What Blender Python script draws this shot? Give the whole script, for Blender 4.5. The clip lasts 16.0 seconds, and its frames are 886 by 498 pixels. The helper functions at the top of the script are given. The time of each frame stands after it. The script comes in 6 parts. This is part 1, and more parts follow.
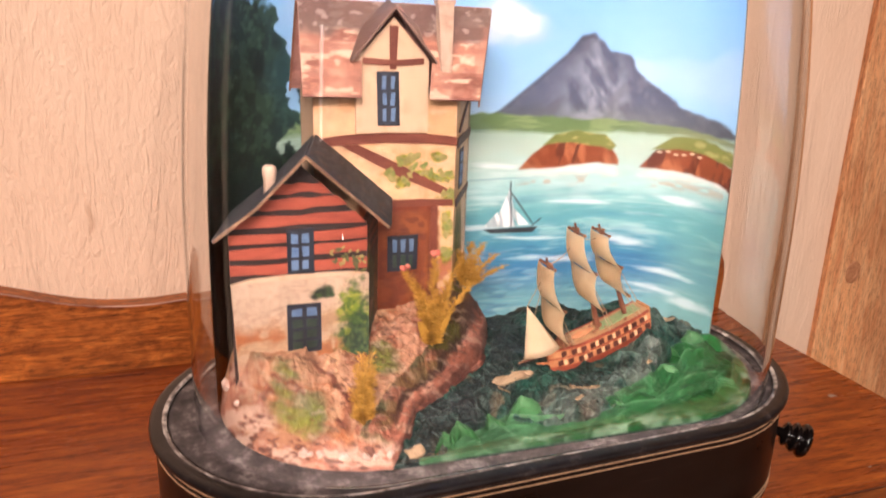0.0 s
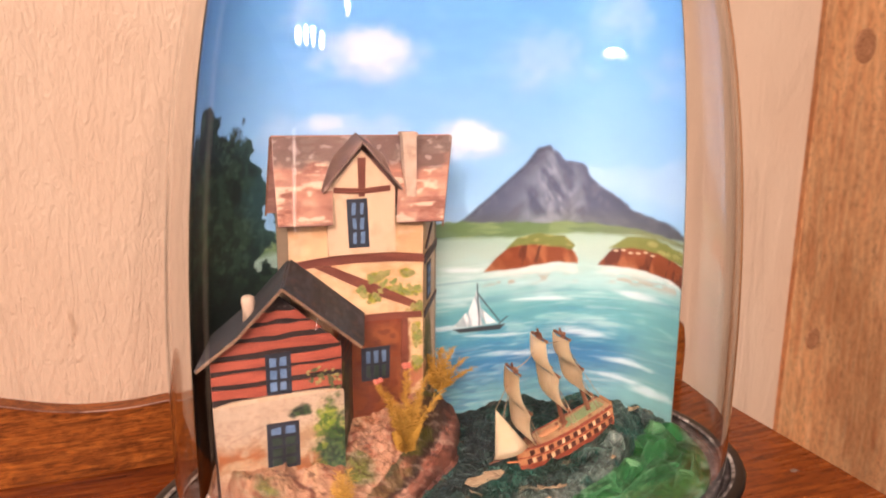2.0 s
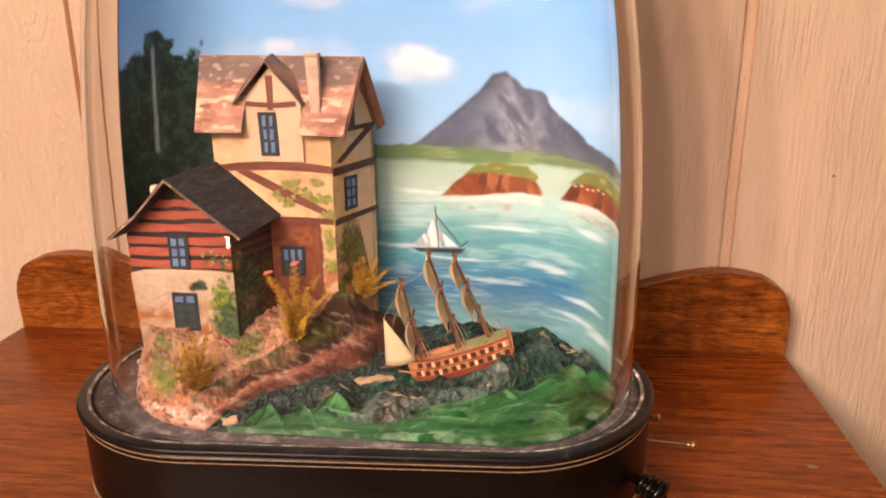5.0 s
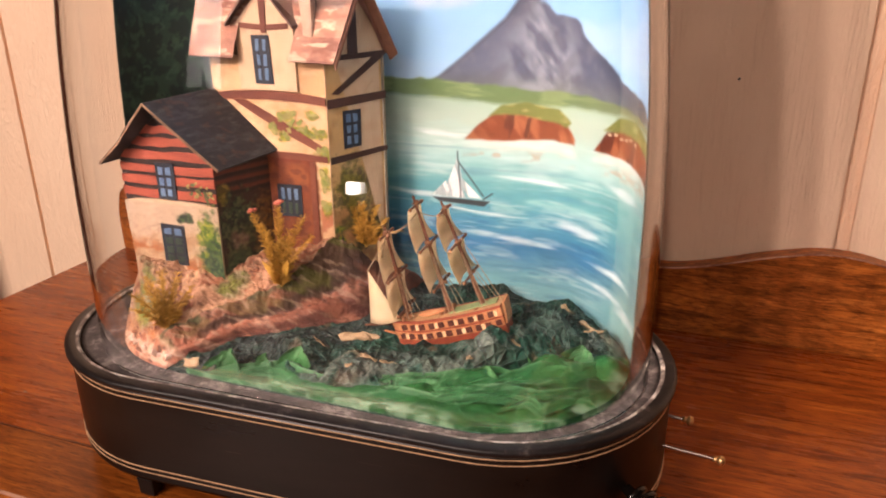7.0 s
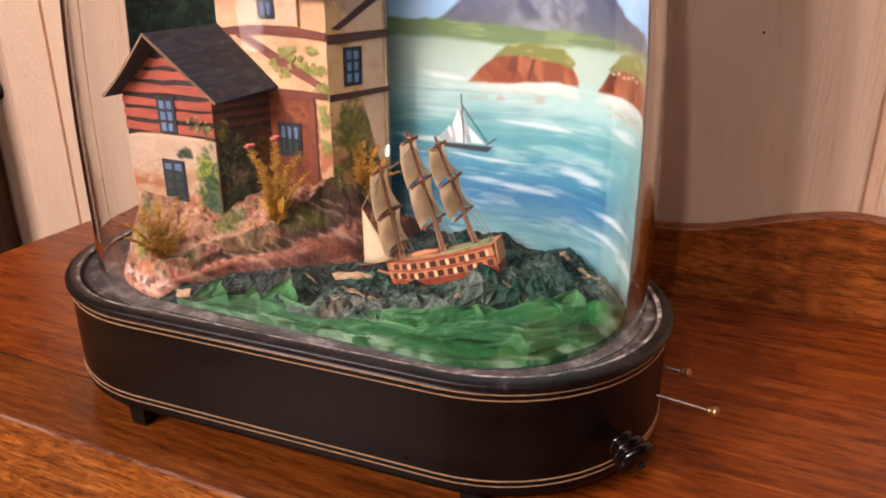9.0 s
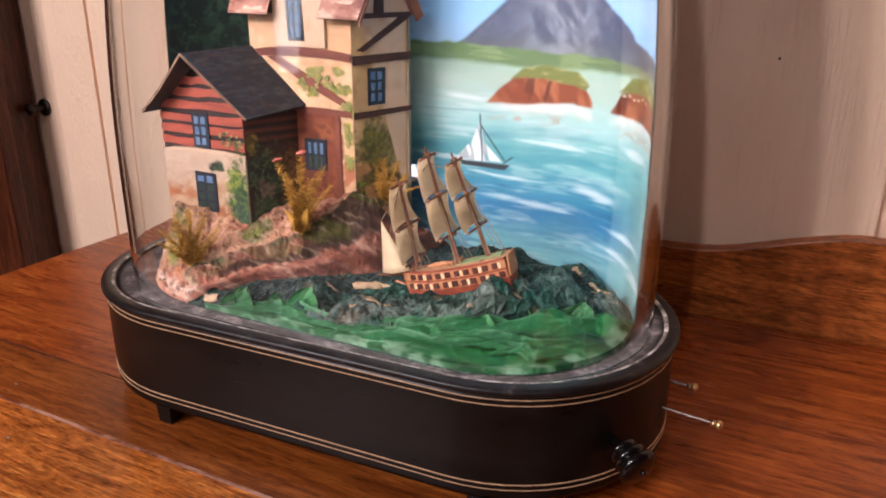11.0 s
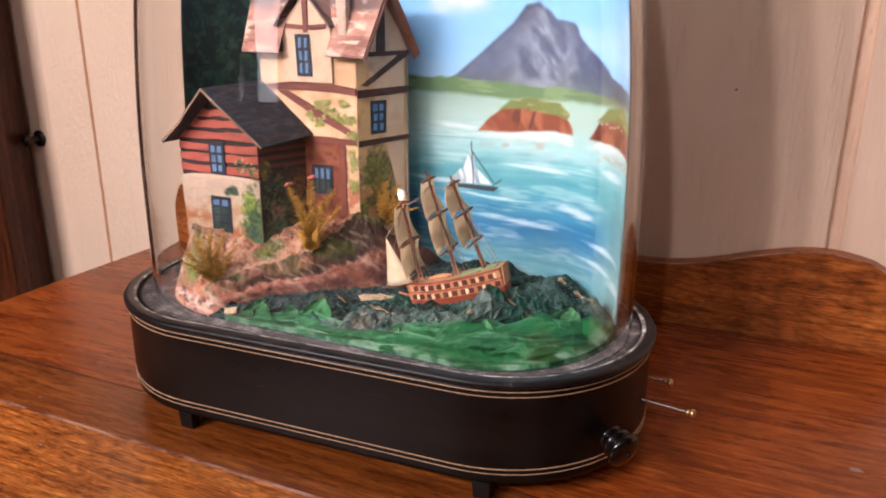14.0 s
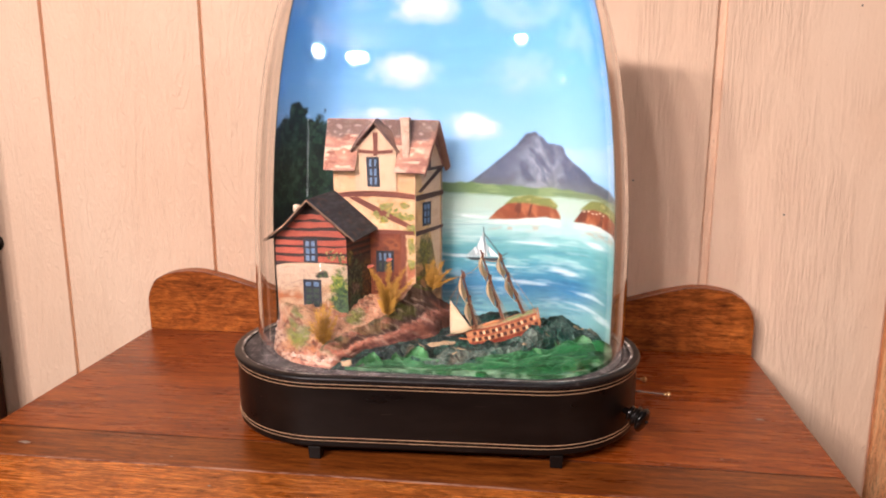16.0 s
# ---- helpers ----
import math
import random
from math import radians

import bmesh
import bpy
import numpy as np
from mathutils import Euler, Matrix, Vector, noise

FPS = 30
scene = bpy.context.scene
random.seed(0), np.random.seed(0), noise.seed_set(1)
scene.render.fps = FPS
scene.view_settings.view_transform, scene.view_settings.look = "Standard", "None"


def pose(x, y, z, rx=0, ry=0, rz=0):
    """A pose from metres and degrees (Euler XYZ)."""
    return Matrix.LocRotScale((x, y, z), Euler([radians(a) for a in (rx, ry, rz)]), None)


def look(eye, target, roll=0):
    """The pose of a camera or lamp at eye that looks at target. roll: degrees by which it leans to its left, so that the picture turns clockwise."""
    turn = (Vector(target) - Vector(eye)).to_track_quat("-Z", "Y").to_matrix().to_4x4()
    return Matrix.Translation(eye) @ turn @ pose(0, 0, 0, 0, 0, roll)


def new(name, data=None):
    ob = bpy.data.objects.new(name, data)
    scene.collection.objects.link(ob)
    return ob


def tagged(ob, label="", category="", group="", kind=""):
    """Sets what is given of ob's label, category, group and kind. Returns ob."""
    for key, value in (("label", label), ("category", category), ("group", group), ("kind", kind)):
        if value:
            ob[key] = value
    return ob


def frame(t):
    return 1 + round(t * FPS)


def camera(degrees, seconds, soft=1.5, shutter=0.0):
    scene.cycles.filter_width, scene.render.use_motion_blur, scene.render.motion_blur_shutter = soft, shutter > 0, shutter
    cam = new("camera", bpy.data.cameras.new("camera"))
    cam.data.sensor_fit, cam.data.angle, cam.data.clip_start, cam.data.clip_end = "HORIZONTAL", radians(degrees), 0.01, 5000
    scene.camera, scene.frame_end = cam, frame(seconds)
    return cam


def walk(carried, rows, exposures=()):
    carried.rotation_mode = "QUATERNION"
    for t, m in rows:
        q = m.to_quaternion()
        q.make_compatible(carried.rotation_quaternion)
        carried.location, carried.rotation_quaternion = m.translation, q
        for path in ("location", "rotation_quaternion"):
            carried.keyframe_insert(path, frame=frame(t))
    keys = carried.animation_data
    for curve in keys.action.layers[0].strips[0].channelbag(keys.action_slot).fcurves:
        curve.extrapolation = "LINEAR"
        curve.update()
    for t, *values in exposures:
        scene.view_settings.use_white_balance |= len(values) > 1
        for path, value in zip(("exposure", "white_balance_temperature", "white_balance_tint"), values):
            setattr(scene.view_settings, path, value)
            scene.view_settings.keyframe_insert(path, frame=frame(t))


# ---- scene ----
cam = camera(61.31, 16.0, soft=1.85, shutter=0.5)
PATH = [
    (0, (-0.2175, -0.3731, 0.3571), (-0.0625, 0.0790, 0.2103), 1.92),
    (0.5, (-0.2375, -0.3578, 0.3735), (-0.0634, 0.0905, 0.2368), 1.17),
    (1, (-0.2595, -0.3551, 0.3898), (-0.0578, 0.0847, 0.2636), 0.37),
    (1.5, (-0.2666, -0.3694, 0.4045), (-0.0540, 0.0667, 0.2837), -0.09),
    (2, (-0.2182, -0.3964, 0.4096), (-0.0477, 0.0598, 0.2966), 0.43),
    (2.5, (-0.1088, -0.4243, 0.4210), (-0.0098, 0.0504, 0.2990), 1.34),
    (3, (-0.0238, -0.4569, 0.4209), (0.0250, 0.0244, 0.2946), 0.51),
    (3.5, (0.0383, -0.4654, 0.4169), (0.0419, 0.0169, 0.2851), 0.00),
    (4, (0.0783, -0.4666, 0.4087), (0.0503, 0.0124, 0.2680), 0.35),
    (4.5, (0.1033, -0.4767, 0.4102), (0.0587, -0.0008, 0.2634), -0.46),
    (4.7, (0.1070, -0.4768, 0.4022), (0.0640, -0.0006, 0.2558), -0.25),
    (5.2, (0.1332, -0.4686, 0.3962), (0.0694, 0.0022, 0.2442), -0.68),
    (5.7, (0.1669, -0.4396, 0.3883), (0.0695, 0.0214, 0.2289), -1.04),
    (6.2, (0.2021, -0.4050, 0.3800), (0.0693, 0.0447, 0.2130), -1.18),
    (6.8, (0.2380, -0.3775, 0.3712), (0.0757, 0.0615, 0.1975), -0.90),
    (7, (0.2436, -0.3713, 0.3684), (0.0777, 0.0664, 0.1925), -0.53),
    (7.5, (0.2721, -0.3636, 0.3626), (0.0906, 0.0665, 0.1836), -0.20),
    (8, (0.2698, -0.3618, 0.3484), (0.0838, 0.0659, 0.1682), 0.34),
    (8.5, (0.2728, -0.3636, 0.3376), (0.0823, 0.0639, 0.1618), 0.01),
    (9, (0.2787, -0.3613, 0.3303), (0.0867, 0.0630, 0.1483), 0.01),
    (9.5, (0.2834, -0.3625, 0.3276), (0.0883, 0.0601, 0.1450), 0.05),
    (10, (0.2895, -0.3674, 0.3274), (0.0884, 0.0540, 0.1488), 0.15),
    (10.5, (0.2955, -0.3733, 0.3287), (0.0876, 0.0473, 0.1561), 0.25),
    (11, (0.3001, -0.3777, 0.3304), (0.0867, 0.0423, 0.1631), 0.32),
    (11.5, (0.3020, -0.3781, 0.3314), (0.0864, 0.0416, 0.1660), 0.32),
    (12, (0.3020, -0.3741, 0.3320), (0.0867, 0.0453, 0.1655), 0.23),
    (12.5, (0.3051, -0.3773, 0.3316), (0.0869, 0.0420, 0.1684), 0.16),
    (13, (0.3078, -0.3881, 0.3418), (0.0937, 0.0328, 0.1776), 0.29),
    (13.5, (0.3136, -0.4088, 0.3427), (0.0991, 0.0140, 0.1838), 0.41),
    (14, (0.3046, -0.4441, 0.3403), (0.1075, -0.0098, 0.1901), 0.25),
    (14.5, (0.2432, -0.5015, 0.3510), (0.0958, -0.0468, 0.2043), -0.59),
    (15, (0.1820, -0.5961, 0.3631), (0.0682, -0.1296, 0.2236), -1.57),
    (15.5, (0.1300, -0.6776, 0.3768), (0.0524, -0.1976, 0.2604), -0.99),
    (16, (0.1134, -0.7586, 0.4015), (0.0489, -0.2738, 0.2974), 0.04),
]
EXPOSURE = [
    (0.0, 0.12, 6300, 19), (1.5, 0.1, 6500, 20), (3.0, -0.22, 6950, 22), (4.5, -0.11, 7350, 21), (7.0, 0.1, 6750, 20), (9.0, 0.0, 6200, 20), (11.5, 0.0, 5500, 14),
    (13.5, 0.02, 5500, 14), (14.5, 0.06, 5500, 14), (16.0, 0.2, 5950, 16),
]
walk(cam, [(t, look(eye, target, roll)) for t, eye, target, roll in PATH], EXPOSURE)

# ---------------------------------------------------------------- light
world = bpy.data.worlds.new("world")
scene.world = world
world.use_nodes = True
world.node_tree.nodes["Background"].inputs[0].default_value = (1.0, 0.8, 0.62, 1)
world.node_tree.nodes["Background"].inputs[1].default_value = 0.003


def area_lamp(name, eye, target, size, watts, colour):
    data = bpy.data.lights.new(name, "AREA")
    data.shape, data.size, data.energy, data.color = "DISK", size, watts, colour
    ob = new(name, data)
    ob.matrix_world = look(eye, target)
    return ob


WARM = (1.0, 0.83, 0.71)
for bulb, watts in (((-1.38, -1.95, 1.50), 20), ((-1.12, -2.06, 1.50), 20), ((-0.90, -2.16, 1.50), 17), ((-0.66, -2.30, 1.50), 16), ((0.18, -1.95, 1.52), 8), ((2.05, -2.45, 1.50), 6)):
    area_lamp("ceiling_bulb_light", bulb, (0.0, 0.1, 0.1), 0.12 if watts > 10 else 0.07, watts, WARM)
for eye, wide, tall, watts in (((-2.33, -3.20, 0.72), 0.16, 0.95, 1.1), ((-1.83, -3.56, 0.66), 0.24, 1.15, 0.8)):
    side = area_lamp("window_light", eye, (0.0, 0.1, 0.4), wide, watts, (0.98, 0.96, 0.92))
    side.data.shape, side.data.size_y = "RECTANGLE", tall
# Unseen low source of unknown kind, placed for the white spot in the glass.
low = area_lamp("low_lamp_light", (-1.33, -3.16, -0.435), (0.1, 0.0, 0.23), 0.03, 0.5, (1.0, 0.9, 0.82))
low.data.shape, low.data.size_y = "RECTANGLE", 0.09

# ---------------------------------------------------------------- materials


def lin(r, g, b):
    """Linear colour from 8-bit sRGB."""
    return tuple((c / 255 / 12.92) if c / 255 <= 0.04045 else ((c / 255 + 0.055) / 1.055) ** 2.4 for c in (r, g, b)) + (1.0,)


class Mat:
    """Small builder of node materials."""

    def __init__(self, name, rough=0.6, metal=0.0, coat=0.0):
        self.m = bpy.data.materials.new(name)
        self.m.use_nodes = True
        self.t = self.m.node_tree
        self.b = self.t.nodes["Principled BSDF"]
        self.b.inputs["Roughness"].default_value = rough
        self.b.inputs["Metallic"].default_value = metal
        self.b.inputs["Coat Weight"].default_value = coat
        self.b.inputs["Coat Roughness"].default_value = 0.25
        self.coords = None

    def node(self, kind, **values):
        n = self.t.nodes.new(kind)
        for k, v in values.items():
            n.inputs[k].default_value = v
        return n

    def link(self, a, b):
        self.t.links.new(a, b)

    def where(self, scale=(1, 1, 1), rot=(0, 0, 0)):
        if self.coords is None:
            self.coords = self.t.nodes.new("ShaderNodeTexCoord")
        mp = self.t.nodes.new("ShaderNodeMapping")
        mp.inputs["Scale"].default_value = scale
        mp.inputs["Rotation"].default_value = rot
        self.link(self.coords.outputs["Object"], mp.inputs["Vector"])
        return mp.outputs["Vector"]

    def noise(self, scale, stretch=(1, 1, 1), detail=5.0, rough=0.6, distort=0.0, rot=(0, 0, 0)):
        n = self.node("ShaderNodeTexNoise", Scale=scale, Detail=detail, Roughness=rough, Distortion=distort)
        self.link(self.where(stretch, rot), n.inputs["Vector"])
        return n.outputs["Fac"]

    def ramp(self, fac, stops):
        r = self.t.nodes.new("ShaderNodeValToRGB")
        els = r.color_ramp.elements
        while len(els) < len(stops):
            els.new(0.5)
        for e, (p, c) in zip(els, stops):
            e.position, e.color = p, c
        self.link(fac, r.inputs["Fac"])
        return r.outputs["Color"]

    def mix(self, a, b, fac=0.5, mode="MIX"):
        n = self.t.nodes.new("ShaderNodeMix")
        n.data_type, n.blend_type = "RGBA", mode
        for sock, v in ((n.inputs[0], fac), (n.inputs[6], a), (n.inputs[7], b)):
            if hasattr(v, "is_linked"):
                self.link(v, sock)
            else:
                sock.default_value = v
        return n.outputs[2]

    def math(self, op, a, b=0.5):
        n = self.t.nodes.new("ShaderNodeMath")
        n.operation = op
        for sock, v in zip(n.inputs, (a, b)):
            if hasattr(v, "is_linked"):
                self.link(v, sock)
            else:
                sock.default_value = v
        return n.outputs[0]

    def colour(self, c):
        if hasattr(c, "is_linked"):
            self.link(c, self.b.inputs["Base Color"])
        else:
            self.b.inputs["Base Color"].default_value = c
        return self

    def rough(self, fac, low, high):
        r = self.t.nodes.new("ShaderNodeMapRange")
        r.inputs["To Min"].default_value, r.inputs["To Max"].default_value = low, high
        self.link(fac, r.inputs["Value"])
        self.link(r.outputs[0], self.b.inputs["Roughness"])
        return self

    def bump(self, height, strength=0.3, metres=0.001):
        n = self.node("ShaderNodeBump", Strength=strength, Distance=metres)
        self.link(height, n.inputs["Height"])
        self.link(n.outputs[0], self.b.inputs["Normal"])
        return self

    def random(self):
        return self.t.nodes.new("ShaderNodeObjectInfo").outputs["Random"]


def mat_wall(name="cream_painted_plywood", sawn=0.0):
    """Cream paint on rough-sawn plywood: wandering upright ripples between quiet stretches."""
    m = Mat(name, rough=0.62)
    swirl = m.noise(4.2, (3.2, 1, 0.55), 3, 0.5, 1.2)
    fine = m.noise(190, (1, 1, 0.4), 3, 0.6)
    knob = m.noise(80, (1.6, 1, 0.6), 3, 0.5, 1.8)
    stain = m.noise(4, (1, 1, 0.6), 4, 0.55)
    speck = m.noise(70, (1, 1, 0.3), 4, 0.6, 0.6)
    lines = m.noise(46 - 12 * sawn, (6, 1, 0.5 - 0.12 * sawn), 4, 0.6, 1.1)
    rough_part = m.ramp(m.noise(6, (2.2, 1, 0.7), 3, 0.5, 0.8), [(0.40 - 0.16 * (1 - sawn), (0.12, 0.12, 0.12, 1)), (0.60 - 0.12 * (1 - sawn), (1, 1, 1, 1))])
    base = m.ramp(stain, [(0.25, lin(247, 210, 178)), (0.75, lin(254, 225, 196))])
    worn = m.ramp(lines, [(0.30, (0.70, 0.58, 0.46, 1)), (0.40, (1, 1, 1, 1))])
    c = m.mix(base, m.mix((1, 1, 1, 1), worn, rough_part), 0.08 + 0.14 * sawn, "MULTIPLY")
    c = m.mix(c, m.ramp(speck, [(0.24, (0.62, 0.5, 0.4, 1)), (0.31, (1, 1, 1, 1))]), 0.5, "MULTIPLY")
    m.colour(c)
    rings = m.math("FRACT", m.math("MULTIPLY", swirl, 13.0))
    ridge = m.ramp(rings, [(0.0, (0, 0, 0, 1)), (0.16, (0.9, 0.9, 0.9, 1)), (0.42, (0.35, 0.35, 0.35, 1)), (1.0, (0, 0, 0, 1))])
    ridge = m.math("MULTIPLY", ridge, rough_part)
    ripple = m.math("MULTIPLY", m.math("MULTIPLY", lines, rough_part), 1.0 + 1.3 * sawn)
    h = m.math("ADD", m.math("ADD", ripple, m.math("MULTIPLY", ridge, 0.6 - 0.3 * sawn)), m.math("ADD", m.math("MULTIPLY", knob, 2.1 - 1.7 * sawn), m.math("MULTIPLY", fine, 0.3)))
    return m.bump(h, 0.7, 0.0018).m


def mat_wood(name, dark, mid, light, along="x", scale=1.0, rough=0.36, coat=0.08, vary=0.25, grain_bump=0.12, curl=0.0):
    """Sawn and polished wood: broad bands, ribbon grain, short dark pores; curl adds wavy figure."""
    m = Mat(name, rough=rough, coat=coat)
    m.b.inputs["Specular IOR Level"].default_value = 0.28
    rnd = m.random()
    comb = m.t.nodes.new("ShaderNodeCombineXYZ")
    for sock in comb.inputs:
        m.link(m.math("MULTIPLY", rnd, 3.7), sock)

    def n(s, d, dis, ratio):
        st = {"x": (ratio, 1, 1), "y": (1, ratio, 1), "z": (1, 1, ratio)}[along]
        add = m.t.nodes.new("ShaderNodeVectorMath")
        m.link(m.where(st), add.inputs[0])
        m.link(comb.outputs[0], add.inputs[1])
        k = m.node("ShaderNodeTexNoise", Scale=s * scale, Detail=d, Roughness=0.6, Distortion=dis)
        m.link(add.outputs[0], k.inputs["Vector"])
        return k.outputs["Fac"]

    huge = n(7, 3, 0.6, 0.35)
    broad, ribbon = n(22, 4, 0.8 + curl, 0.16), n(150, 6, 0.6 + curl, 0.10)
    fine, hair = n(1100, 3, 0.2, 0.07), n(2300, 2, 0.0, 0.12)
    c = m.ramp(ribbon, [(0.30, dark), (0.5, mid), (0.70, light)])
    c = m.mix(c, m.ramp(broad, [(0.30, (0.76, 0.70, 0.64, 1)), (0.56, (1, 1, 1, 1))]), 0.55, "MULTIPLY")
    c = m.mix(c, m.ramp(huge, [(0.34, (0.72, 0.66, 0.62, 1)), (0.5, (1, 1, 1, 1)), (0.66, (1.18, 1.14, 1.06, 1))]), 0.7, "MULTIPLY")
    if curl:
        fleck = n(46, 4, 2.6, 0.55)
        c = m.mix(c, m.ramp(fleck, [(0.36, (0.62, 0.52, 0.44, 1)), (0.5, (1, 1, 1, 1)), (0.6, (1.3, 1.24, 1.1, 1))]), 0.75, "MULTIPLY")
    c = m.mix(c, m.ramp(fine, [(0.36, (0.22, 0.13, 0.09, 1)), (0.47, (1, 1, 1, 1)), (0.68, (1.22, 1.16, 1.05, 1))]), 0.68, "MULTIPLY")
    c = m.mix(c, m.ramp(hair, [(0.34, (0.55, 0.44, 0.36, 1)), (0.48, (1, 1, 1, 1))]), 0.4, "MULTIPLY")
    tone = m.ramp(rnd, [(0.0, (1 - vary, 1 - vary * 1.1, 1 - vary * 1.2, 1)), (1.0, (1, 1, 1, 1))])
    c = m.mix(c, tone, 1.0, "MULTIPLY")
    smear = m.noise(9, (1, 1, 1), 4, 0.6)
    m.colour(c).rough(m.math("ADD", m.math("MULTIPLY", ribbon, 0.4), m.math("MULTIPLY", smear, 0.6)), rough - 0.08, rough + 0.16)
    return m.bump(m.math("ADD", fine, m.math("MULTIPLY", ribbon, 0.4)), grain_bump, 0.0005).m


def mat_lacquer():
    m = Mat("black_lacquer", rough=0.33, coat=0.0)
    m.b.inputs["Specular IOR Level"].default_value = 0.2
    s = m.noise(38, (0.25, 1, 1), 5, 0.6)
    scratch = m.noise(240, (0.05, 1, 1.4), 3, 0.5)
    c = m.ramp(s, [(0.3, lin(15, 11, 10)), (0.75, lin(31, 25, 22))])
    c = m.mix(c, lin(92, 78, 70), m.ramp(scratch, [(0.72, (0, 0, 0, 1)), (0.78, (0.6, 0.6, 0.6, 1))]))
    m.colour(c).rough(s, 0.2, 0.42)
    return m.bump(s, 0.08, 0.0005).m


def mat_worn_rim():
    m = Mat("worn_black_rim", rough=0.45)
    m.b.inputs["Specular IOR Level"].default_value = 0.35
    s = m.noise(55, (1, 1, 1), 6, 0.7)
    c = m.ramp(s, [(0.3, lin(14, 12, 12)), (0.56, lin(30, 26, 26)), (0.68, lin(74, 66, 64)), (0.78, lin(156, 144, 138))])
    return m.colour(c).rough(s, 0.2, 0.55).bump(s, 0.35, 0.0009).m


def mat_dust():
    m = Mat("dusty_grey_groove", rough=0.85)
    s = m.noise(70, (1, 1, 1), 6, 0.72)
    c = m.ramp(s, [(0.28, lin(28, 24, 24)), (0.52, lin(74, 66, 64)), (0.78, lin(158, 148, 142))])
    return m.colour(c).bump(s, 0.4, 0.001).m


def mat_brass(name="brass", a=(196, 150, 84), rough=0.3):
    m = Mat(name, rough=rough, metal=1.0)
    s = m.noise(160, (1, 1, 1), 4, 0.6)
    k = [v / 255 for v in a]
    c = m.ramp(s, [(0.3, lin(*[v * 200 for v in k])), (0.7, lin(*a))])
    return m.colour(c).rough(s, rough - 0.08, rough + 0.2).m


def mat_glass():
    m = Mat("blown_glass", rough=0.0)
    m.b.inputs["Transmission Weight"].default_value = 1.0
    m.b.inputs["IOR"].default_value = 1.46
    m.b.inputs["Base Color"].default_value = (0.985, 0.99, 0.985, 1)
    return m.bump(m.noise(5, (3, 3, 0.5), 2, 0.5), 0.13, 0.004).m


def mat_painted(name, rough=0.55, scale=90, stretch=(1, 1, 1), strength=0.25, speckle=0.18, metres=0.0006, sheen=0.0):
    """Hand-laid paint: the colour attribute 'paint' with brush relief."""
    m = Mat(name, rough=rough)
    a = m.t.nodes.new("ShaderNodeAttribute")
    a.attribute_name = "paint"
    s = m.noise(scale, stretch, 5, 0.65)
    f = m.noise(scale * 4, stretch, 3, 0.6)
    c = m.mix(a.outputs["Color"], m.ramp(s, [(0.25, (1 - speckle,) * 3 + (1,)), (0.7, (1, 1, 1, 1))]), 1.0, "MULTIPLY")
    m.colour(c).rough(s, rough - 0.1, rough + 0.2)
    return m.bump(m.math("ADD", s, m.math("MULTIPLY", f, 0.5)), strength, metres).m


def mat_daub(name, a, b, c=None, scale=120, stretch=(1, 1, 1), rough=0.65, strength=0.3, metres=0.0006, tone=0.58):
    """Uneven hand-painted colour from two or three tones."""
    m = Mat(name, rough=rough)
    s = m.noise(scale, stretch, 5, 0.65, 0.4)
    f = m.noise(scale * 4, stretch, 3, 0.6)
    dim = lambda k: tuple(v * tone for v in lin(*k)[:3]) + (1.0,)
    stops = [(0.3, dim(a)), (0.68, dim(b))] if c is None else [(0.28, dim(a)), (0.5, dim(b)), (0.7, dim(c))]
    m.colour(m.ramp(s, stops)).rough(s, rough - 0.1, rough + 0.15)
    return m.bump(m.math("ADD", s, m.math("MULTIPLY", f, 0.4)), strength, metres).m


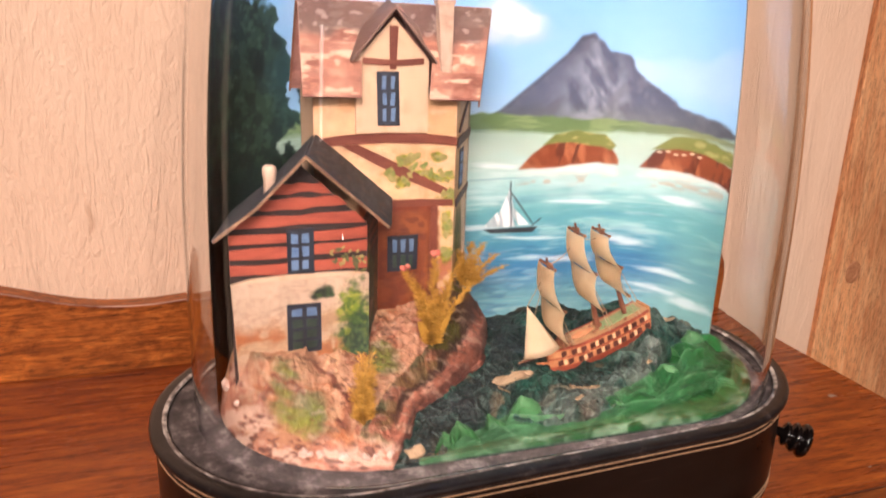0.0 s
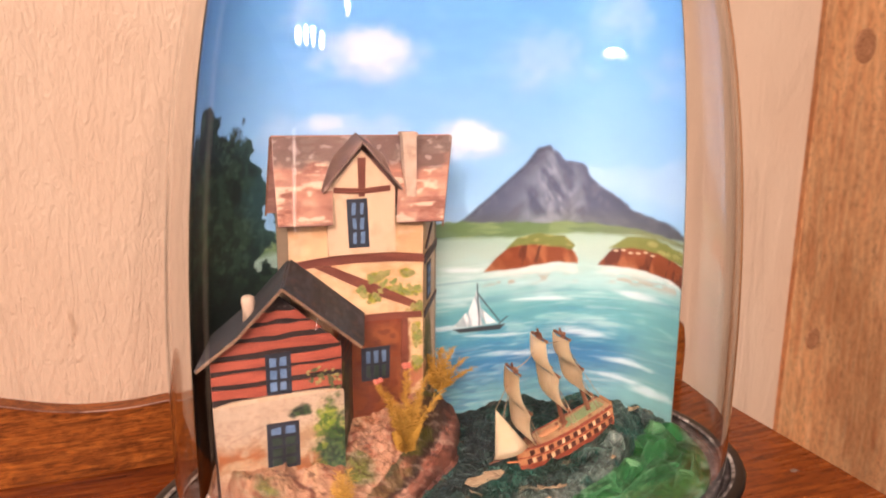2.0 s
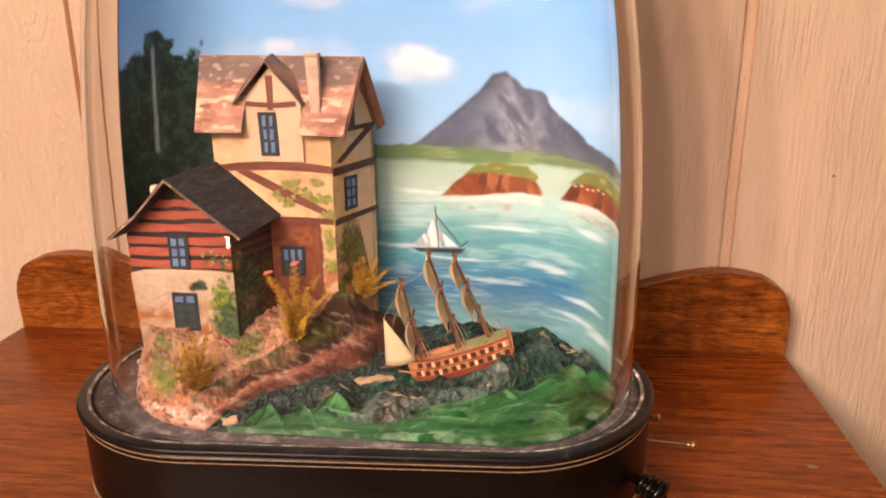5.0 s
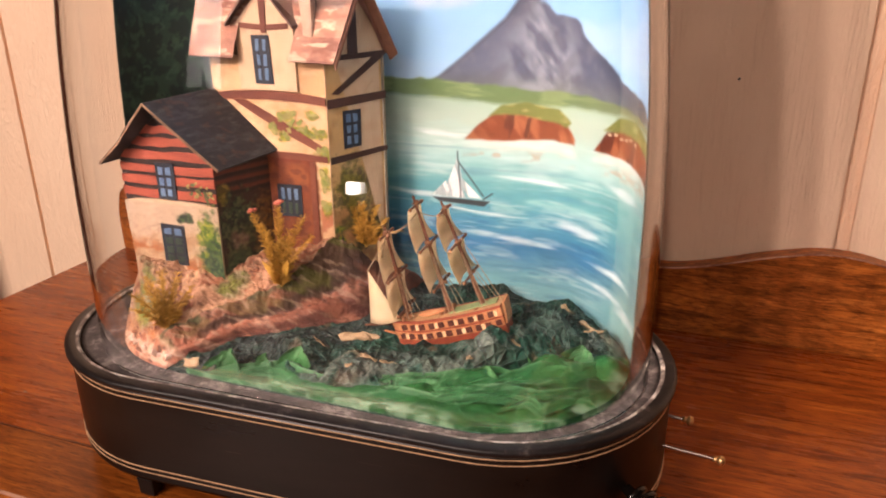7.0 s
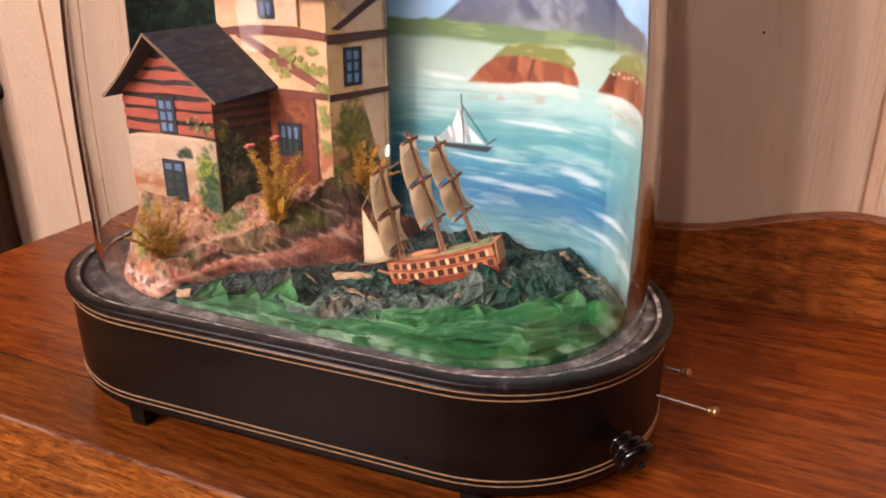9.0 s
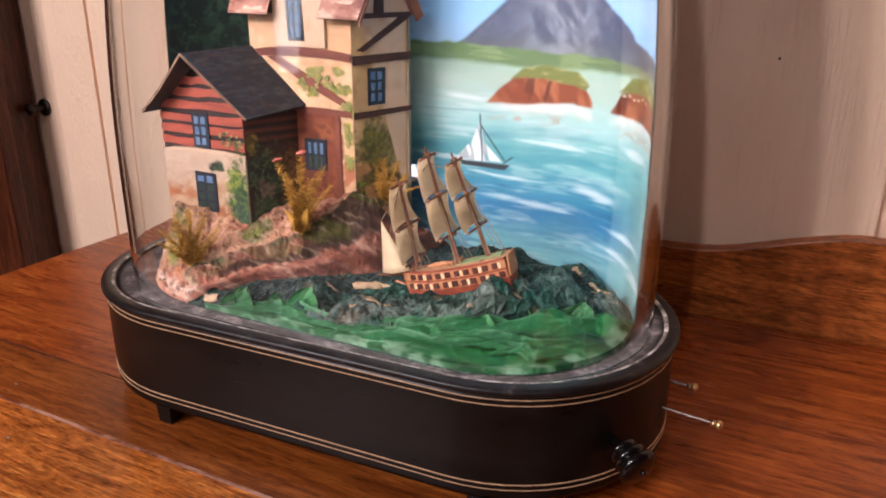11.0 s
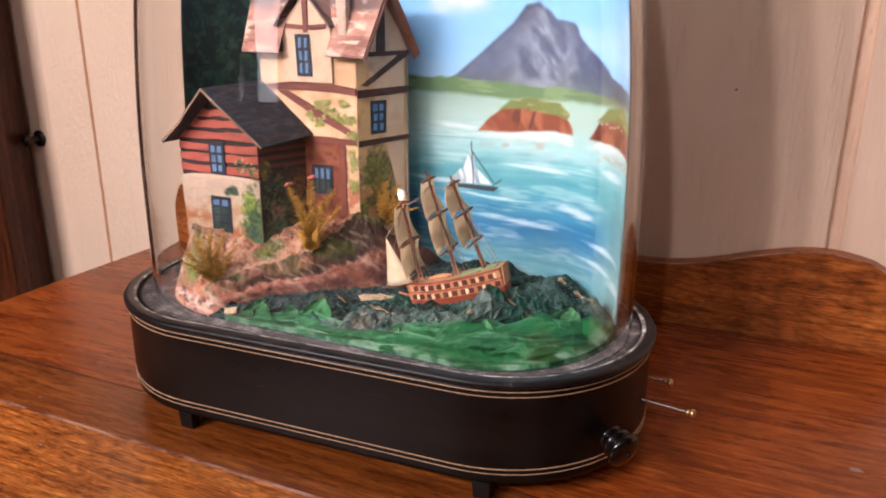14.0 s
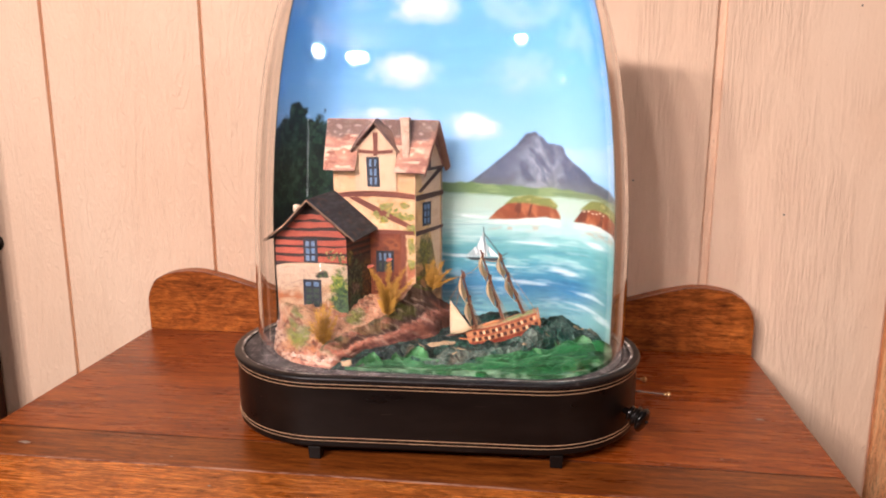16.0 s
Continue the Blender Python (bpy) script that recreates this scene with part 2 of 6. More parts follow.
def mat_paper(name, dark, light, gloss=0.35, cell=60, edge=(1.5, 1.5, 1.5, 1), crisp=1.0):
    """Thin crumpled craft paper: flat facets between sharp, rubbed creases."""
    m = Mat(name, rough=gloss)
    m.b.inputs["Specular IOR Level"].default_value = 0.22 * crisp
    a = m.t.nodes.new("ShaderNodeAttribute")
    a.attribute_name = "paint"
    s = m.noise(120, (1, 1, 1), 6, 0.7, 0.8)
    f = m.noise(520, (1, 1, 1), 3, 0.6)
    warp = m.t.nodes.new("ShaderNodeVectorMath")
    wob = m.node("ShaderNodeTexNoise", Scale=45.0, Detail=2.0)
    m.link(m.where(), wob.inputs["Vector"])
    m.link(m.where(), warp.inputs[0])
    shift = m.t.nodes.new("ShaderNodeVectorMath")
    shift.operation = "SCALE"
    shift.inputs["Scale"].default_value = 0.012
    m.link(wob.outputs["Color"], shift.inputs[0])
    m.link(shift.outputs[0], warp.inputs[1])
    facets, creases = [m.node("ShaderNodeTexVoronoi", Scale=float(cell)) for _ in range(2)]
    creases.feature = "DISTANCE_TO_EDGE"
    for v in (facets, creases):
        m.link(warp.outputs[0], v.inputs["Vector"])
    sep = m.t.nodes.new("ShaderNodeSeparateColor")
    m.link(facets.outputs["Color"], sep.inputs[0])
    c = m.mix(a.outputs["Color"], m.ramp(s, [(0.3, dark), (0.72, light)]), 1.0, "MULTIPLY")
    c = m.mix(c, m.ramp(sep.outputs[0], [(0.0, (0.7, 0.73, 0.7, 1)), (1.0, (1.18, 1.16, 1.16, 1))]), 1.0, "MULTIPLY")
    rub = m.math("MULTIPLY", m.ramp(creases.outputs["Distance"], [(0.0, (1, 1, 1, 1)), (0.05, (0, 0, 0, 1))]), m.ramp(s, [(0.45, (0, 0, 0, 1)), (0.6, (1, 1, 1, 1))]))
    c = m.mix(c, m.mix(c, edge, 0.5, "MIX"), m.math("MULTIPLY", rub, 0.38))
    m.colour(c).rough(s, gloss - 0.08, gloss + 0.25)
    tilt = m.math("ADD", m.math("MULTIPLY", sep.outputs[1], 0.5), m.ramp(creases.outputs["Distance"], [(0.0, (1, 1, 1, 1)), (0.2, (0, 0, 0, 1))]))
    return m.bump(m.math("ADD", m.math("ADD", s, m.math("MULTIPLY", f, 0.3)), tilt), min(0.5 * crisp, 1.0), 0.0011 * crisp).m


def mat_joint(name, low, high, at):
    """A glued joint in old polish: dark, with pale rubbed stretches."""
    m = Mat(name, rough=0.45)
    s = m.noise(30, (0.35, 1, 1), 6, 0.75)
    c = m.ramp(s, [(at, low), (at + 0.14, high)])
    return m.colour(c).bump(s, 0.4, 0.0005).m


def mat_worn_edge():
    """Black edge rubbed to pale grey in patches."""
    m = Mat("rubbed_pale_edge", rough=0.5)
    s = m.noise(70, (1, 1, 1), 6, 0.75)
    c = m.ramp(s, [(0.34, lin(40, 34, 33)), (0.48, lin(120, 110, 104)), (0.62, lin(214, 206, 196))])
    return m.colour(c).bump(s, 0.4, 0.0006).m


def mat_sail():
    """Thin oiled parchment that lets light through."""
    m = Mat("aged_parchment_sail", rough=0.6)
    s = m.noise(45, (1, 1, 1), 5, 0.65, 0.4)
    c = m.ramp(s, [(0.28, lin(214, 188, 150)), (0.5, lin(232, 212, 178)), (0.72, lin(242, 228, 200))])
    m.colour(c).bump(s, 0.2, 0.0006)
    glow = m.t.nodes.new("ShaderNodeBsdfTranslucent")
    m.link(c, glow.inputs["Color"])
    blend = m.t.nodes.new("ShaderNodeMixShader")
    blend.inputs[0].default_value = 0.55
    m.link(m.b.outputs[0], blend.inputs[1])
    m.link(glow.outputs[0], blend.inputs[2])
    m.link(blend.outputs[0], m.t.nodes["Material Output"].inputs["Surface"])
    return m.m


M_WALL = mat_wall()
M_WALL_SAWN = mat_wall("cream_painted_sawn_plywood", 1.0)
M_TABLE = mat_wood("red_brown_oak", lin(114, 51, 16), lin(160, 79, 26), lin(194, 110, 41), "x", 1.0, rough=0.24, coat=0.06, vary=0.2)
M_TABLE_CURL = mat_wood("curly_golden_oak", lin(124, 64, 22), lin(188, 110, 44), lin(232, 154, 74), "x", 1.0, rough=0.24, coat=0.08, vary=0.1, curl=1.2)
M_TABLE_DEEP = mat_wood("deep_red_brown_oak", lin(96, 48, 17), lin(138, 74, 27), lin(170, 100, 40), "x", 1.0, rough=0.26, coat=0.06, vary=0.1)
M_BACKBOARD = mat_wood("red_brown_oak_board", lin(116, 60, 20), lin(170, 96, 38), lin(208, 128, 58), "x", 1.0, vary=0.1, curl=0.7)
M_PLANK = mat_wood("bare_pine_plank", lin(222, 150, 102), lin(238, 178, 126), lin(250, 202, 152), "z", 0.9, rough=0.7, coat=0.0, vary=0.05, grain_bump=0.5)
M_KNOT = mat_daub("pine_knot", (176, 112, 72), (220, 158, 112), scale=260, tone=0.85)
M_JOINT = mat_joint("worn_joint", lin(112, 54, 24), lin(196, 150, 128), 0.44)
M_JOINT_DARK = mat_joint("dark_joint", lin(78, 36, 16), lin(132, 70, 34), 0.48)
M_CUPBOARD = mat_wood("cupboard_wood", lin(52, 24, 12), lin(76, 38, 20), lin(98, 52, 28), "z", 0.9, vary=0.05)
M_LACQUER, M_RIM, M_DUST = mat_lacquer(), mat_worn_rim(), mat_dust()
M_KNOB = Mat("polished_black_knob", rough=0.18).colour(lin(16, 12, 11)).m
M_GOLD = mat_brass("gold_line", (246, 204, 160), 0.5)
M_GOLD.node_tree.nodes["Principled BSDF"].inputs["Metallic"].default_value = 0.45
M_BRASS = mat_brass("pale_brass", (236, 196, 140), 0.38)
M_STEEL = mat_brass("dull_steel", (150, 140, 132), 0.35)
M_IRON = mat_brass("dark_iron", (70, 62, 56), 0.45)
M_GLASS = mat_glass()
M_CANVAS = mat_painted("painted_backdrop_paint", 0.5, 60, (0.35, 1, 1), 0.22, 0.08)
M_ROCK = mat_painted("painted_plaster_rock", 0.7, 85, (1, 1, 1), 0.9, 0.26, 0.0018)
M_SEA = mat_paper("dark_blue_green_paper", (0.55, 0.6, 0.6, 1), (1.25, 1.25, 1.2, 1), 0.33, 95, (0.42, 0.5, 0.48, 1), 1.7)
M_WORN = mat_worn_edge()
M_GREEN = mat_paper("bright_green_paper", (0.7, 0.74, 0.7, 1), (1.2, 1.15, 1.2, 1), 0.33, 30, (0.3, 0.44, 0.3, 1), 1.1)
M_CARD = mat_daub("grey_card", (150, 138, 120), (176, 164, 146), scale=60)
M_FLOOR = mat_wood("floor_boards", lin(72, 46, 30), lin(98, 66, 44), lin(116, 82, 56), "y", 0.6)
M_DIM = mat_wood("dark_room_panelling", lin(46, 32, 23), lin(64, 46, 34), lin(78, 58, 42), "z", 0.5, rough=0.6, coat=0.0)
M_CEIL = mat_daub("ceiling_paint", (128, 108, 88), (148, 128, 106), scale=8)

# ---------------------------------------------------------------- builders
# All drawing below is in decimetres; part() scales it to metres.
DM = 0.1


def thing(name, at, label, category, group="", kind=""):
    """An Empty at the thing's base, given in decimetres, that parents its parts."""
    ob = new(name)
    ob.empty_display_size = 0.02
    ob.location = Vector(at) * DM
    return tagged(ob, label, category, group, kind)


def origin_of(ob):
    v = Vector((0, 0, 0))
    while ob is not None:
        v += ob.location
        ob = ob.parent
    return v


def part(name, bm, material, parent=None, label="", smooth=False, kind="", turn=True):
    """Links a bmesh drawn in place as one mesh object under a thing or a part."""
    me = bpy.data.meshes.new(name)
    at = origin_of(parent)
    bmesh.ops.transform(bm, matrix=Matrix.Translation(-at) @ Matrix.Scale(DM, 4), verts=bm.verts)
    if turn:
        bmesh.ops.recalc_face_normals(bm, faces=bm.faces)
    bm.to_mesh(me)
    bm.free()
    if smooth:
        me.polygons.foreach_set("use_smooth", [True] * len(me.polygons))
    for mt in material if isinstance(material, (list, tuple)) else (material,):
        me.materials.append(mt)
    ob = new(name, me)
    ob.parent = parent
    return tagged(ob, label, kind=kind)


def sheet_mesh(name, verts, faces, material, parent=None, paint=None, smooth=True, label="", kind=""):
    """A large grid from numpy arrays, with an optional colour attribute."""
    me = bpy.data.meshes.new(name)
    at = np.array(origin_of(parent))
    me.from_pydata((np.asarray(verts) * DM - at).tolist(), [], np.asarray(faces).tolist())
    me.polygons.foreach_set("use_smooth", [smooth] * len(me.polygons))
    if paint is not None:
        rgba = np.ones((len(verts), 4), dtype=np.float32)
        rgba[:, :3] = paint
        col = me.color_attributes.new("paint", "FLOAT_COLOR", "POINT")
        col.data.foreach_set("color", rgba.ravel())
    me.materials.append(material)
    ob = new(name, me)
    ob.parent = parent
    return tagged(ob, label, kind=kind)


def grid_faces(nu, nv):
    i = np.arange((nu - 1) * (nv - 1))
    a = (i // (nv - 1)) * nv + i % (nv - 1)
    return np.stack([a, a + nv, a + nv + 1, a + 1], 1)


def box(bm, lo, hi, bevel=0.0):
    """A box from corner to corner, with rounded edges."""
    mid = [(a + b) / 2 for a, b in zip(lo, hi)]
    r = bmesh.ops.create_cube(bm, size=1.0, matrix=Matrix.Translation(mid) @ Matrix.Diagonal([b - a for a, b in zip(lo, hi)] + [1]))
    if bevel:
        edges = {e for v in r["verts"] for e in v.link_edges}
        bmesh.ops.bevel(bm, geom=list(edges), offset=bevel, segments=2, affect="EDGES", profile=0.5)
    return bm


def prism(bm, outline, out, thick):
    """A slab: a closed outline of 3D points pushed along the vector out by thick."""
    o = Vector(out).normalized() * thick
    a = [bm.verts.new(p) for p in outline]
    b = [bm.verts.new(Vector(p) + o) for p in outline]
    bm.faces.new(a)
    bm.faces.new(list(reversed(b)))
    n = len(a)
    for i in range(n):
        bm.faces.new((a[i], b[i], b[(i + 1) % n], a[(i + 1) % n]))
    return bm


def rod(bm, a, b, r0, r1=None, n=8):
    """A tapered rod between two points."""
    a, b = Vector(a), Vector(b)
    d = b - a
    m = Matrix.Translation((a + b) / 2) @ d.to_track_quat("Z", "Y").to_matrix().to_4x4()
    bmesh.ops.create_cone(bm, cap_ends=True, segments=n, radius1=r0, radius2=r0 if r1 is None else r1, depth=d.length, matrix=m)
    return bm


def ball(bm, at, r, squash=(1, 1, 1), n=10):
    bmesh.ops.create_uvsphere(bm, u_segments=n, v_segments=max(5, n // 2 + 1), radius=r, matrix=Matrix.Translation(at) @ Matrix.Diagonal((*squash, 1)))
    return bm


def tube(bm, points, radii, n=6):
    """A tube through points."""
    points = [Vector(p) for p in points]
    if not isinstance(radii, (list, tuple)):
        radii = [radii] * len(points)
    rings = []
    for i, p in enumerate(points):
        d = points[min(i + 1, len(points) - 1)] - points[max(i - 1, 0)]
        m = d.to_track_quat("Z", "Y").to_matrix()
        rings.append([bm.verts.new(p + m @ Vector((radii[i] * math.cos(6.2832 * k / n), radii[i] * math.sin(6.2832 * k / n), 0))) for k in range(n)])
    for a, b in zip(rings, rings[1:]):
        for k in range(n):
            bm.faces.new((a[k], a[(k + 1) % n], b[(k + 1) % n], b[k]))
    bm.faces.new(list(reversed(rings[0])))
    bm.faces.new(rings[-1])
    return bm


def lathe(bm, profile, at, axis="z", n=24):
    """A turned piece: profile of (radius, height) pairs round an axis through the point at."""
    rings = []
    for r, h in profile:
        ring = []
        for k in range(n):
            c, s = r * math.cos(6.2832 * k / n), r * math.sin(6.2832 * k / n)
            off = {"z": (c, s, h), "x": (h, c, s), "y": (c, h, s)}[axis]
            ring.append(bm.verts.new(Vector(at) + Vector(off)))
        rings.append(ring)
    for a, b in zip(rings, rings[1:]):
        for k in range(n):
            bm.faces.new((a[k], a[(k + 1) % n], b[(k + 1) % n], b[k]))
    bm.faces.new(list(reversed(rings[0])))
    bm.faces.new(rings[-1])
    return bm


def painted_patch(name, place, nu, nv, paint, material, parent, keep=None, label=""):
    """A thin hand-painted skin over a surface: place(u, v) and paint(u, v) take arrays from 0 to 1."""
    u, v = np.meshgrid(np.linspace(0, 1, nu), np.linspace(0, 1, nv), indexing="ij")
    faces = grid_faces(nu, nv)
    if keep is not None:
        k = keep(u, v).reshape(-1)
        faces = faces[k[faces].all(1)]
    return sheet_mesh(name, place(u, v).reshape(-1, 3), faces, material, parent, paint(u, v).reshape(-1, 3), label=label)


def bilinear(a, b, c, d, lift=(0, 0, 0)):
    """Place on the patch a (0,0), b (1,0), c (1,1), d (0,1)."""
    a, b, c, d = (np.array(p) + np.array(lift) for p in (a, b, c, d))
    return lambda u, v: a * ((1 - u) * (1 - v))[..., None] + b * (u * (1 - v))[..., None] + c * (u * v)[..., None] + d * ((1 - u) * v)[..., None]


# numpy noise for painting and crumpling
RNG = np.random.RandomState(7)
LATTICE = RNG.rand(128, 128)


def vnoise(x, y):
    """Smooth value noise, 0 to 1."""
    xi, yi = np.floor(x).astype(int), np.floor(y).astype(int)
    fx, fy = x - xi, y - yi
    fx, fy = fx * fx * (3 - 2 * fx), fy * fy * (3 - 2 * fy)
    g = lambda a, b: LATTICE[a % 128, b % 128]
    return (g(xi, yi) * (1 - fx) + g(xi + 1, yi) * fx) * (1 - fy) + (g(xi, yi + 1) * (1 - fx) + g(xi + 1, yi + 1) * fx) * fy


def fbm(x, y, octaves=4):
    total, amp, norm = 0.0, 1.0, 0.0
    for o in range(octaves):
        total = total + amp * vnoise(x * 2**o + 17.3 * o, y * 2**o + 5.9 * o)
        norm += amp
        amp *= 0.5
    return total / norm


def step(v, lo, hi):
    t = np.clip((v - lo) / (hi - lo), 0, 1)
    return t * t * (3 - 2 * t)


def rgb(r, g, b):
    return np.array(lin(r, g, b)[:3])


def lay(canvas, mask, colour):
    """Paints a colour (or array of colours) over the canvas."""
    m = np.clip(mask, 0, 1)[..., None]
    canvas[:] = canvas * (1 - m) + colour * m


def aged(c):
    """Old paint under dust: the deep tones sink more than the pale ones."""
    return c * (0.48 + 0.32 * c.mean(-1, keepdims=True))


def vivid(c, k=1.3):
    """Stronger colour at the same lightness."""
    m = c.mean(-1, keepdims=True)
    return np.clip(m + (c - m) * k, 0.004, 1)


def inside(x, y, poly, soft=0.015):
    """Soft mask of a polygon."""
    poly = np.array(poly)
    odd = np.zeros(x.shape, bool)
    near = np.full(x.shape, 1e9)
    for (ax, ay), (bx, by) in zip(poly, np.roll(poly, -1, 0)):
        cross = ((ay > y) != (by > y)) & (x < (bx - ax) * (y - ay) / (by - ay + 1e-12) + ax)
        odd ^= cross
        t = np.clip(((x - ax) * (bx - ax) + (y - ay) * (by - ay)) / ((bx - ax) ** 2 + (by - ay) ** 2 + 1e-12), 0, 1)
        near = np.minimum(near, np.hypot(x - ax - t * (bx - ax), y - ay - t * (by - ay)))
    return step(np.where(odd, near, -near), -soft, soft)


# ---------------------------------------------------------------- the room
FLOOR_Z, CEIL_Z = -8.0, 16.0
WALL_Y = 4.28
ROOM = (-24.0, 22.0, -34.0)  # left wall x, right wall x, front wall y


def room():
    # sheathing behind the visible wall, with grooved plywood sheets in front of it
    bm = box(bmesh.new(), (ROOM[0], WALL_Y + 0.09, FLOOR_Z), (ROOM[1], WALL_Y + 0.6, CEIL_Z))
    wall = tagged(part("wall_north", bm, M_WALL), "cream painted grooved plywood wall panelling", "wall", kind="structure")
    edges = [ROOM[0], -19.5, -15.5, -11.4, -7.15, -4.38, -0.7, 3.69, 6.45]
    for a, b in zip(edges, edges[1:]):
        ga, gb = (0.07 if e == 3.69 else 0.03 for e in (a, b))
        part("panel", box(bmesh.new(), (a + ga, WALL_Y, FLOOR_Z), (b - gb, WALL_Y + 0.09, CEIL_Z), 0.012), M_WALL_SAWN if a > -1.0 else M_WALL, wall)
    part("panel", box(bmesh.new(), (9.27, WALL_Y - 0.02, FLOOR_Z), (13.4, WALL_Y + 0.09, CEIL_Z), 0.03), M_WALL, wall)
    part("panel", box(bmesh.new(), (13.45, WALL_Y - 0.02, FLOOR_Z), (ROOM[1], WALL_Y + 0.09, CEIL_Z), 0.03), M_WALL, wall)
    # the bare plank set into the wall
    plank = part("plank", box(bmesh.new(), (6.47, WALL_Y - 0.05, FLOOR_Z), (9.2, WALL_Y + 0.09, CEIL_Z), 0.02), M_PLANK, wall, "unpainted knotty pine plank")
    for x, z, r in ((6.95, 0.2, 0.14), (7.25, 4.55, 0.2), (8.05, 3.2, 0.1), (7.3, 8.5, 0.2), (8.4, -3.0, 0.2)):
        bm = bmesh.new()
        lathe(bm, [(r, 0.0), (r * 0.9, -0.012), (r * 0.55, -0.016), (r * 0.45, -0.006), (0.01, -0.008)], (x, WALL_Y - 0.049, z), "y", 18)
        for v in bm.verts:
            v.co.z = z + (v.co.z - z) * 1.25
        part("knot", bm, M_KNOT, plank)
    part("batten", box(bmesh.new(), (9.2, WALL_Y - 0.09, FLOOR_Z), (9.3, WALL_Y + 0.09, CEIL_Z), 0.02), M_WALL, wall)
    for name, lo, hi in (
        ("wall_west", (ROOM[0] - 0.6, ROOM[2], FLOOR_Z), (ROOM[0], WALL_Y + 0.6, CEIL_Z)),
        ("wall_east", (ROOM[1], ROOM[2], FLOOR_Z), (ROOM[1] + 0.6, WALL_Y + 0.6, CEIL_Z)),
        ("wall_south", (ROOM[0] - 0.6, ROOM[2] - 0.6, FLOOR_Z), (ROOM[1] + 0.6, ROOM[2], CEIL_Z)),
    ):
        tagged(part(name, box(bmesh.new(), lo, hi), M_DIM), "plain brown panelled wall of the room", "wall", kind="structure")
    bm = box(bmesh.new(), (ROOM[0] - 0.6, ROOM[2] - 0.6, FLOOR_Z - 0.5), (ROOM[1] + 0.6, WALL_Y + 0.6, FLOOR_Z))
    tagged(part("floor", bm, M_FLOOR), "plain brown boarded floor", "floor", kind="structure")
    bm = box(bmesh.new(), (ROOM[0] - 0.6, ROOM[2] - 0.6, CEIL_Z), (ROOM[1] + 0.6, WALL_Y + 0.6, CEIL_Z + 0.5))
    tagged(part("ceiling", bm, M_CEIL), "plain pale ceiling", "ceiling", kind="structure")


room()

# ---------------------------------------------------------------- the dresser
TX0, TX1, TY0, TY1 = -5.46, 4.42, -1.75, 4.2
TMID = (TX0 + TX1) / 2


def dresser():
    d = thing("dresser", (TMID, 1.2, FLOOR_Z), "red-brown polished oak dresser with a scalloped backboard", "dresser")
    top = part("top", box(bmesh.new(), (TX0 + 0.05, TY0 + 0.05, -0.24), (TX1 - 0.05, TY1 - 0.02, -0.05)), M_TABLE, d)
    joints = [TY0, -0.545, 0.14, TY1]
    for k, (a, b) in enumerate(zip(joints, joints[1:])):
        part("board", box(bmesh.new(), (TX0, a + 0.005, -0.26), (TX1, b - 0.005, 0.0), 0.014), (M_TABLE_CURL, M_TABLE_DEEP, M_TABLE)[k], top)
    part("joint_wear", box(bmesh.new(), (TX0 + 0.02, -0.560, -0.1), (TX1 - 0.02, -0.530, 0.0025)), M_JOINT, top, "pale worn line along a joint")
    part("joint_wear", box(bmesh.new(), (TX0 + 0.02, 0.130, -0.1), (TX1 - 0.02, 0.150, 0.0018)), M_JOINT_DARK, top, "dark open joint line")
    body = box(bmesh.new(), (TX0 + 0.25, TY0 + 0.25, FLOOR_Z + 0.6), (TX1 - 0.25, TY1 - 0.05, -0.262), 0.03)
    part("carcass", body, M_CUPBOARD, d)
    for x in (TX0 + 0.5, TX1 - 0.5):
        for y in (TY0 + 0.5, TY1 - 0.4):
            part("leg", rod(bmesh.new(), (x, y, FLOOR_Z), (x, y, FLOOR_Z + 0.65), 0.18, 0.25, 12), M_CUPBOARD, d)
    # scalloped backboard, alike to both sides of its middle
    r = [0.0, 0.8, 1.64, 2.2, 2.7, 3.05, 3.5, 4.0, 4.4, 4.68, 4.86, 4.93, 4.94]
    h = [1.0, 0.93, 0.75, 0.70, 0.73, 0.81, 0.95, 1.06, 1.04, 0.95, 0.80, 0.6, 0.4]
    fine = list(np.linspace(0, 4.6, 40)) + [4.68, 4.76, 4.82, 4.87, 4.91, 4.935, 4.94]
    hh = [float(np.interp(v, r, h)) for v in fine]
    for _ in range(2):
        hh = [hh[0]] + [(a + 2 * b + c) / 4 for a, b, c in zip(hh, hh[1:], hh[2:])] + [hh[-1]]
    prof = list(zip(fine, hh))
    outline = [(TMID - x, 3.92, z) for x, z in reversed(prof)] + [(TMID + x, 3.92, z) for x, z in prof[1:]]
    outline = [(TMID - 4.94, 3.92, 0.001)] + outline + [(TMID + 4.94, 3.92, 0.001)]
    bm = prism(bmesh.new(), outline, (0, 1, 0), 0.2)
    rim = [e for e in bm.edges if len(e.link_faces) == 2 and all(abs(v.co.y - 3.92) < 1e-4 for v in e.verts)]
    bmesh.ops.bevel(bm, geom=rim, offset=0.015, segments=2, affect="EDGES")
    board = part("backboard", bm, M_BACKBOARD, d, "scalloped oak backboard")
    line = [(TMID - x, 3.921, z - 0.006) for x, z in reversed(prof[:-4])] + [(TMID + x, 3.921, z - 0.006) for x, z in prof[1:-4]]
    part("rubbed_edge", tube(bmesh.new(), line, [0.008] * len(line), 6), M_JOINT, board, "pale rubbed line along the scalloped edge")


dresser()


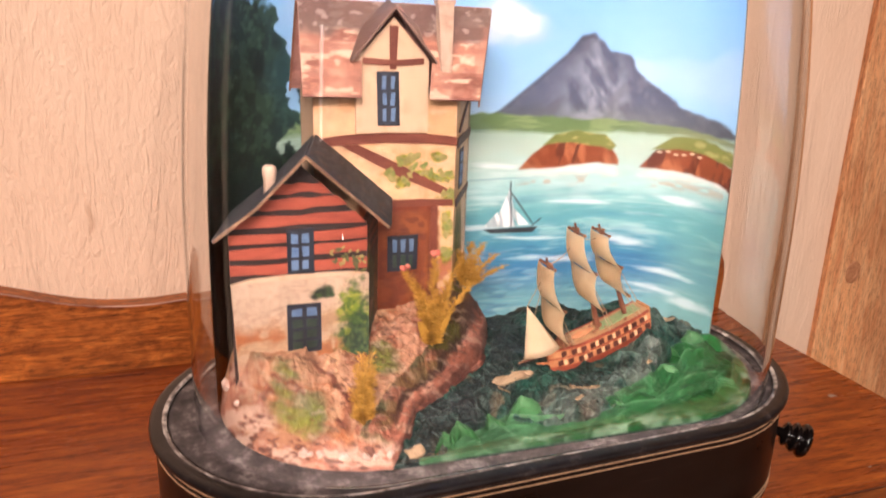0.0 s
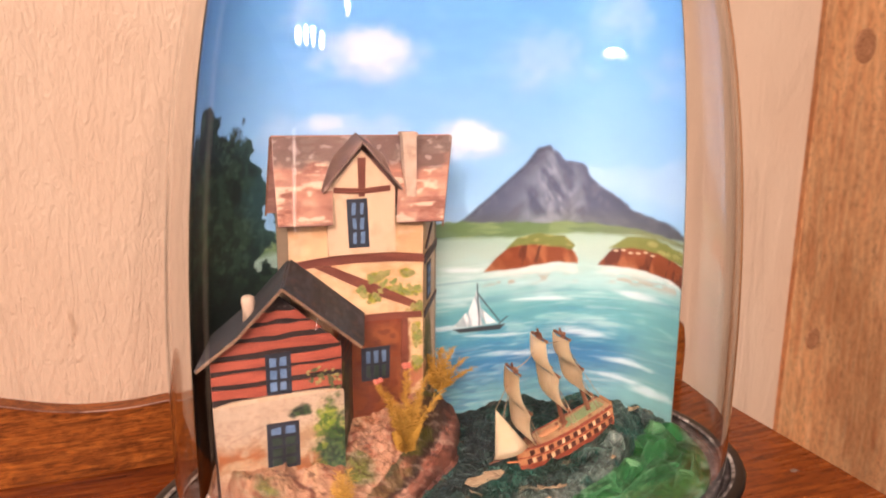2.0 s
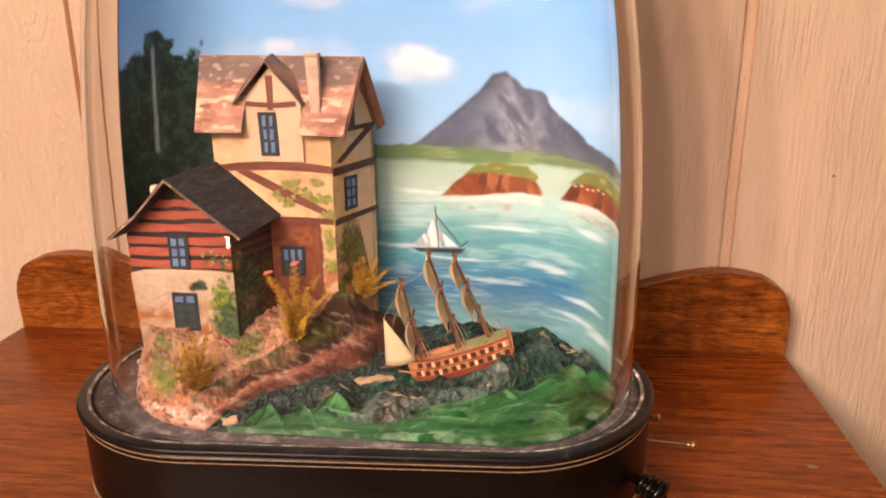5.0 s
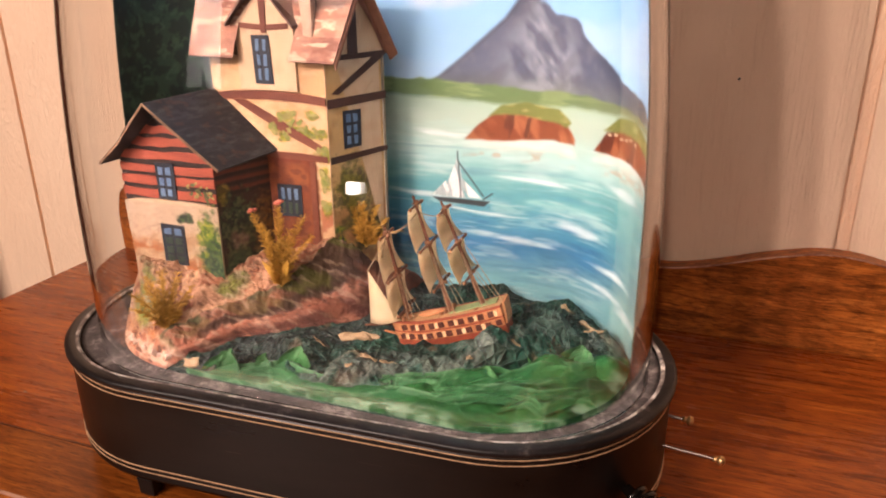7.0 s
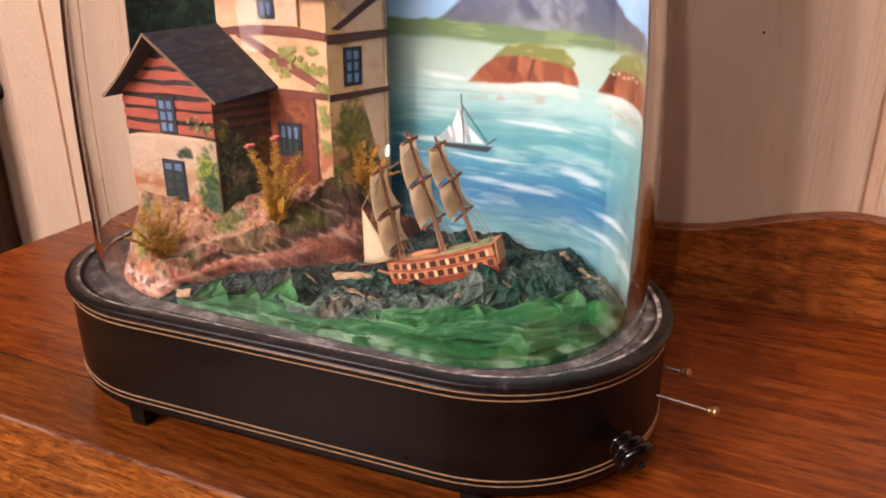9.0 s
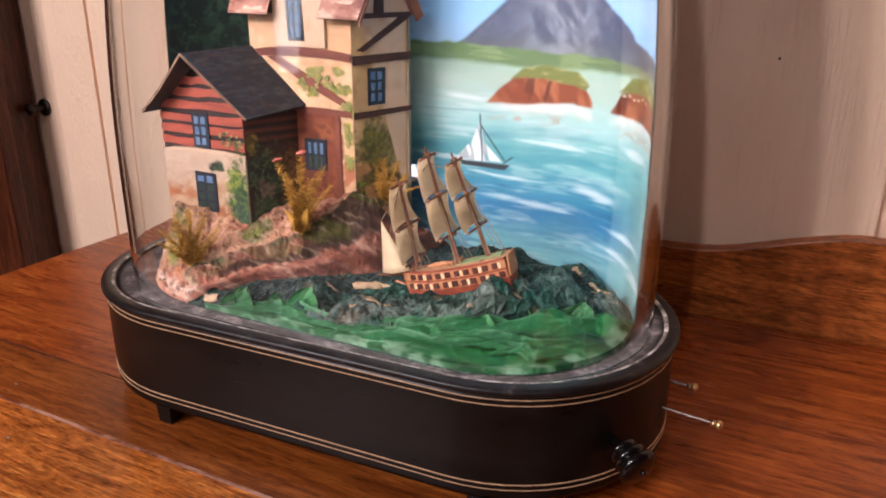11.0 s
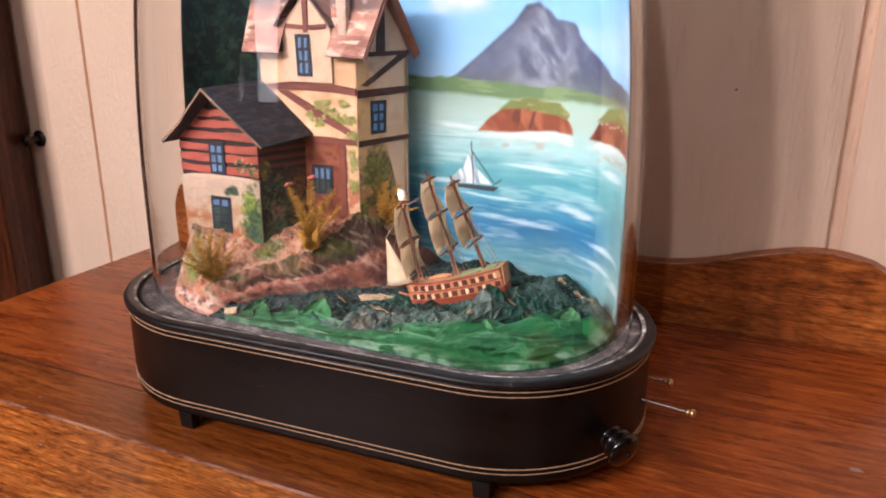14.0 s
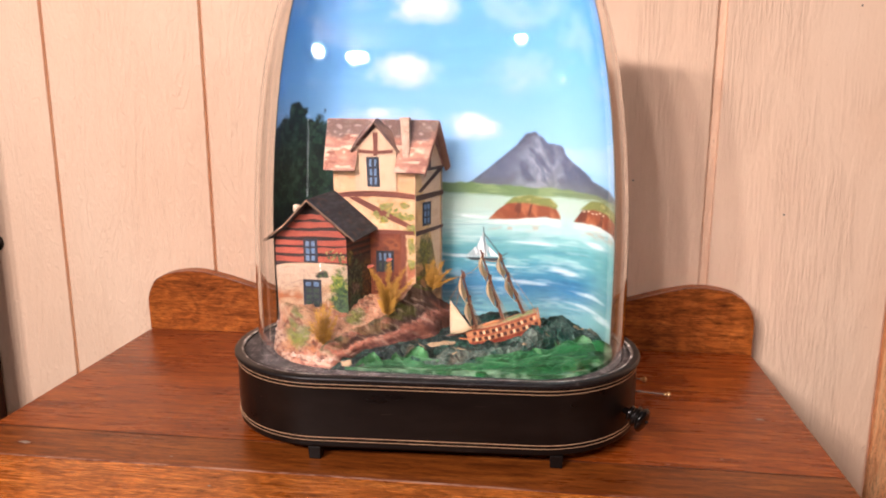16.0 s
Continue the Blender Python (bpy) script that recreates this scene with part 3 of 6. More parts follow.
def tall_cupboard():
    """The tall wooden cupboard beyond the dresser's end, and the iron latch on the panelling."""
    c = thing("tall_cupboard", (-10.5, 3.8, FLOOR_Z), "tall red-brown wooden cupboard beside the wall", "cupboard")
    part("front_frame", box(bmesh.new(), (-13.5, 3.33, FLOOR_Z), (-8.35, 3.6, CEIL_Z - 4.0), 0.04), M_CUPBOARD, c)
    part("carcass", box(bmesh.new(), (-13.5, 3.61, FLOOR_Z + 0.1), (-8.6, 4.2, CEIL_Z - 4.1), 0.03), M_CUPBOARD, c)
    k = thing("wall_latch", (-8.45, WALL_Y, 1.35), "small dark iron latch knob on the cream panelling", "latch")
    part("plate", lathe(bmesh.new(), [(0.14, 0.0), (0.14, -0.03), (0.11, -0.05)], (-8.45, WALL_Y, 1.35), "y", 20), M_IRON, k)
    part("knob", lathe(bmesh.new(), [(0.05, -0.04), (0.05, -0.2), (0.09, -0.23), (0.1, -0.29), (0.05, -0.33)], (-8.45, WALL_Y, 1.35), "y", 16), M_IRON, k)


tall_cupboard()

# ---------------------------------------------------------------- the automaton's base and dome
CX, CY = -0.04, 1.06
BR, BL, BTURN = 1.22, 1.20, math.radians(2.6)
BX = CX - 0.07


def oval(radius, half, z, n=28, turn=0.0, mid=None):
    """A closed stadium outline round the middle of the base."""
    pts = []
    for sx, a0 in ((1, -90), (-1, 90)):
        for k in range(n + 1):
            a = math.radians(a0 + 180 * k / n)
            pts.append((sx * half + radius * math.cos(a), radius * math.sin(a)))
    c, s = math.cos(turn), math.sin(turn)
    mx = CX if mid is None else mid
    return [(mx + c * x - s * y, CY + s * x + c * y, z) for x, y in pts]


def loft(bm, rings, caps=(True, True), close=False):
    vs = [[bm.verts.new(p) for p in ring] for ring in rings]
    n = len(vs[0])
    pairs = list(zip(vs, vs[1:])) + ([(vs[-1], vs[0])] if close else [])
    for a, b in pairs:
        for k in range(n):
            bm.faces.new((a[k], a[(k + 1) % n], b[(k + 1) % n], b[k]))
    if caps[0]:
        bm.faces.new(list(reversed(vs[0])))
    if caps[1]:
        bm.faces.new(vs[-1])
    return bm


def plinth():
    b = thing("display_base", (CX, CY, 0.0), "oval black lacquered wooden base with gold lines", "base")
    T = BTURN
    prof = [(-0.06, 0.14), (-0.01, 0.155), (0.0, 0.18), (0.0, 0.19), (0.0, 0.885), (0.0, 0.9), (-0.015, 0.905), (-0.015, 0.915), (0.0, 0.925)]
    part("body", loft(bmesh.new(), [oval(BR + d, BL, z, turn=T, mid=BX) for d, z in prof]), M_LACQUER, b, smooth=True)
    rim = [(-0.01, 0.926), (0.026, 0.930), (0.034, 0.94), (0.034, 0.962), (0.024, 0.976), (0.0, 0.982), (-0.055, 0.985), (-0.070, 0.981), (-0.078, 0.972), (-0.08, 0.926)]
    part("rim", loft(bmesh.new(), [oval(BR + d, BL, z, turn=T, mid=BX) for d, z in rim], (False, False), True), M_RIM, b, "worn black rim", smooth=True)
    worn = [(-0.050, 0.9855), (-0.060, 0.9872), (-0.072, 0.983), (-0.0795, 0.974)]
    part("worn_edge", loft(bmesh.new(), [oval(BR + d, BL, z, turn=T, mid=BX) for d, z in worn], (False, False)), M_WORN, b, "pale rubbed inner edge", smooth=True)
    bed = [(-0.081, 0.926), (-0.081, 0.957), (-0.14, 0.95), (-0.2, 0.955), (-0.3, 0.957)]
    part("groove", loft(bmesh.new(), [oval(BR + d, BL, z, turn=T, mid=BX) for d, z in bed], (False, True)), M_DUST, b, "dusty grey dome groove", smooth=True)
    for z, w in ((0.235, 0.0035), (0.275, 0.0048), (0.856, 0.004), (0.896, 0.0042)):
        ring = [oval(BR + d, BL, z + dz, turn=T, mid=BX) for d, dz in ((-0.004, -w), (0.006, -w * 0.6), (0.006, w * 0.6), (-0.004, w))]
        part("gold_line", loft(bmesh.new(), ring, (False, False), True), M_GOLD, b, "thin gilt line")
    c, s = math.cos(T), math.sin(T)
    for x, y in ((-1.23, -1.155), (1.43, -1.14), (-1.23, 1.12), (1.43, 1.12)):
        px, py = BX + c * x - s * y, CY + s * x + c * y
        bm = bmesh.new()
        box(bm, (px - 0.075, py - 0.055, 0.0), (px + 0.075, py + 0.055, 0.155), 0.012)
        for v in bm.verts:
            if v.co.z < 0.1:
                v.co.x = px + (v.co.x - px) * 0.9
                v.co.y = py + (v.co.y - py) * 0.85
        part("foot", bm, M_LACQUER, b)
    # turned pull knob at the end, sagging a little
    k_at, k_way = Vector((2.165, 0.41, 0.495)), Vector((0.80, -0.54, -0.26))
    turned = [(0.035, -0.06), (0.04, 0.0), (0.085, 0.012), (0.1, 0.03), (0.085, 0.05), (0.06, 0.056), (0.065, 0.066), (0.108, 0.078), (0.122, 0.098), (0.108, 0.118), (0.08, 0.126), (0.085, 0.136), (0.128, 0.148), (0.142, 0.17), (0.13, 0.195), (0.085, 0.214), (0.035, 0.222)]
    bm = lathe(bmesh.new(), turned, (0, 0, 0), "x", 28)
    ball(bm, (0.226, 0, 0), 0.02, n=8)
    bmesh.ops.transform(bm, matrix=Matrix.Translation(k_at) @ k_way.to_track_quat("X", "Z").to_matrix().to_4x4(), verts=bm.verts)
    part("knob", bm, M_KNOB, b, "turned black pull knob", smooth=True)
    # two pull stops with brass ends
    for a, e in (((2.2, 1.015, 0.51), (2.69, 0.99, 0.485)), ((2.2, 1.40, 0.52), (2.46, 1.385, 0.51))):
        a, e = Vector(a), Vector(e)
        d = (e - a).normalized()
        pull = part("pull_stop", rod(bmesh.new(), a, e, 0.011, n=10), M_STEEL, b, "thin steel pull rod")
        bm = rod(bmesh.new(), e - d * 0.055, e - d * 0.015, 0.02, 0.024, 12)
        ball(bm, e + d * 0.0, 0.036, (0.8, 1, 1), n=14)
        part("brass_end", bm, M_BRASS, pull, "turned brass end", smooth=True)


plinth()

M_FROST = mat_daub("ground_glass", (176, 182, 178), (206, 210, 206), scale=200)
GR, GL = 1.045, 1.065
RIN = 1.0
DOME_LOW, DOME_TOP = 1.8, 6.05
DX, DR, DL = -0.06, 1.11, 1.10  # the glass itself


def dome_inset(z):
    u = min(max((z - DOME_LOW) / (DOME_TOP - DOME_LOW), 0.0), 1.0)
    return DR * (1 - math.sqrt(max(1 - u * u, 0.0))), DL * math.sqrt(max(1 - u**10, 0.0))


def glass_dome():
    zs = [0.955, 0.9575, 0.964, 1.0, 1.1, 1.4, 1.8] + [1.8 + (DOME_TOP - 1.8) * math.sin(math.radians(a)) for a in range(5, 90, 4)] + [DOME_TOP - 0.002]
    outer, inner = [], []
    for z in zs:
        d, half = dome_inset(z)
        outer.append(oval(max(DR - d, 0.01), half, z, 40, BTURN * 0.5, DX))
        inner.append(oval(max(DR - d - 0.028, 0.006), half * 0.999, z - (0.028 if z > 4 else 0.0) * min(1, (z - 4) / 1.5), 40, BTURN * 0.5, DX))
    bm = loft(bmesh.new(), outer + list(reversed(inner)), (False, False), True)
    dome = thing("glass_dome", (CX, CY, 0.95), "tall clear oval glass dome over the scene", "glass dome")
    ob = part("shell", bm, M_GLASS, dome, smooth=True, turn=False)
    ob.visible_shadow = False
    foot = [oval(DR + d, DL, z, 40, BTURN * 0.5, DX) for d, z in ((-0.028, 0.949), (0.0, 0.949), (0.0, 0.9545), (-0.028, 0.9545))]
    part("foot_edge", loft(bmesh.new(), foot, (False, False), True), M_FROST, dome, "ground frosted foot edge")


glass_dome()

# ---------------------------------------------------------------- the painted backdrop
SR, SL = 0.985, 1.08


def on_sheet(s, z, back=0.0):
    """Place on the backdrop from the way along its foot and the height."""
    u = np.clip((z - DOME_LOW) / (DOME_TOP - DOME_LOW), 0, 0.985)
    r = SR - GR * (1 - np.sqrt(1 - u * u)) + back
    a = np.maximum(np.abs(s) - SL, 0) / SR
    x = CX + np.where(np.abs(s) < SL, s, np.sign(s) * (SL + r * np.sin(a)))
    return np.stack([x, CY + r * np.cos(a), z], -1)


def paint_backdrop(s, z):
    c = np.zeros(s.shape + (3,))
    stroke = fbm(s * 3.5, z * 16, 4) - 0.5
    wob = (fbm(s * 7 + 3, z * 7, 3) - 0.5) * 0.05
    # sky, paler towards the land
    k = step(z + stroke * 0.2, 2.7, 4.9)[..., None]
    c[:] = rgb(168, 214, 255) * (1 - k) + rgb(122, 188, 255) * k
    lay(c, step(fbm(s * 1.6 + 9, z * 2.2, 4), 0.52, 0.75) * 0.25, rgb(220, 234, 246))
    for cx, cz, rx, rz, a in ((-0.60, 4.27, 0.46, 0.24, 0.62), (0.30, 3.57, 0.37, 0.19, 0.68), (-0.3, 4.98, 0.5, 0.2, 0.6), (0.9, 4.25, 0.55, 0.3, 0.12), (-0.95, 3.72, 0.25, 0.1, 0.45)):
        r = np.hypot((s - cx) / rx, (z - cz) / rz) + (fbm(s * 5 + cx, z * 6, 5) - 0.5) * 0.9
        lay(c, (1 - step(r, 0.3, 1.15)) * a * 0.8, rgb(236, 242, 247))
        lay(c, (1 - step(np.hypot((s - cx - 0.1 * rx) / rx, (z - cz - 0.15 * rz) / rz) + (fbm(s * 8 + cx, z * 9, 4) - 0.5) * 0.8, 0.35, 0.75)) * a * 0.7, rgb(246, 248, 246))
        lay(c, (1 - step(np.hypot((s - cx - 0.1) / rx, (z - cz + 0.5 * rz) / (rz * 0.5)) + (fbm(s * 9, z * 9, 3) - 0.5), 0.4, 1.0)) * a * 0.3, rgb(214, 222, 226))
    # the mountain
    mt = [(0.1, 2.78), (0.27, 2.86), (0.58, 3.11), (0.84, 3.33), (0.97, 3.49), (1.07, 3.51), (1.16, 3.43), (1.26, 3.37), (1.42, 3.335), (1.48, 3.26), (1.58, 3.13), (1.9, 2.94), (2.38, 2.79), (2.6, 2.6), (1.5, 2.6), (0.3, 2.7)]
    m = inside(s + wob, z + wob, mt, 0.02)
    body = rgb(104, 114, 140) * np.ones_like(c)
    brushed = fbm((s - (3.5 - z) * 0.5) * 7, z * 4, 4)
    lay(body, np.exp(-(((s - 1.12 - (3.5 - z) * 0.10) / (0.10 + (3.5 - z) * 0.42)) ** 2)) * step(brushed, 0.32, 0.62) * 0.9, rgb(184, 190, 204))
    lay(body, step(fbm((s + (3.5 - z) * 0.9) * 6 + 5, z * 2.5, 4), 0.5, 0.78) * 0.45, rgb(86, 88, 106))
    lay(body, step(z, 3.22, 3.42) * step(1.12 - s, -0.05, 0.12) * 0.6, rgb(76, 80, 104))
    lay(body, step(s + (z - 3.3) * 0.6, 1.25, 1.75) * 0.5, rgb(72, 76, 102))
    lay(body, step(fbm(s * 16, z * 16 + 9, 3), 0.5, 0.75) * 0.22, rgb(150, 152, 162))
    lay(body, (1 - step(z, 2.78, 2.98)) * 0.35, rgb(130, 138, 136))
    lay(c, m, body)
    edge = inside(s + wob, z + wob, mt, 0.02) * (1 - inside(s + wob, z + wob + 0.035, mt, 0.02)) * (s < 1.1)
    lay(c, edge * 0.35, rgb(70, 68, 84))
    # sea, in bands
    sea = np.zeros_like(c)
    zz = z + stroke * 0.28
    keys = [0.9, 1.2, 1.45, 1.7, 1.95, 2.25, 2.5, 2.75]
    tones = np.array([rgb(140, 196, 204), rgb(132, 188, 200), rgb(70, 138, 186), rgb(88, 162, 190), rgb(112, 184, 190), rgb(182, 224, 222), rgb(190, 214, 200), rgb(176, 206, 192)])
    for i in range(3):
        sea[..., i] = np.interp(zz, keys, tones[:, i])
    lay(sea, step(stroke, 0.06, 0.24) * 0.3 * (z < 2.5), rgb(204, 230, 232))
    lay(sea, step(fbm(s * 2.4 + 30, z * 30, 4), 0.60, 0.74) * 0.25 * (z < 2.6), rgb(226, 240, 240))
    lay(sea, step(fbm(s * 1.8 + 60, z * 24, 4), 0.58, 0.74) * 0.25 * (z < 2.3), rgb(44, 132, 168))
    lay(sea, step(-stroke, 0.12, 0.24) * 0.5 * (z < 1.9), rgb(64, 126, 170))
    lay(sea, step(s, 1.65, 2.2) * 0.6 * step(2.2 - z, 0, 0.6), rgb(138, 192, 182))
    for x, y, w, h in ((0.1, 1.87, 0.3, 0.03), (0.88, 1.54, 0.4, 0.035), (1.48, 1.71, 0.28, 0.045), (1.95, 1.45, 0.3, 0.04), (2.15, 1.22, 0.3, 0.06), (0.6, 1.75, 0.3, 0.02), (1.75, 1.3, 0.3, 0.03), (1.2, 2.05, 0.4, 0.025), (2.0, 2.12, 0.35, 0.04), (0.3, 2.4, 0.3, 0.03)):
        r = np.hypot((s - x) / w, (z - y + (s - x) * 0.06) / h) + (fbm(s * 5, z * 22, 3) - 0.5) * 1.1
        lay(sea, (1 - step(r, 0.2, 1.15)) * 0.6, rgb(240, 248, 250))
    lay(c, 1 - step(z + wob, 2.68, 2.72), sea)
    # the green shore under the mountain
    top = np.interp(s, [-2.7, -0.1, 0.35, 0.82, 1.6, 2.2, 2.5], [2.86, 2.85, 2.84, 2.81, 2.78, 2.73, 2.66])
    low = np.interp(s, [-2.7, -0.1, 0.82, 1.6, 2.2, 2.5], [2.66, 2.70, 2.68, 2.68, 2.68, 2.62])
    g = step(z + wob, low - 0.03, low + 0.03) * (1 - step(z + wob, top - 0.015, top + 0.015))
    grass = rgb(122, 154, 98) * np.ones_like(c)
    lay(grass, step(fbm(s * 4, z * 20, 3), 0.45, 0.65), rgb(150, 176, 118))
    lay(grass, step(s, 1.2, 2.2) * 0.6, rgb(150, 150, 120))
    lay(c, g * 0.95, grass)
    # rocks in the bay
    for rock, sod in (
        ([(0.5, 2.37), (0.62, 2.5), (0.74, 2.59), (0.87, 2.62), (1.08, 2.61), (1.33, 2.57), (1.4, 2.5), (1.42, 2.38), (1.24, 2.41), (0.9, 2.38)], [(0.7, 2.57), (0.82, 2.67), (1.02, 2.70), (1.29, 2.66), (1.4, 2.56), (1.36, 2.52), (1.1, 2.58), (0.85, 2.59)]),
        ([(1.62, 2.38), (1.74, 2.54), (1.95, 2.60), (2.23, 2.56), (2.55, 2.42), (2.55, 2.2), (2.42, 2.3), (2.17, 2.35), (1.9, 2.38)], [(1.7, 2.54), (1.88, 2.67), (2.15, 2.69), (2.5, 2.58), (2.55, 2.45), (2.25, 2.53), (1.95, 2.57)]),
    ):
        surf = inside(s, z + 0.06, [(x * 1.0, (y - 2.4) * 0.35 + 2.38) for x, y in rock], 0.05)
        lay(c, surf * (0.5 + 0.5 * step(fbm(s * 8, z * 20, 3), 0.35, 0.6)), rgb(244, 236, 226))
        lay(c, inside(s, z + 0.13, [(x, (y - 2.4) * 0.3 + 2.36) for x, y in rock], 0.05) * step(fbm(s * 9 + 4, z * 24, 3), 0.5, 0.62) * 0.6, rgb(206, 164, 132))
        body = rgb(160, 84, 52) * np.ones_like(c)
        lay(body, step(fbm((s + z * 0.4) * 11, z * 3, 3), 0.5, 0.68) * 0.85, rgb(196, 124, 86))
        lay(body, step(fbm((s - z * 0.2) * 13 + 7, z * 4, 3), 0.55, 0.7) * 0.8, rgb(112, 52, 36))
        lay(c, inside(s + wob, z + wob * 0.6, rock, 0.014), body)
        turf = rgb(142, 150, 82) * np.ones_like(c)
        lay(turf, step(fbm(s * 9, z * 16, 3), 0.5, 0.68), rgb(176, 176, 110))
        lay(c, inside(s + wob, z + wob * 0.6, sod, 0.015), turf)
    for i in range(6):
        lay(c, (1 - step(np.hypot((s - 1.78 - 0.07 * i) / 0.03, (z - 2.53 - 0.012 * math.sin(i * 2.0)) / 0.014), 0.5, 1.1)) * 0.7, rgb(238, 216, 190))
    # the painted yacht
    lay(c, inside(s, z, [(0.2, 1.85), (0.72, 1.85), (0.67, 1.8), (0.27, 1.81)], 0.008), rgb(58, 66, 72))
    sail = rgb(236, 240, 240) * np.ones_like(c)
    lay(sail, step(fbm(s * 26 + z * 8, z * 3, 3), 0.48, 0.62) * 0.8, rgb(168, 184, 188))
    for poly in ([(0.425, 2.2), (0.33, 1.95), (0.335, 1.86), (0.5, 1.86), (0.44, 2.05)], [(0.43, 2.18), (0.47, 2.03), (0.64, 1.87), (0.53, 1.87), (0.46, 1.97)], [(0.33, 2.0), (0.2, 1.87), (0.35, 1.86)]):
        lay(c, inside(s, z, poly, 0.008), sail)
    for a, b in (((0.43, 2.26), (0.46, 1.86)), ((0.43, 2.18), (0.66, 1.89)), ((0.66, 1.86), (0.74, 1.92))):
        t = np.clip(((s - a[0]) * (b[0] - a[0]) + (z - a[1]) * (b[1] - a[1])) / ((b[0] - a[0]) ** 2 + (b[1] - a[1]) ** 2), 0, 1)
        lay(c, (1 - step(np.hypot(s - a[0] - t * (b[0] - a[0]), z - a[1] - t * (b[1] - a[1])), 0.004, 0.011)) * 0.8, rgb(60, 66, 74))
    # dark trees behind the houses
    lobes = 0.6 * (fbm(s * 3.2 + 1, z * 4.2, 3) - 0.5) + 0.5 * (fbm(s * 9 + 1, z * 9.5, 3) - 0.5)
    crown = np.interp(z, [0.9, 2.3, 2.63, 2.85, 3.14, 3.35, 3.5, 3.75, 3.88, 3.97], [-0.9, -1.1, -1.5, -1.38, -1.4, -1.5, -1.55, -1.68, -1.95, -2.3])
    tree = 1 - step(s + lobes * 0.55, crown - 0.012, crown + 0.012)
    tree = tree * (1 - step(z + lobes * 0.5, 3.86 - np.abs(s + 2.15) * 0.5, 3.92 - np.abs(s + 2.15) * 0.5))
    leaf = rgb(34, 56, 48) * np.ones_like(c)
    lay(leaf, step(fbm(s * 12, z * 12, 4), 0.5, 0.57) * 0.6, rgb(66, 98, 78))
    lay(leaf, step(fbm(s * 20 + 3, z * 20, 3), 0.6, 0.66) * 0.4, rgb(100, 132, 102))
    lay(leaf, step(fbm(s * 7 + 5, z * 7, 4), 0.55, 0.7) * 0.8, rgb(22, 36, 34))
    lay(leaf, step(2.6 - z, -0.4, 0.8) * 0.75, rgb(26, 38, 34))
    haze = step(s + lobes * 0.5, -1.75, -1.45) * step(z, 2.4, 3.2)
    lay(leaf, haze * 0.55, rgb(72, 118, 124))
    lay(c, tree, leaf)
    lay(c, (1 - step(s, -1.6, -1.2)) * (1 - step(z, 2.3, 2.7)) * 0.9, rgb(34, 48, 44))
    # broad brush variation over everything
    c *= (0.95 + 0.1 * fbm(s * 10, z * 26, 3))[..., None]
    return aged(vivid(c, 1.08)) * 1.04


def backdrop():
    b = thing("painted_backdrop", (CX, CY + SR, 0.96), "curved card backdrop painted with volcano, bay and trees", "backdrop painting")
    nu, nv = 640, 590
    s, z = np.meshgrid(np.linspace(-2.66, 2.44, nu), np.linspace(0.965, 5.6, nv), indexing="ij")
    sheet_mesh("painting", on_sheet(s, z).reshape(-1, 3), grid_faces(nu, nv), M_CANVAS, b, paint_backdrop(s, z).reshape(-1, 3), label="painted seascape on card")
    nu, nv = 60, 40
    s, z = np.meshgrid(np.linspace(-2.66, 2.44, nu), np.linspace(0.965, 5.6, nv), indexing="ij")
    sheet_mesh("backing_card", on_sheet(s, z, 0.012).reshape(-1, 3), grid_faces(nu, nv)[:, ::-1], M_CARD, b)


backdrop()

# ---------------------------------------------------------------- the landscape under the dome
EDGE = [(-1.42, -0.2), (-1.18, 0.06), (-1.0, 0.27), (-0.86, 0.58), (-0.62, 0.74), (-0.42, 0.92), (-0.13, 1.2), (0.05, 1.55), (0.14, 2.1)]
RIDGE = [(-1.62, -0.2, 1.05), (-1.40, 0.12, 1.12), (-1.28, 0.27, 1.20), (-1.0, 0.60, 1.27), (-0.68, 0.88, 1.37), (-0.45, 1.20, 1.60), (-0.34, 1.32, 1.70), (-0.17, 1.5, 1.72), (-0.08, 1.8, 1.6), (0.0, 2.1, 1.4)]


def from_edge(x, y):
    """Distance to the foot of the rocks, positive on the rocks' side."""
    near = np.full(x.shape, 9.0)
    for (ax, ay), (bx, by) in zip(EDGE, EDGE[1:]):
        t = np.clip(((x - ax) * (bx - ax) + (y - ay) * (by - ay)) / ((bx - ax) ** 2 + (by - ay) ** 2), 0, 1)
        near = np.minimum(near, np.hypot(x - ax - t * (bx - ax), y - ay - t * (by - ay)))
    ex = np.interp(y, [p[1] for p in EDGE], [p[0] for p in EDGE])
    return np.where(x < ex, near, -near)


def from_ring(x, y, r=1.005):
    """Distance inside the oval that the glass leaves free."""
    dx = np.maximum(np.abs(x - CX) - GL, 0)
    return r - np.hypot(dx, y - CY)


def crumple(x, y, scale, sharp=1.0):
    """Folded-paper relief: ridges where noise crosses its middle."""
    total = 0.0
    for o, amp in ((1, 1.0), (2.1, 0.5), (4.3, 0.27)):
        n = vnoise(x * scale * o + 31 * o, y * scale * o + 11 * o) - 0.5
        total = total + amp * (1 - np.abs(n) * 4 * sharp)
    return total / 1.77


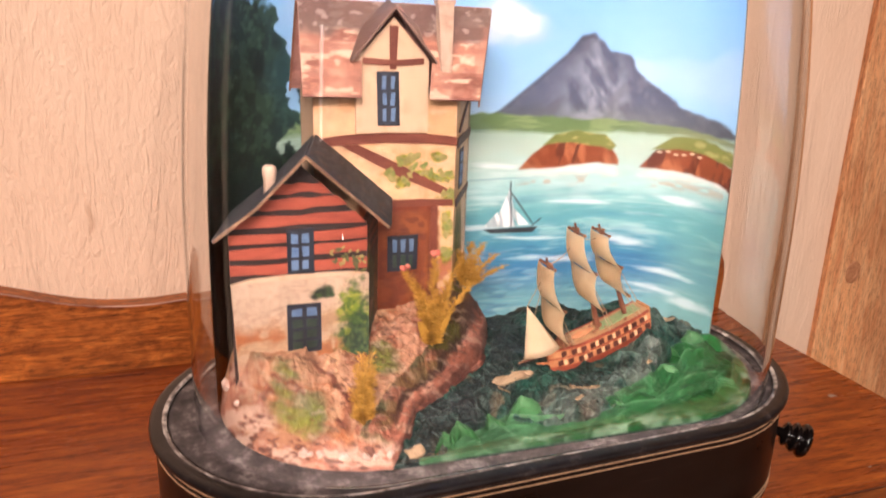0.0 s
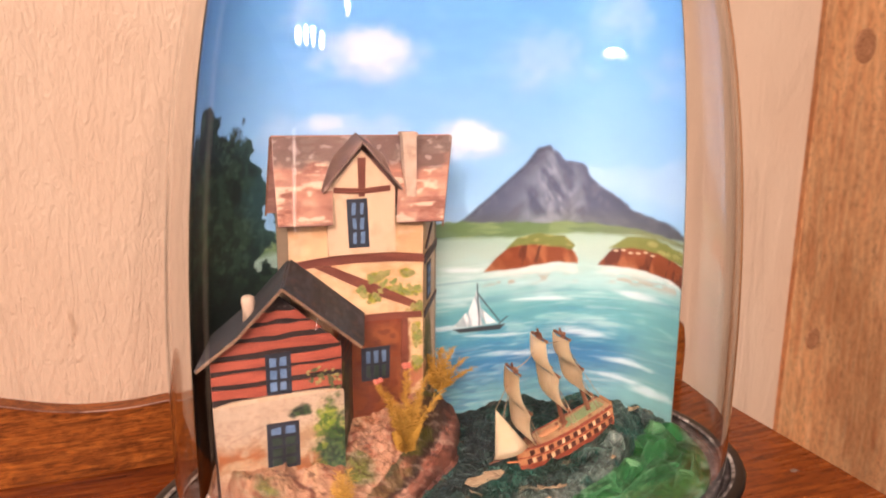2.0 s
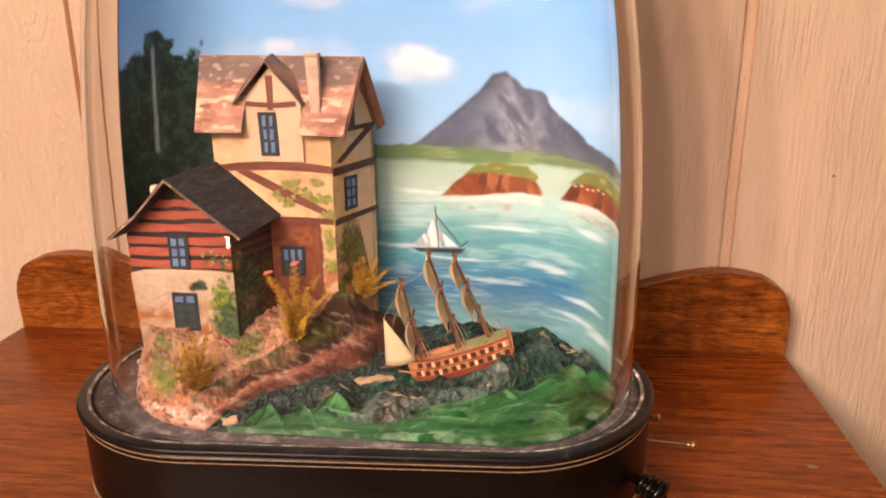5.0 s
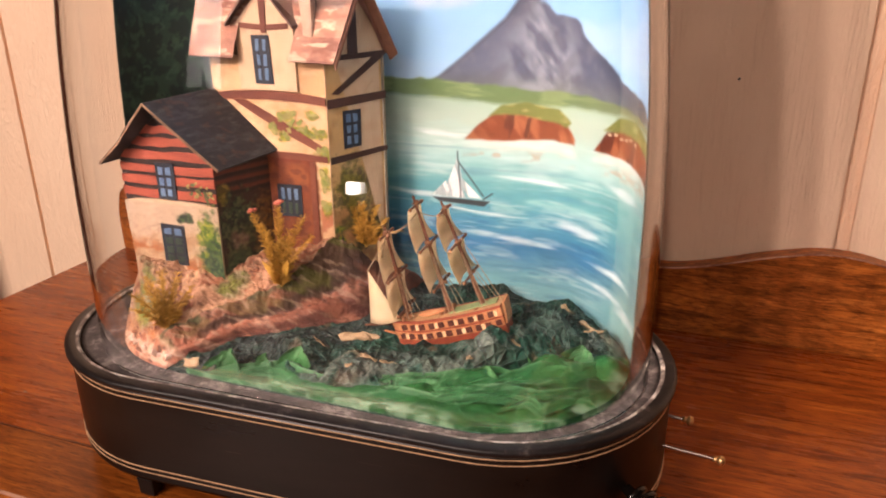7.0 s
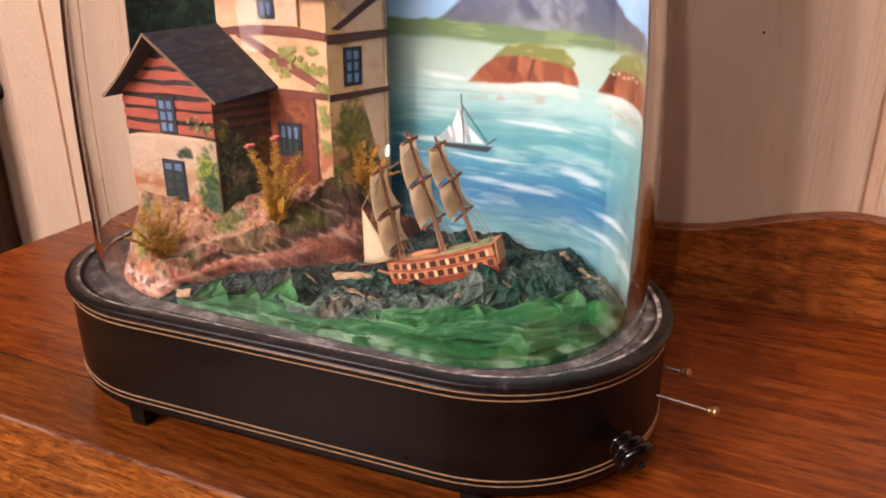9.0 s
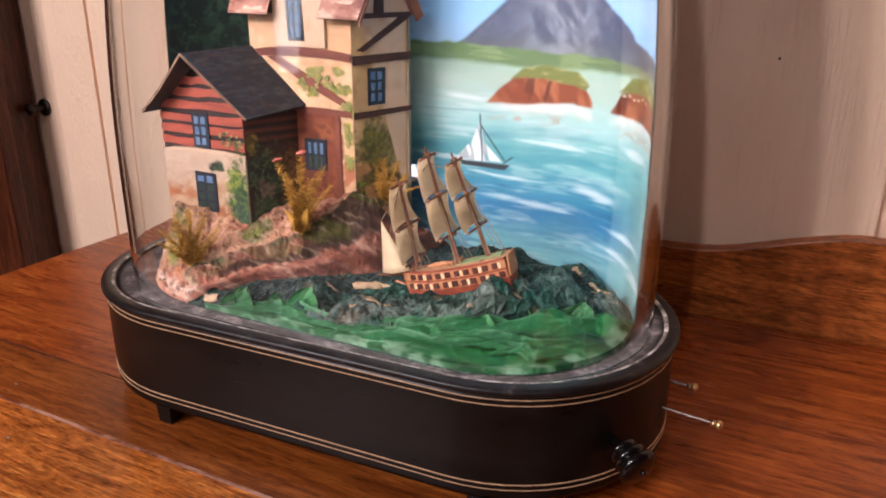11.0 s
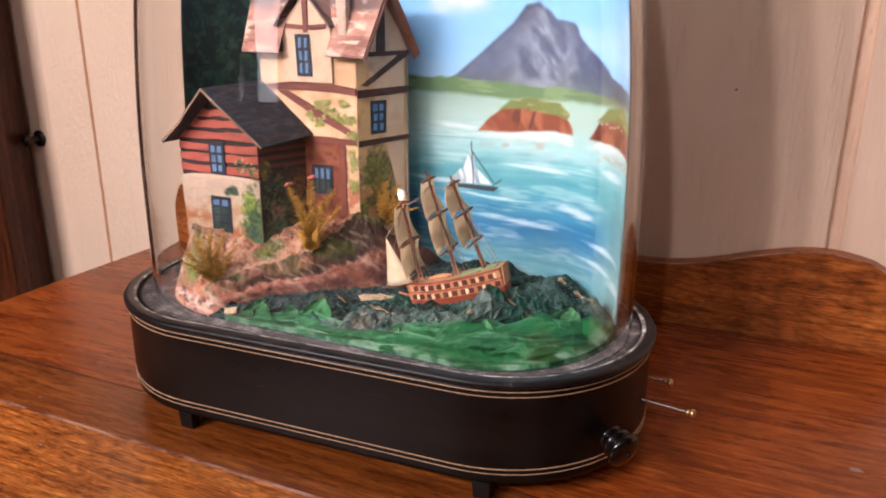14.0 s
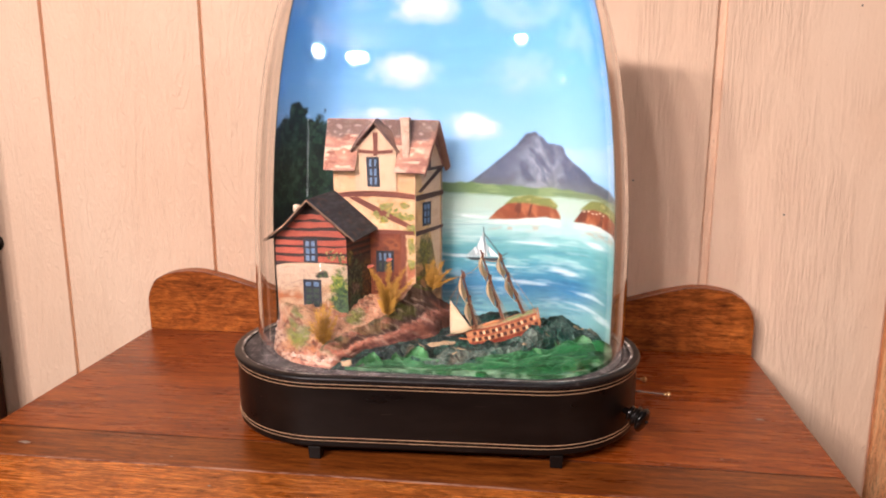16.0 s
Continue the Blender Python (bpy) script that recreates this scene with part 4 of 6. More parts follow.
def from_ridge(x, y):
    """Distance to the edge of the path, positive on the houses' side, and the height there."""
    near, high = np.full(x.shape, 9.0), np.zeros(x.shape)
    for (ax, ay, az), (bx, by, bz) in zip(RIDGE, RIDGE[1:]):
        t = np.clip(((x - ax) * (bx - ax) + (y - ay) * (by - ay)) / ((bx - ax) ** 2 + (by - ay) ** 2), 0, 1)
        d = np.hypot(x - ax - t * (bx - ax), y - ay - t * (by - ay))
        high = np.where(d < near, az + t * (bz - az), high)
        near = np.minimum(near, d)
    rx = np.interp(y, [p[1] for p in RIDGE], [p[0] for p in RIDGE])
    return np.where(x < rx, near, -near), high


def across(x, y):
    """How far up the bank a place lies: 0 at the shore, 1 at the path's edge."""
    e, (r, high) = from_edge(x, y), from_ridge(x, y)
    return np.where(r >= 0, 1.0, np.clip(e / (np.maximum(e, 0) + np.maximum(-r, 1e-4)), 0, 1)), r, high


def rock_height(x, y):
    e, g = from_edge(x, y), from_ring(x, y)
    n = fbm(x * 5, y * 5, 4) - 0.5
    s, r, high = across(x, y)
    bank = 1.05 + np.interp(s + n * 0.14 * (s < 1), [0, 0.05, 0.16, 0.34, 0.42, 0.52, 1.0], [0, 0.22, 0.33, 0.37, 0.42, 0.62, 1.0]) * (high - 1.05)
    h = bank + np.clip(0.5 * r, 0, np.maximum(1.5 - high, 0.0))
    # the bank stands steep under the cottage's far corner
    gs = g * (1 + 3.4 * step(y, 0.35, 0.75) * step(-x, 1.45, 1.9))
    hg = np.interp(gs + n * 0.06, [0, 0.03, 0.10, 0.18, 0.34, 0.5, 0.66, 0.9], [1.0, 1.02, 1.09, 1.17, 1.28, 1.37, 1.46, 1.85])
    h = np.minimum(h, hg)
    rough = (fbm(x * 9 + 2, y * 9, 4) - 0.5) * 0.055 + (fbm(x * 24 + 3, y * 24, 3) - 0.5) * 0.05 + 0.02 * crumple(x, y, 5.5, 1.2) * (s < 0.999)
    near = np.minimum(e + 0.03, g)
    return 0.965 + (h + rough * step(near, 0.02, 0.12) - 0.965) * step(near, -0.005, 0.025)


def rocks():
    b = thing("rocky_hill", (-1.2, 0.8, 0.957), "painted pink and green plaster hill with a path", "model hill")
    nu, nv = 400, 360
    u, v = np.meshgrid(np.linspace(0, 1, nu), np.linspace(0, 1, nv), indexing="ij")
    y = CY - RIN + v * 2 * RIN
    dy = y - CY
    left = CX - GL - np.sqrt(np.maximum(RIN**2 - dy**2, 0))
    right = np.interp(y, [p[1] for p in EDGE], [p[0] for p in EDGE]) + 0.04 + (fbm(y * 5, y * 0 + 2, 3) - 0.5) * 0.12
    x = left + u * (right - left)
    z = rock_height(x, y)
    g, e = from_ring(x, y), from_edge(x, y)
    p, q = x * 1.1 + 0.9 * z, y + 1.3 * z
    n1, n2, n3 = fbm(p * 3.2, q * 3.2, 4), fbm(p * 7 + 5, q * 7, 4), fbm(p * 16, q * 16, 3)
    # brush marks that follow the shore
    along = fbm((x + y) * 2.2 + 3, (x - y) * 8 + z * 7, 4)
    c = rgb(214, 168, 142) * np.ones(x.shape + (3,))
    lay(c, step(n1, 0.50, 0.62) * 0.7, rgb(204, 136, 100))
    lay(c, step(along, 0.54, 0.66) * 0.85, rgb(238, 198, 166))
    lay(c, step(1 - along, 0.56, 0.68) * 0.7, rgb(168, 104, 84))
    up, r, high = across(x, y)
    uu = up + (n2 - 0.5) * 0.3 * (up < 1)
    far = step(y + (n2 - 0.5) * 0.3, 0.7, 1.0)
    bank = (up < 0.999) * 1.0
    # pink ledge by the water, overgrown slope above it, pale path behind its edge
    lay(c, bank * 0.9, rgb(208, 142, 122))
    lay(c, bank * step(along, 0.5, 0.6) * 0.8, rgb(234, 188, 168))
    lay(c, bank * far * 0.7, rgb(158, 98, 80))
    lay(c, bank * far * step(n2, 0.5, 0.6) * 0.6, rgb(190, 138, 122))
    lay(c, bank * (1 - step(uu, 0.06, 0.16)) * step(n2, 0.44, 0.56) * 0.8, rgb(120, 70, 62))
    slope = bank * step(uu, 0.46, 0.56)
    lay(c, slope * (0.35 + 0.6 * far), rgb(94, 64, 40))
    lay(c, slope * step(n2, 0.46, 0.58) * (0.5 + 0.4 * far), rgb(116, 112, 52))
    lay(c, slope * step(n1, 0.52, 0.62) * (1 - far) * 0.6, rgb(190, 130, 104))
    lay(c, slope * step(uu, 0.78, 0.9) * (1 - far) * step(n1, 0.42, 0.54) * 0.85, rgb(104, 118, 84))
    # deep brown in the hollow under the path: its shade is painted in
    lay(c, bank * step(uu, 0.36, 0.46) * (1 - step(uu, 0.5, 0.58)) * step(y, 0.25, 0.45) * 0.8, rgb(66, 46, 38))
    path = step(r, 0.0, 0.02) * (1 - step(r + (n2 - 0.5) * 0.1, 0.22, 0.34)) * step(g, 0.2, 0.4)
    lay(c, path * 0.85, rgb(232, 182, 156))
    lay(c, path * step(1 - along, 0.5, 0.62) * 0.7, rgb(186, 116, 92))
    # washes on the front bank
    for gx, gy, rx, ry, a in ((-1.74, 0.40, 0.26, 0.24, 0.9), (-1.98, 0.58, 0.18, 0.18, 0.7), (-1.02, 0.78, 0.14, 0.16, 0.8), (-1.2, 0.16, 0.16, 0.05, 0.8)):
        r = np.hypot((x - gx) / rx, (y - gy) / ry) + (n2 - 0.5) * 1.3
        lay(c, (1 - step(r, 0.5, 1.05)) * a, rgb(132, 140, 100))
        lay(c, (1 - step(r + (n3 - 0.5), 0.2, 0.65)) * a * 0.8, rgb(158, 166, 78))
    for gx, gy, rx, ry in ((-1.98, 0.35, 0.2, 0.14), (-1.45, 0.22, 0.2, 0.1)):
        r = np.hypot((x - gx) / rx, (y - gy) / ry) + (n2 - 0.5) * 1.2
        lay(c, (1 - step(r, 0.4, 1.0)) * 0.7, rgb(224, 146, 98))
    for cx, cy, rr in ((-1.9, 0.1, 0.55), (-2.05, 0.2, 0.78), (-1.75, -0.05, 0.42)):
        d = np.abs(np.hypot(x - cx, (y - cy) * 1.1) - rr + (n1 - 0.5) * 0.1)
        lay(c, (1 - step(d, 0.008, 0.024)) * step(n2, 0.42, 0.54) * step(y, 0.2, 0.35) * (e > 0.15) * 0.85, rgb(132, 70, 54))
    # pale bare plaster at the foot
    foot = (1 - step(g + (n2 - 0.5) * 0.1, 0.08, 0.16)) * (y < 1.0)
    lay(c, foot * 0.8, rgb(214, 156, 138))
    lay(c, foot * step(n2, 0.5, 0.62) * 0.9, rgb(238, 208, 190))
    lay(c, foot * step(1 - n3, 0.58, 0.7) * 0.7, rgb(150, 88, 76))
    lay(c, step(n3, 0.62, 0.72) * 0.35, rgb(240, 214, 192))
    lay(c, step(1 - n3, 0.64, 0.76) * 0.5, rgb(96, 62, 50))
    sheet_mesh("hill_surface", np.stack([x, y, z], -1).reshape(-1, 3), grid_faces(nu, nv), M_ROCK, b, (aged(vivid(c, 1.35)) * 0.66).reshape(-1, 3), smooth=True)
    # loose pale crumbs of plaster along the foot
    rnd = random.Random(8)
    for i in range(17):
        if i < 14:
            a = math.radians(rnd.uniform(165, 268))
            px, py = CX - GL + 0.955 * math.cos(a), CY + 0.955 * math.sin(a)
        else:
            t = rnd.random()
            px, py = -1.1 + 0.4 * t + rnd.uniform(-0.04, 0.04), 0.14 + 0.5 * t
        r = rnd.uniform(0.016, 0.034)
        hz = float(rock_height(np.array([px]), np.array([py]))[0])
        bm = bmesh.new()
        bmesh.ops.create_icosphere(bm, subdivisions=1, radius=r, matrix=Matrix.Translation((px, py, max(hz, 1.0) + r * 0.2)))
        for w in bm.verts:
            w.co += Vector((rnd.uniform(-1, 1), rnd.uniform(-1, 1), rnd.uniform(-0.7, 0.7))) * r * 0.35
        part("plaster_crumb", bm, M_CRUMB, b)


M_CRUMB = mat_daub("pink_white_plaster", (204, 158, 140), (238, 214, 198), scale=200)
rocks()


def lawn_edge(x):
    """How far back the green paper reaches."""
    return np.interp(x, [-1.0, -0.75, -0.45, -0.3, -0.1, 0.2, 0.6, 0.9, 1.1, 1.35, 1.7, 2.05], [0.02, 0.15, 0.26, 0.32, 0.2, 0.14, 0.38, 0.52, 0.70, 0.90, 1.06, 1.35])


def sea_height(x, y):
    g = from_ring(x, y, 1.015)
    h = 1.035 + 0.06 * step(y, 1.0, 1.8)
    h = h + 0.10 * np.exp(-(((x - 0.17) / 0.2) ** 2 + ((y - 0.44) / 0.17) ** 2)) + 0.20 * np.exp(-(((x - 1.36) / 0.18) ** 2 + ((y - 1.26) / 0.18) ** 2))
    h = h + 0.09 * np.exp(-(((x + 0.35) / 0.3) ** 2 + ((y - 0.55) / 0.14) ** 2))
    # the long wave that lifts the ship, higher under her stern
    crest = 0.99 + 0.29 * step(x, 0.1, 1.3)
    lift = np.exp(-((np.maximum(np.abs(y - 0.90) - 0.09, 0)) / 0.17) ** 2) * step(x, 0.0, 0.35) * (1 - step(x, 1.15, 1.5))
    h = h + np.maximum(crest - h, 0) * lift
    under = np.exp(-(((x - 0.68) / 0.52) ** 6 + ((y - 0.97) / 0.12) ** 4))
    brink = np.exp(-(((y - lawn_edge(x) - 0.11) / 0.10) ** 2)) * step(x, -0.35, 0.0) * (1 - step(x, 1.15, 1.45))
    h = h + brink * (0.02 + 0.045 * crumple(x * 1.6, y * 0.5, 2.6, 1.3) + 0.035 * crumple(x * 1.3 + 5, y * 0.7, 7.5, 1.2))
    calm = 0.25 + 0.75 * step(-from_edge(x, y), 0.12, 0.5)
    h = h + calm * (0.09 * crumple(x + 0.15 * y, y * 1.25, 2.1, 1.3) + 0.03 * crumple(x, y, 6.5, 1.2) + 0.02 * (fbm(x * 13, y * 13, 3) - 0.5)) * (1 - 0.75 * under)
    h = h - 0.05 * under
    return 0.965 + (h - 0.965) * step(g, 0.03, 0.16)


def sea():
    b = thing("paper_sea", (0.6, 1.0, 0.957), "crumpled dark blue-green paper sea with torn edges", "model sea")
    nu, nv = 300, 190
    u, v = np.meshgrid(np.linspace(0, 1, nu), np.linspace(0, 1, nv), indexing="ij")
    rs = np.random.RandomState(3)
    u[1:-1, 1:-1] += rs.uniform(-0.45, 0.45, (nu - 2, nv - 2)) / nu
    v[1:-1, 1:-1] += rs.uniform(-0.45, 0.45, (nu - 2, nv - 2)) / nv
    y = CY - RIN + v * 2 * RIN
    dy = y - CY
    left = np.interp(y, [p[1] for p in EDGE], [p[0] for p in EDGE]) - 0.04
    right = CX + GL + np.sqrt(np.maximum(RIN**2 - dy**2, 0))
    x = left + u * (right - left)
    z = sea_height(x, y)
    z = np.where(x > -0.95, 0.962 + (z - 0.962) * step(y, lawn_edge(x) - 0.09, lawn_edge(x) - 0.02), z)
    z = z + rs.uniform(-0.006, 0.006, z.shape)
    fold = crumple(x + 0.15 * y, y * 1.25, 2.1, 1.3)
    c = rgb(18, 72, 62) * np.ones(x.shape + (3,))
    n1, n2, n3 = fbm(x * 4, y * 4, 4), fbm(x * 11 + 3, y * 11, 4), fbm(x * 30, y * 30, 3)
    lay(c, step(n1, 0.48, 0.6) * 0.85, rgb(26, 94, 80))
    lay(c, step(n2, 0.56, 0.66) * 0.7, rgb(56, 116, 100))
    lay(c, step(1 - n1, 0.52, 0.64) * 0.7, rgb(22, 50, 48))
    front = 1 - step(y, 0.55, 0.85)
    lay(c, front * step(n1, 0.42, 0.56) * 0.15, rgb(72, 96, 90))
    # paler fold crests: caught highlights laid into the paint
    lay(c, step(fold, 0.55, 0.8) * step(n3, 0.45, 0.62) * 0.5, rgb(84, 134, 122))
    lay(c, step(n3, 0.68, 0.76) * 0.35, rgb(132, 156, 146))
    lay(c, step(1 - n3, 0.62, 0.72) * 0.7, rgb(16, 26, 28))
    lay(c, step(fbm(x * 6 + 40, y * 9, 3), 0.72, 0.75) * 0.7, rgb(150, 132, 108))
    brow = np.exp(-(((y - lawn_edge(x) - 0.22) / 0.16) ** 2)) * step(x, -0.4, 0.0)
    face = np.exp(-(((y - lawn_edge(x) - 0.06) / 0.12) ** 2)) * step(x, -0.35, 0.0) * (1 - step(x, 1.15, 1.45))
    lay(c, face * step(n2, 0.40, 0.52) * 0.85, rgb(122, 132, 126))
    lay(c, face * step(1 - n1, 0.5, 0.6) * 0.5, rgb(128, 102, 82))
    lay(c, face * step(np.abs(n2 - 0.5), 0.0, 0.02) * step(0.03 - np.abs(n2 - 0.5), 0.0, 0.02) * 0.6, rgb(196, 200, 190))
    lay(c, step(brow, 0.35, 0.7) * step(n2, 0.44, 0.56) * 0.5, rgb(112, 128, 124))
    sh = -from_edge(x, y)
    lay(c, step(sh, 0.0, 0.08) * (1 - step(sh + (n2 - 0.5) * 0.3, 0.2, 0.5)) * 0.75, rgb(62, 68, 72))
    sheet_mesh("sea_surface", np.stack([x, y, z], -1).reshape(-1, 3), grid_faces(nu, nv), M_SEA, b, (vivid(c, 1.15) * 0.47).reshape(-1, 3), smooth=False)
    # torn paper scraps lying on the water
    rnd = random.Random(5)
    height = lambda X, Y: float(sea_height(np.array([X]), np.array([Y]))[0])
    for px, py, r in ((-0.03, 0.86, 0.09), (0.07, 0.90, 0.06), (0.30, 0.47, 0.05), (1.44, 1.66, 0.035), (1.72, 1.42, 0.05), (0.60, 0.36, 0.03), (-0.98, 0.14, 0.05), (0.42, 0.5, 0.045), (1.62, 1.55, 0.03), (0.98, 0.62, 0.022), (0.22, 0.30, 0.02), (1.24, 0.86, 0.026), (-0.2, 0.62, 0.03)):
        bm = bmesh.new()
        vs = []
        for k in range(11):
            a = 6.2832 * k / 11
            w = r * rnd.uniform(0.5, 1.25)
            X, Y = px + 1.5 * w * math.cos(a), py + 0.7 * w * math.sin(a)
            vs.append((X, Y, height(X, Y) + 0.006 + rnd.uniform(0, 0.012)))
        prism(bm, vs, (0, 0, 1), 0.01)
        part("paper_scrap", bm, M_SCRAP, b, "torn pale paper scrap")


M_SCRAP = mat_daub("pale_paper", (150, 116, 84), (206, 176, 140), scale=180)
sea()


def folds(x, y):
    """Flat facets between straight creases, and a tone for each facet."""
    h, key = 0.0, 0.0
    wx, wy = x + 0.22 * vnoise(x * 1.3 + 4, y * 1.3), y + 0.22 * vnoise(x * 1.3 + 50, y * 1.3 + 9)
    for a, f, amp, ph in ((12, 1.1, 0.5, 0.1), (75, 1.7, 0.9, 0.33), (104, 2.4, 0.6, 0.7), (138, 2.0, 0.55, 0.2), (48, 2.9, 0.4, 0.55), (88, 4.6, 0.25, 0.4)):
        d = (wx * math.cos(math.radians(a)) + wy * math.sin(math.radians(a))) * f + ph
        h = h + amp / f * (np.abs(d - np.floor(d) - 0.5) * 2 - 0.5)
        key = key * 3.7 + np.floor(d * 2) * 1.31
    return h, np.abs(np.sin(key * 12.9898) * 43758.5453) % 1.0


def green_paper():
    b = thing("green_paper_shore", (0.6, 0.2, 0.957), "crumpled bright green crepe paper along the front", "model shore")
    nu, nv = 300, 64
    u, v = np.meshgrid(np.linspace(-0.98, 2.03, nu), np.linspace(0, 1, nv), indexing="ij")
    rs = np.random.RandomState(9)
    x = np.clip(u, -0.98, 2.03)
    dx = np.maximum(np.abs(x - CX) - GL, 0)
    reach = np.sqrt(np.maximum(0.995**2 - dx**2, 0.0))
    lo = CY - reach
    hi = np.maximum(lawn_edge(x) + (fbm(x * 7, x * 0, 3) - 0.5) * 0.14, lo + 0.02)
    hi = np.minimum(hi, CY + reach)
    y = lo + v * (hi - lo)
    g = from_ring(x, y, 1.02)
    # long creases run beside the glass; big flat facets between them
    ridge = crumple(x * 0.8 + 7, y * 1.1 + 3 + x * 0.25, 2.4, 1.1)
    fold, tone = folds(x * 0.55 + 0.4, y * 0.9)
    h = 1.0 + 0.10 * np.minimum(g, 0.5) + 0.016 * ridge * step(g, 0.04, 0.2) + (0.06 * fold + 0.006 * (vnoise(x * 18, y * 18) - 0.5)) * step(g, 0.03, 0.12)
    for px, py, r, a in ((1.50, 0.92, 0.26, 0.09), (1.85, 1.05, 0.2, 0.10), (1.15, 0.60, 0.16, 0.03), (0.75, 0.36, 0.16, 0.04)):
        h = h + a * np.maximum(0, 1 - np.hypot((x - px) / r, (y - py) / (r * 0.8)))
    h = np.where(g < 0.032, 0.968, h)
    c = rgb(30, 112, 50) * np.ones(x.shape + (3,))
    n1, n2 = fbm(x * 5 + 8, y * 5, 4), tone
    lay(c, step(n1, 0.5, 0.64) * 0.6, rgb(46, 134, 70))
    lay(c, step(1 - n1, 0.52, 0.66) * 0.8, rgb(14, 78, 34))
    lay(c, step(n2, 0.55, 1.0) * 0.35, rgb(70, 148, 84))
    lay(c, (1 - step(n2, 0.1, 0.4)) * 0.4, rgb(18, 88, 40))
    lay(c, (1 - step(x, -0.6, 0.5)) * 0.5, rgb(112, 158, 122))
    lay(c, (1 - step(g + (n1 - 0.5) * 0.1, 0.05, 0.16)) * step(fbm(x * 9, y * 24, 3), 0.42, 0.58) * 0.7, rgb(168, 206, 172))
    sheet_mesh("paper", np.stack([x, y, h], -1).reshape(-1, 3), grid_faces(nu, nv), M_GREEN, b, (vivid(c, 1.0) * 0.45).reshape(-1, 3), smooth=False)
    # long strips folded over one another, their back edges standing free
    for x0, x1, at, wide, lift, tint in ((-0.75, 0.55, 0.62, 0.17, 0.050, 0.75), (-0.1, 1.0, 0.30, 0.16, 0.040, 0.55), (0.35, 1.35, 0.78, 0.20, 0.060, 0.35), (0.75, 1.75, 0.42, 0.17, 0.055, 0.5), (1.15, 1.92, 0.74, 0.22, 0.070, 0.3), (0.05, 0.75, 0.86, 0.16, 0.055, 0.6), (1.3, 1.9, 0.22, 0.12, 0.045, 0.4)):
        U, V = np.meshgrid(np.linspace(0, 1, 46), np.linspace(0, 1, 9), indexing="ij")
        bend = fbm(U * 3 + x0 * 5, U * 0 + at, 2) - 0.5
        X = x0 + U * (x1 - x0) + 0.05 * V * bend
        DX = np.maximum(np.abs(X - CX) - GL, 0)
        LO = CY - np.sqrt(np.maximum(0.965**2 - DX**2, 0.0))
        HI = np.maximum(lawn_edge(X), LO + 0.05)
        taper = np.sin(np.pi * np.clip(U, 0.02, 0.98)) ** 0.55
        Y = LO + (at + 0.25 * bend) * (HI - LO) * 0.92 + wide * taper * (V - 0.5)
        Y = np.maximum(Y, LO + 0.012)
        G = from_ring(X, Y, 1.02)
        crease = crumple(X * 1.2 + at * 9, V * 0.6 + x0, 3.4, 1.2)
        Z = 1.0 + 0.10 * np.minimum(G, 0.5) + 0.004 + lift * (0.15 + 0.85 * V**1.5) * taper + 0.020 * crease * taper
        col = rgb(44, 120, 66) * np.ones(U.shape + (3,))
        lay(col, (1 - step(X, -0.5, 0.6)) * 0.45, rgb(104, 152, 116))
        # pale creases and back edge, dark front edge: light and shade in the colour
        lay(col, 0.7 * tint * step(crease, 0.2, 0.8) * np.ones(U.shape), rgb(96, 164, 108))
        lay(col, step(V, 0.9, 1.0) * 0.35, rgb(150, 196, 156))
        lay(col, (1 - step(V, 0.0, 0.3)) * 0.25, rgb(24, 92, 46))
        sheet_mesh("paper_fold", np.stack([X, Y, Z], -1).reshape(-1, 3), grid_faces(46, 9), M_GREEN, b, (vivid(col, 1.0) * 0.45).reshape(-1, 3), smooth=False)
    # stiff folds that stand up like leaves
    for px, py, w, t, lean in ((-0.22, 0.27, 0.30, 0.15, 0.03), (-0.40, 0.22, 0.16, 0.08, -0.05), (-0.64, 0.15, 0.20, 0.11, -0.05), (-0.80, 0.13, 0.14, 0.06, 0.02), (1.05, 0.55, 0.26, 0.08, 0.06), (1.32, 0.80, 0.22, 0.10, -0.04), (1.62, 1.02, 0.26, 0.08, 0.05), (0.45, 0.24, 0.22, 0.04, 0.05)):
        nn = 6
        U, V = np.meshgrid(np.linspace(-1, 1, 9), np.linspace(0, 1, nn), indexing="ij")
        half = w * 0.5 * np.sqrt(np.maximum(1 - (V * 0.92) ** 2, 0)) * (1 + 0.12 * np.sin(U * 5 + px * 9))
        X = px + U * half + lean * V
        Y = py + 0.05 * V + 0.035 * np.cos(U * 2.4) + rs.uniform(-0.006, 0.006, U.shape)
        Z = 0.995 + (t + 0.03) * V + 0.05 * (py - 0.15) + rs.uniform(-0.004, 0.004, U.shape)
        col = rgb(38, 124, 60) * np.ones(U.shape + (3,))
        # paler tops and darker sides put light and shade into the colour
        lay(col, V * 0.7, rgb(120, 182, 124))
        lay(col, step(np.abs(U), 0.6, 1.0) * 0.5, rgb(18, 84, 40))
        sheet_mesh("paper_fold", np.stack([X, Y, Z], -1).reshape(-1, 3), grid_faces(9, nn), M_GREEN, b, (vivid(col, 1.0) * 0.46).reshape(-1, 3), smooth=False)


green_paper()

# ---------------------------------------------------------------- the houses
M_CREAM = mat_daub("cream_plaster_paint", (206, 156, 116), (240, 204, 168), (226, 182, 142), scale=38, rough=0.6)
M_TIMBER = mat_daub("red_brown_timber_paint", (112, 50, 34), (146, 76, 52), scale=70, stretch=(0.3, 1, 1), rough=0.55)
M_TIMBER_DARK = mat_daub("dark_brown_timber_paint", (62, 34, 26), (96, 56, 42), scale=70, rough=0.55)
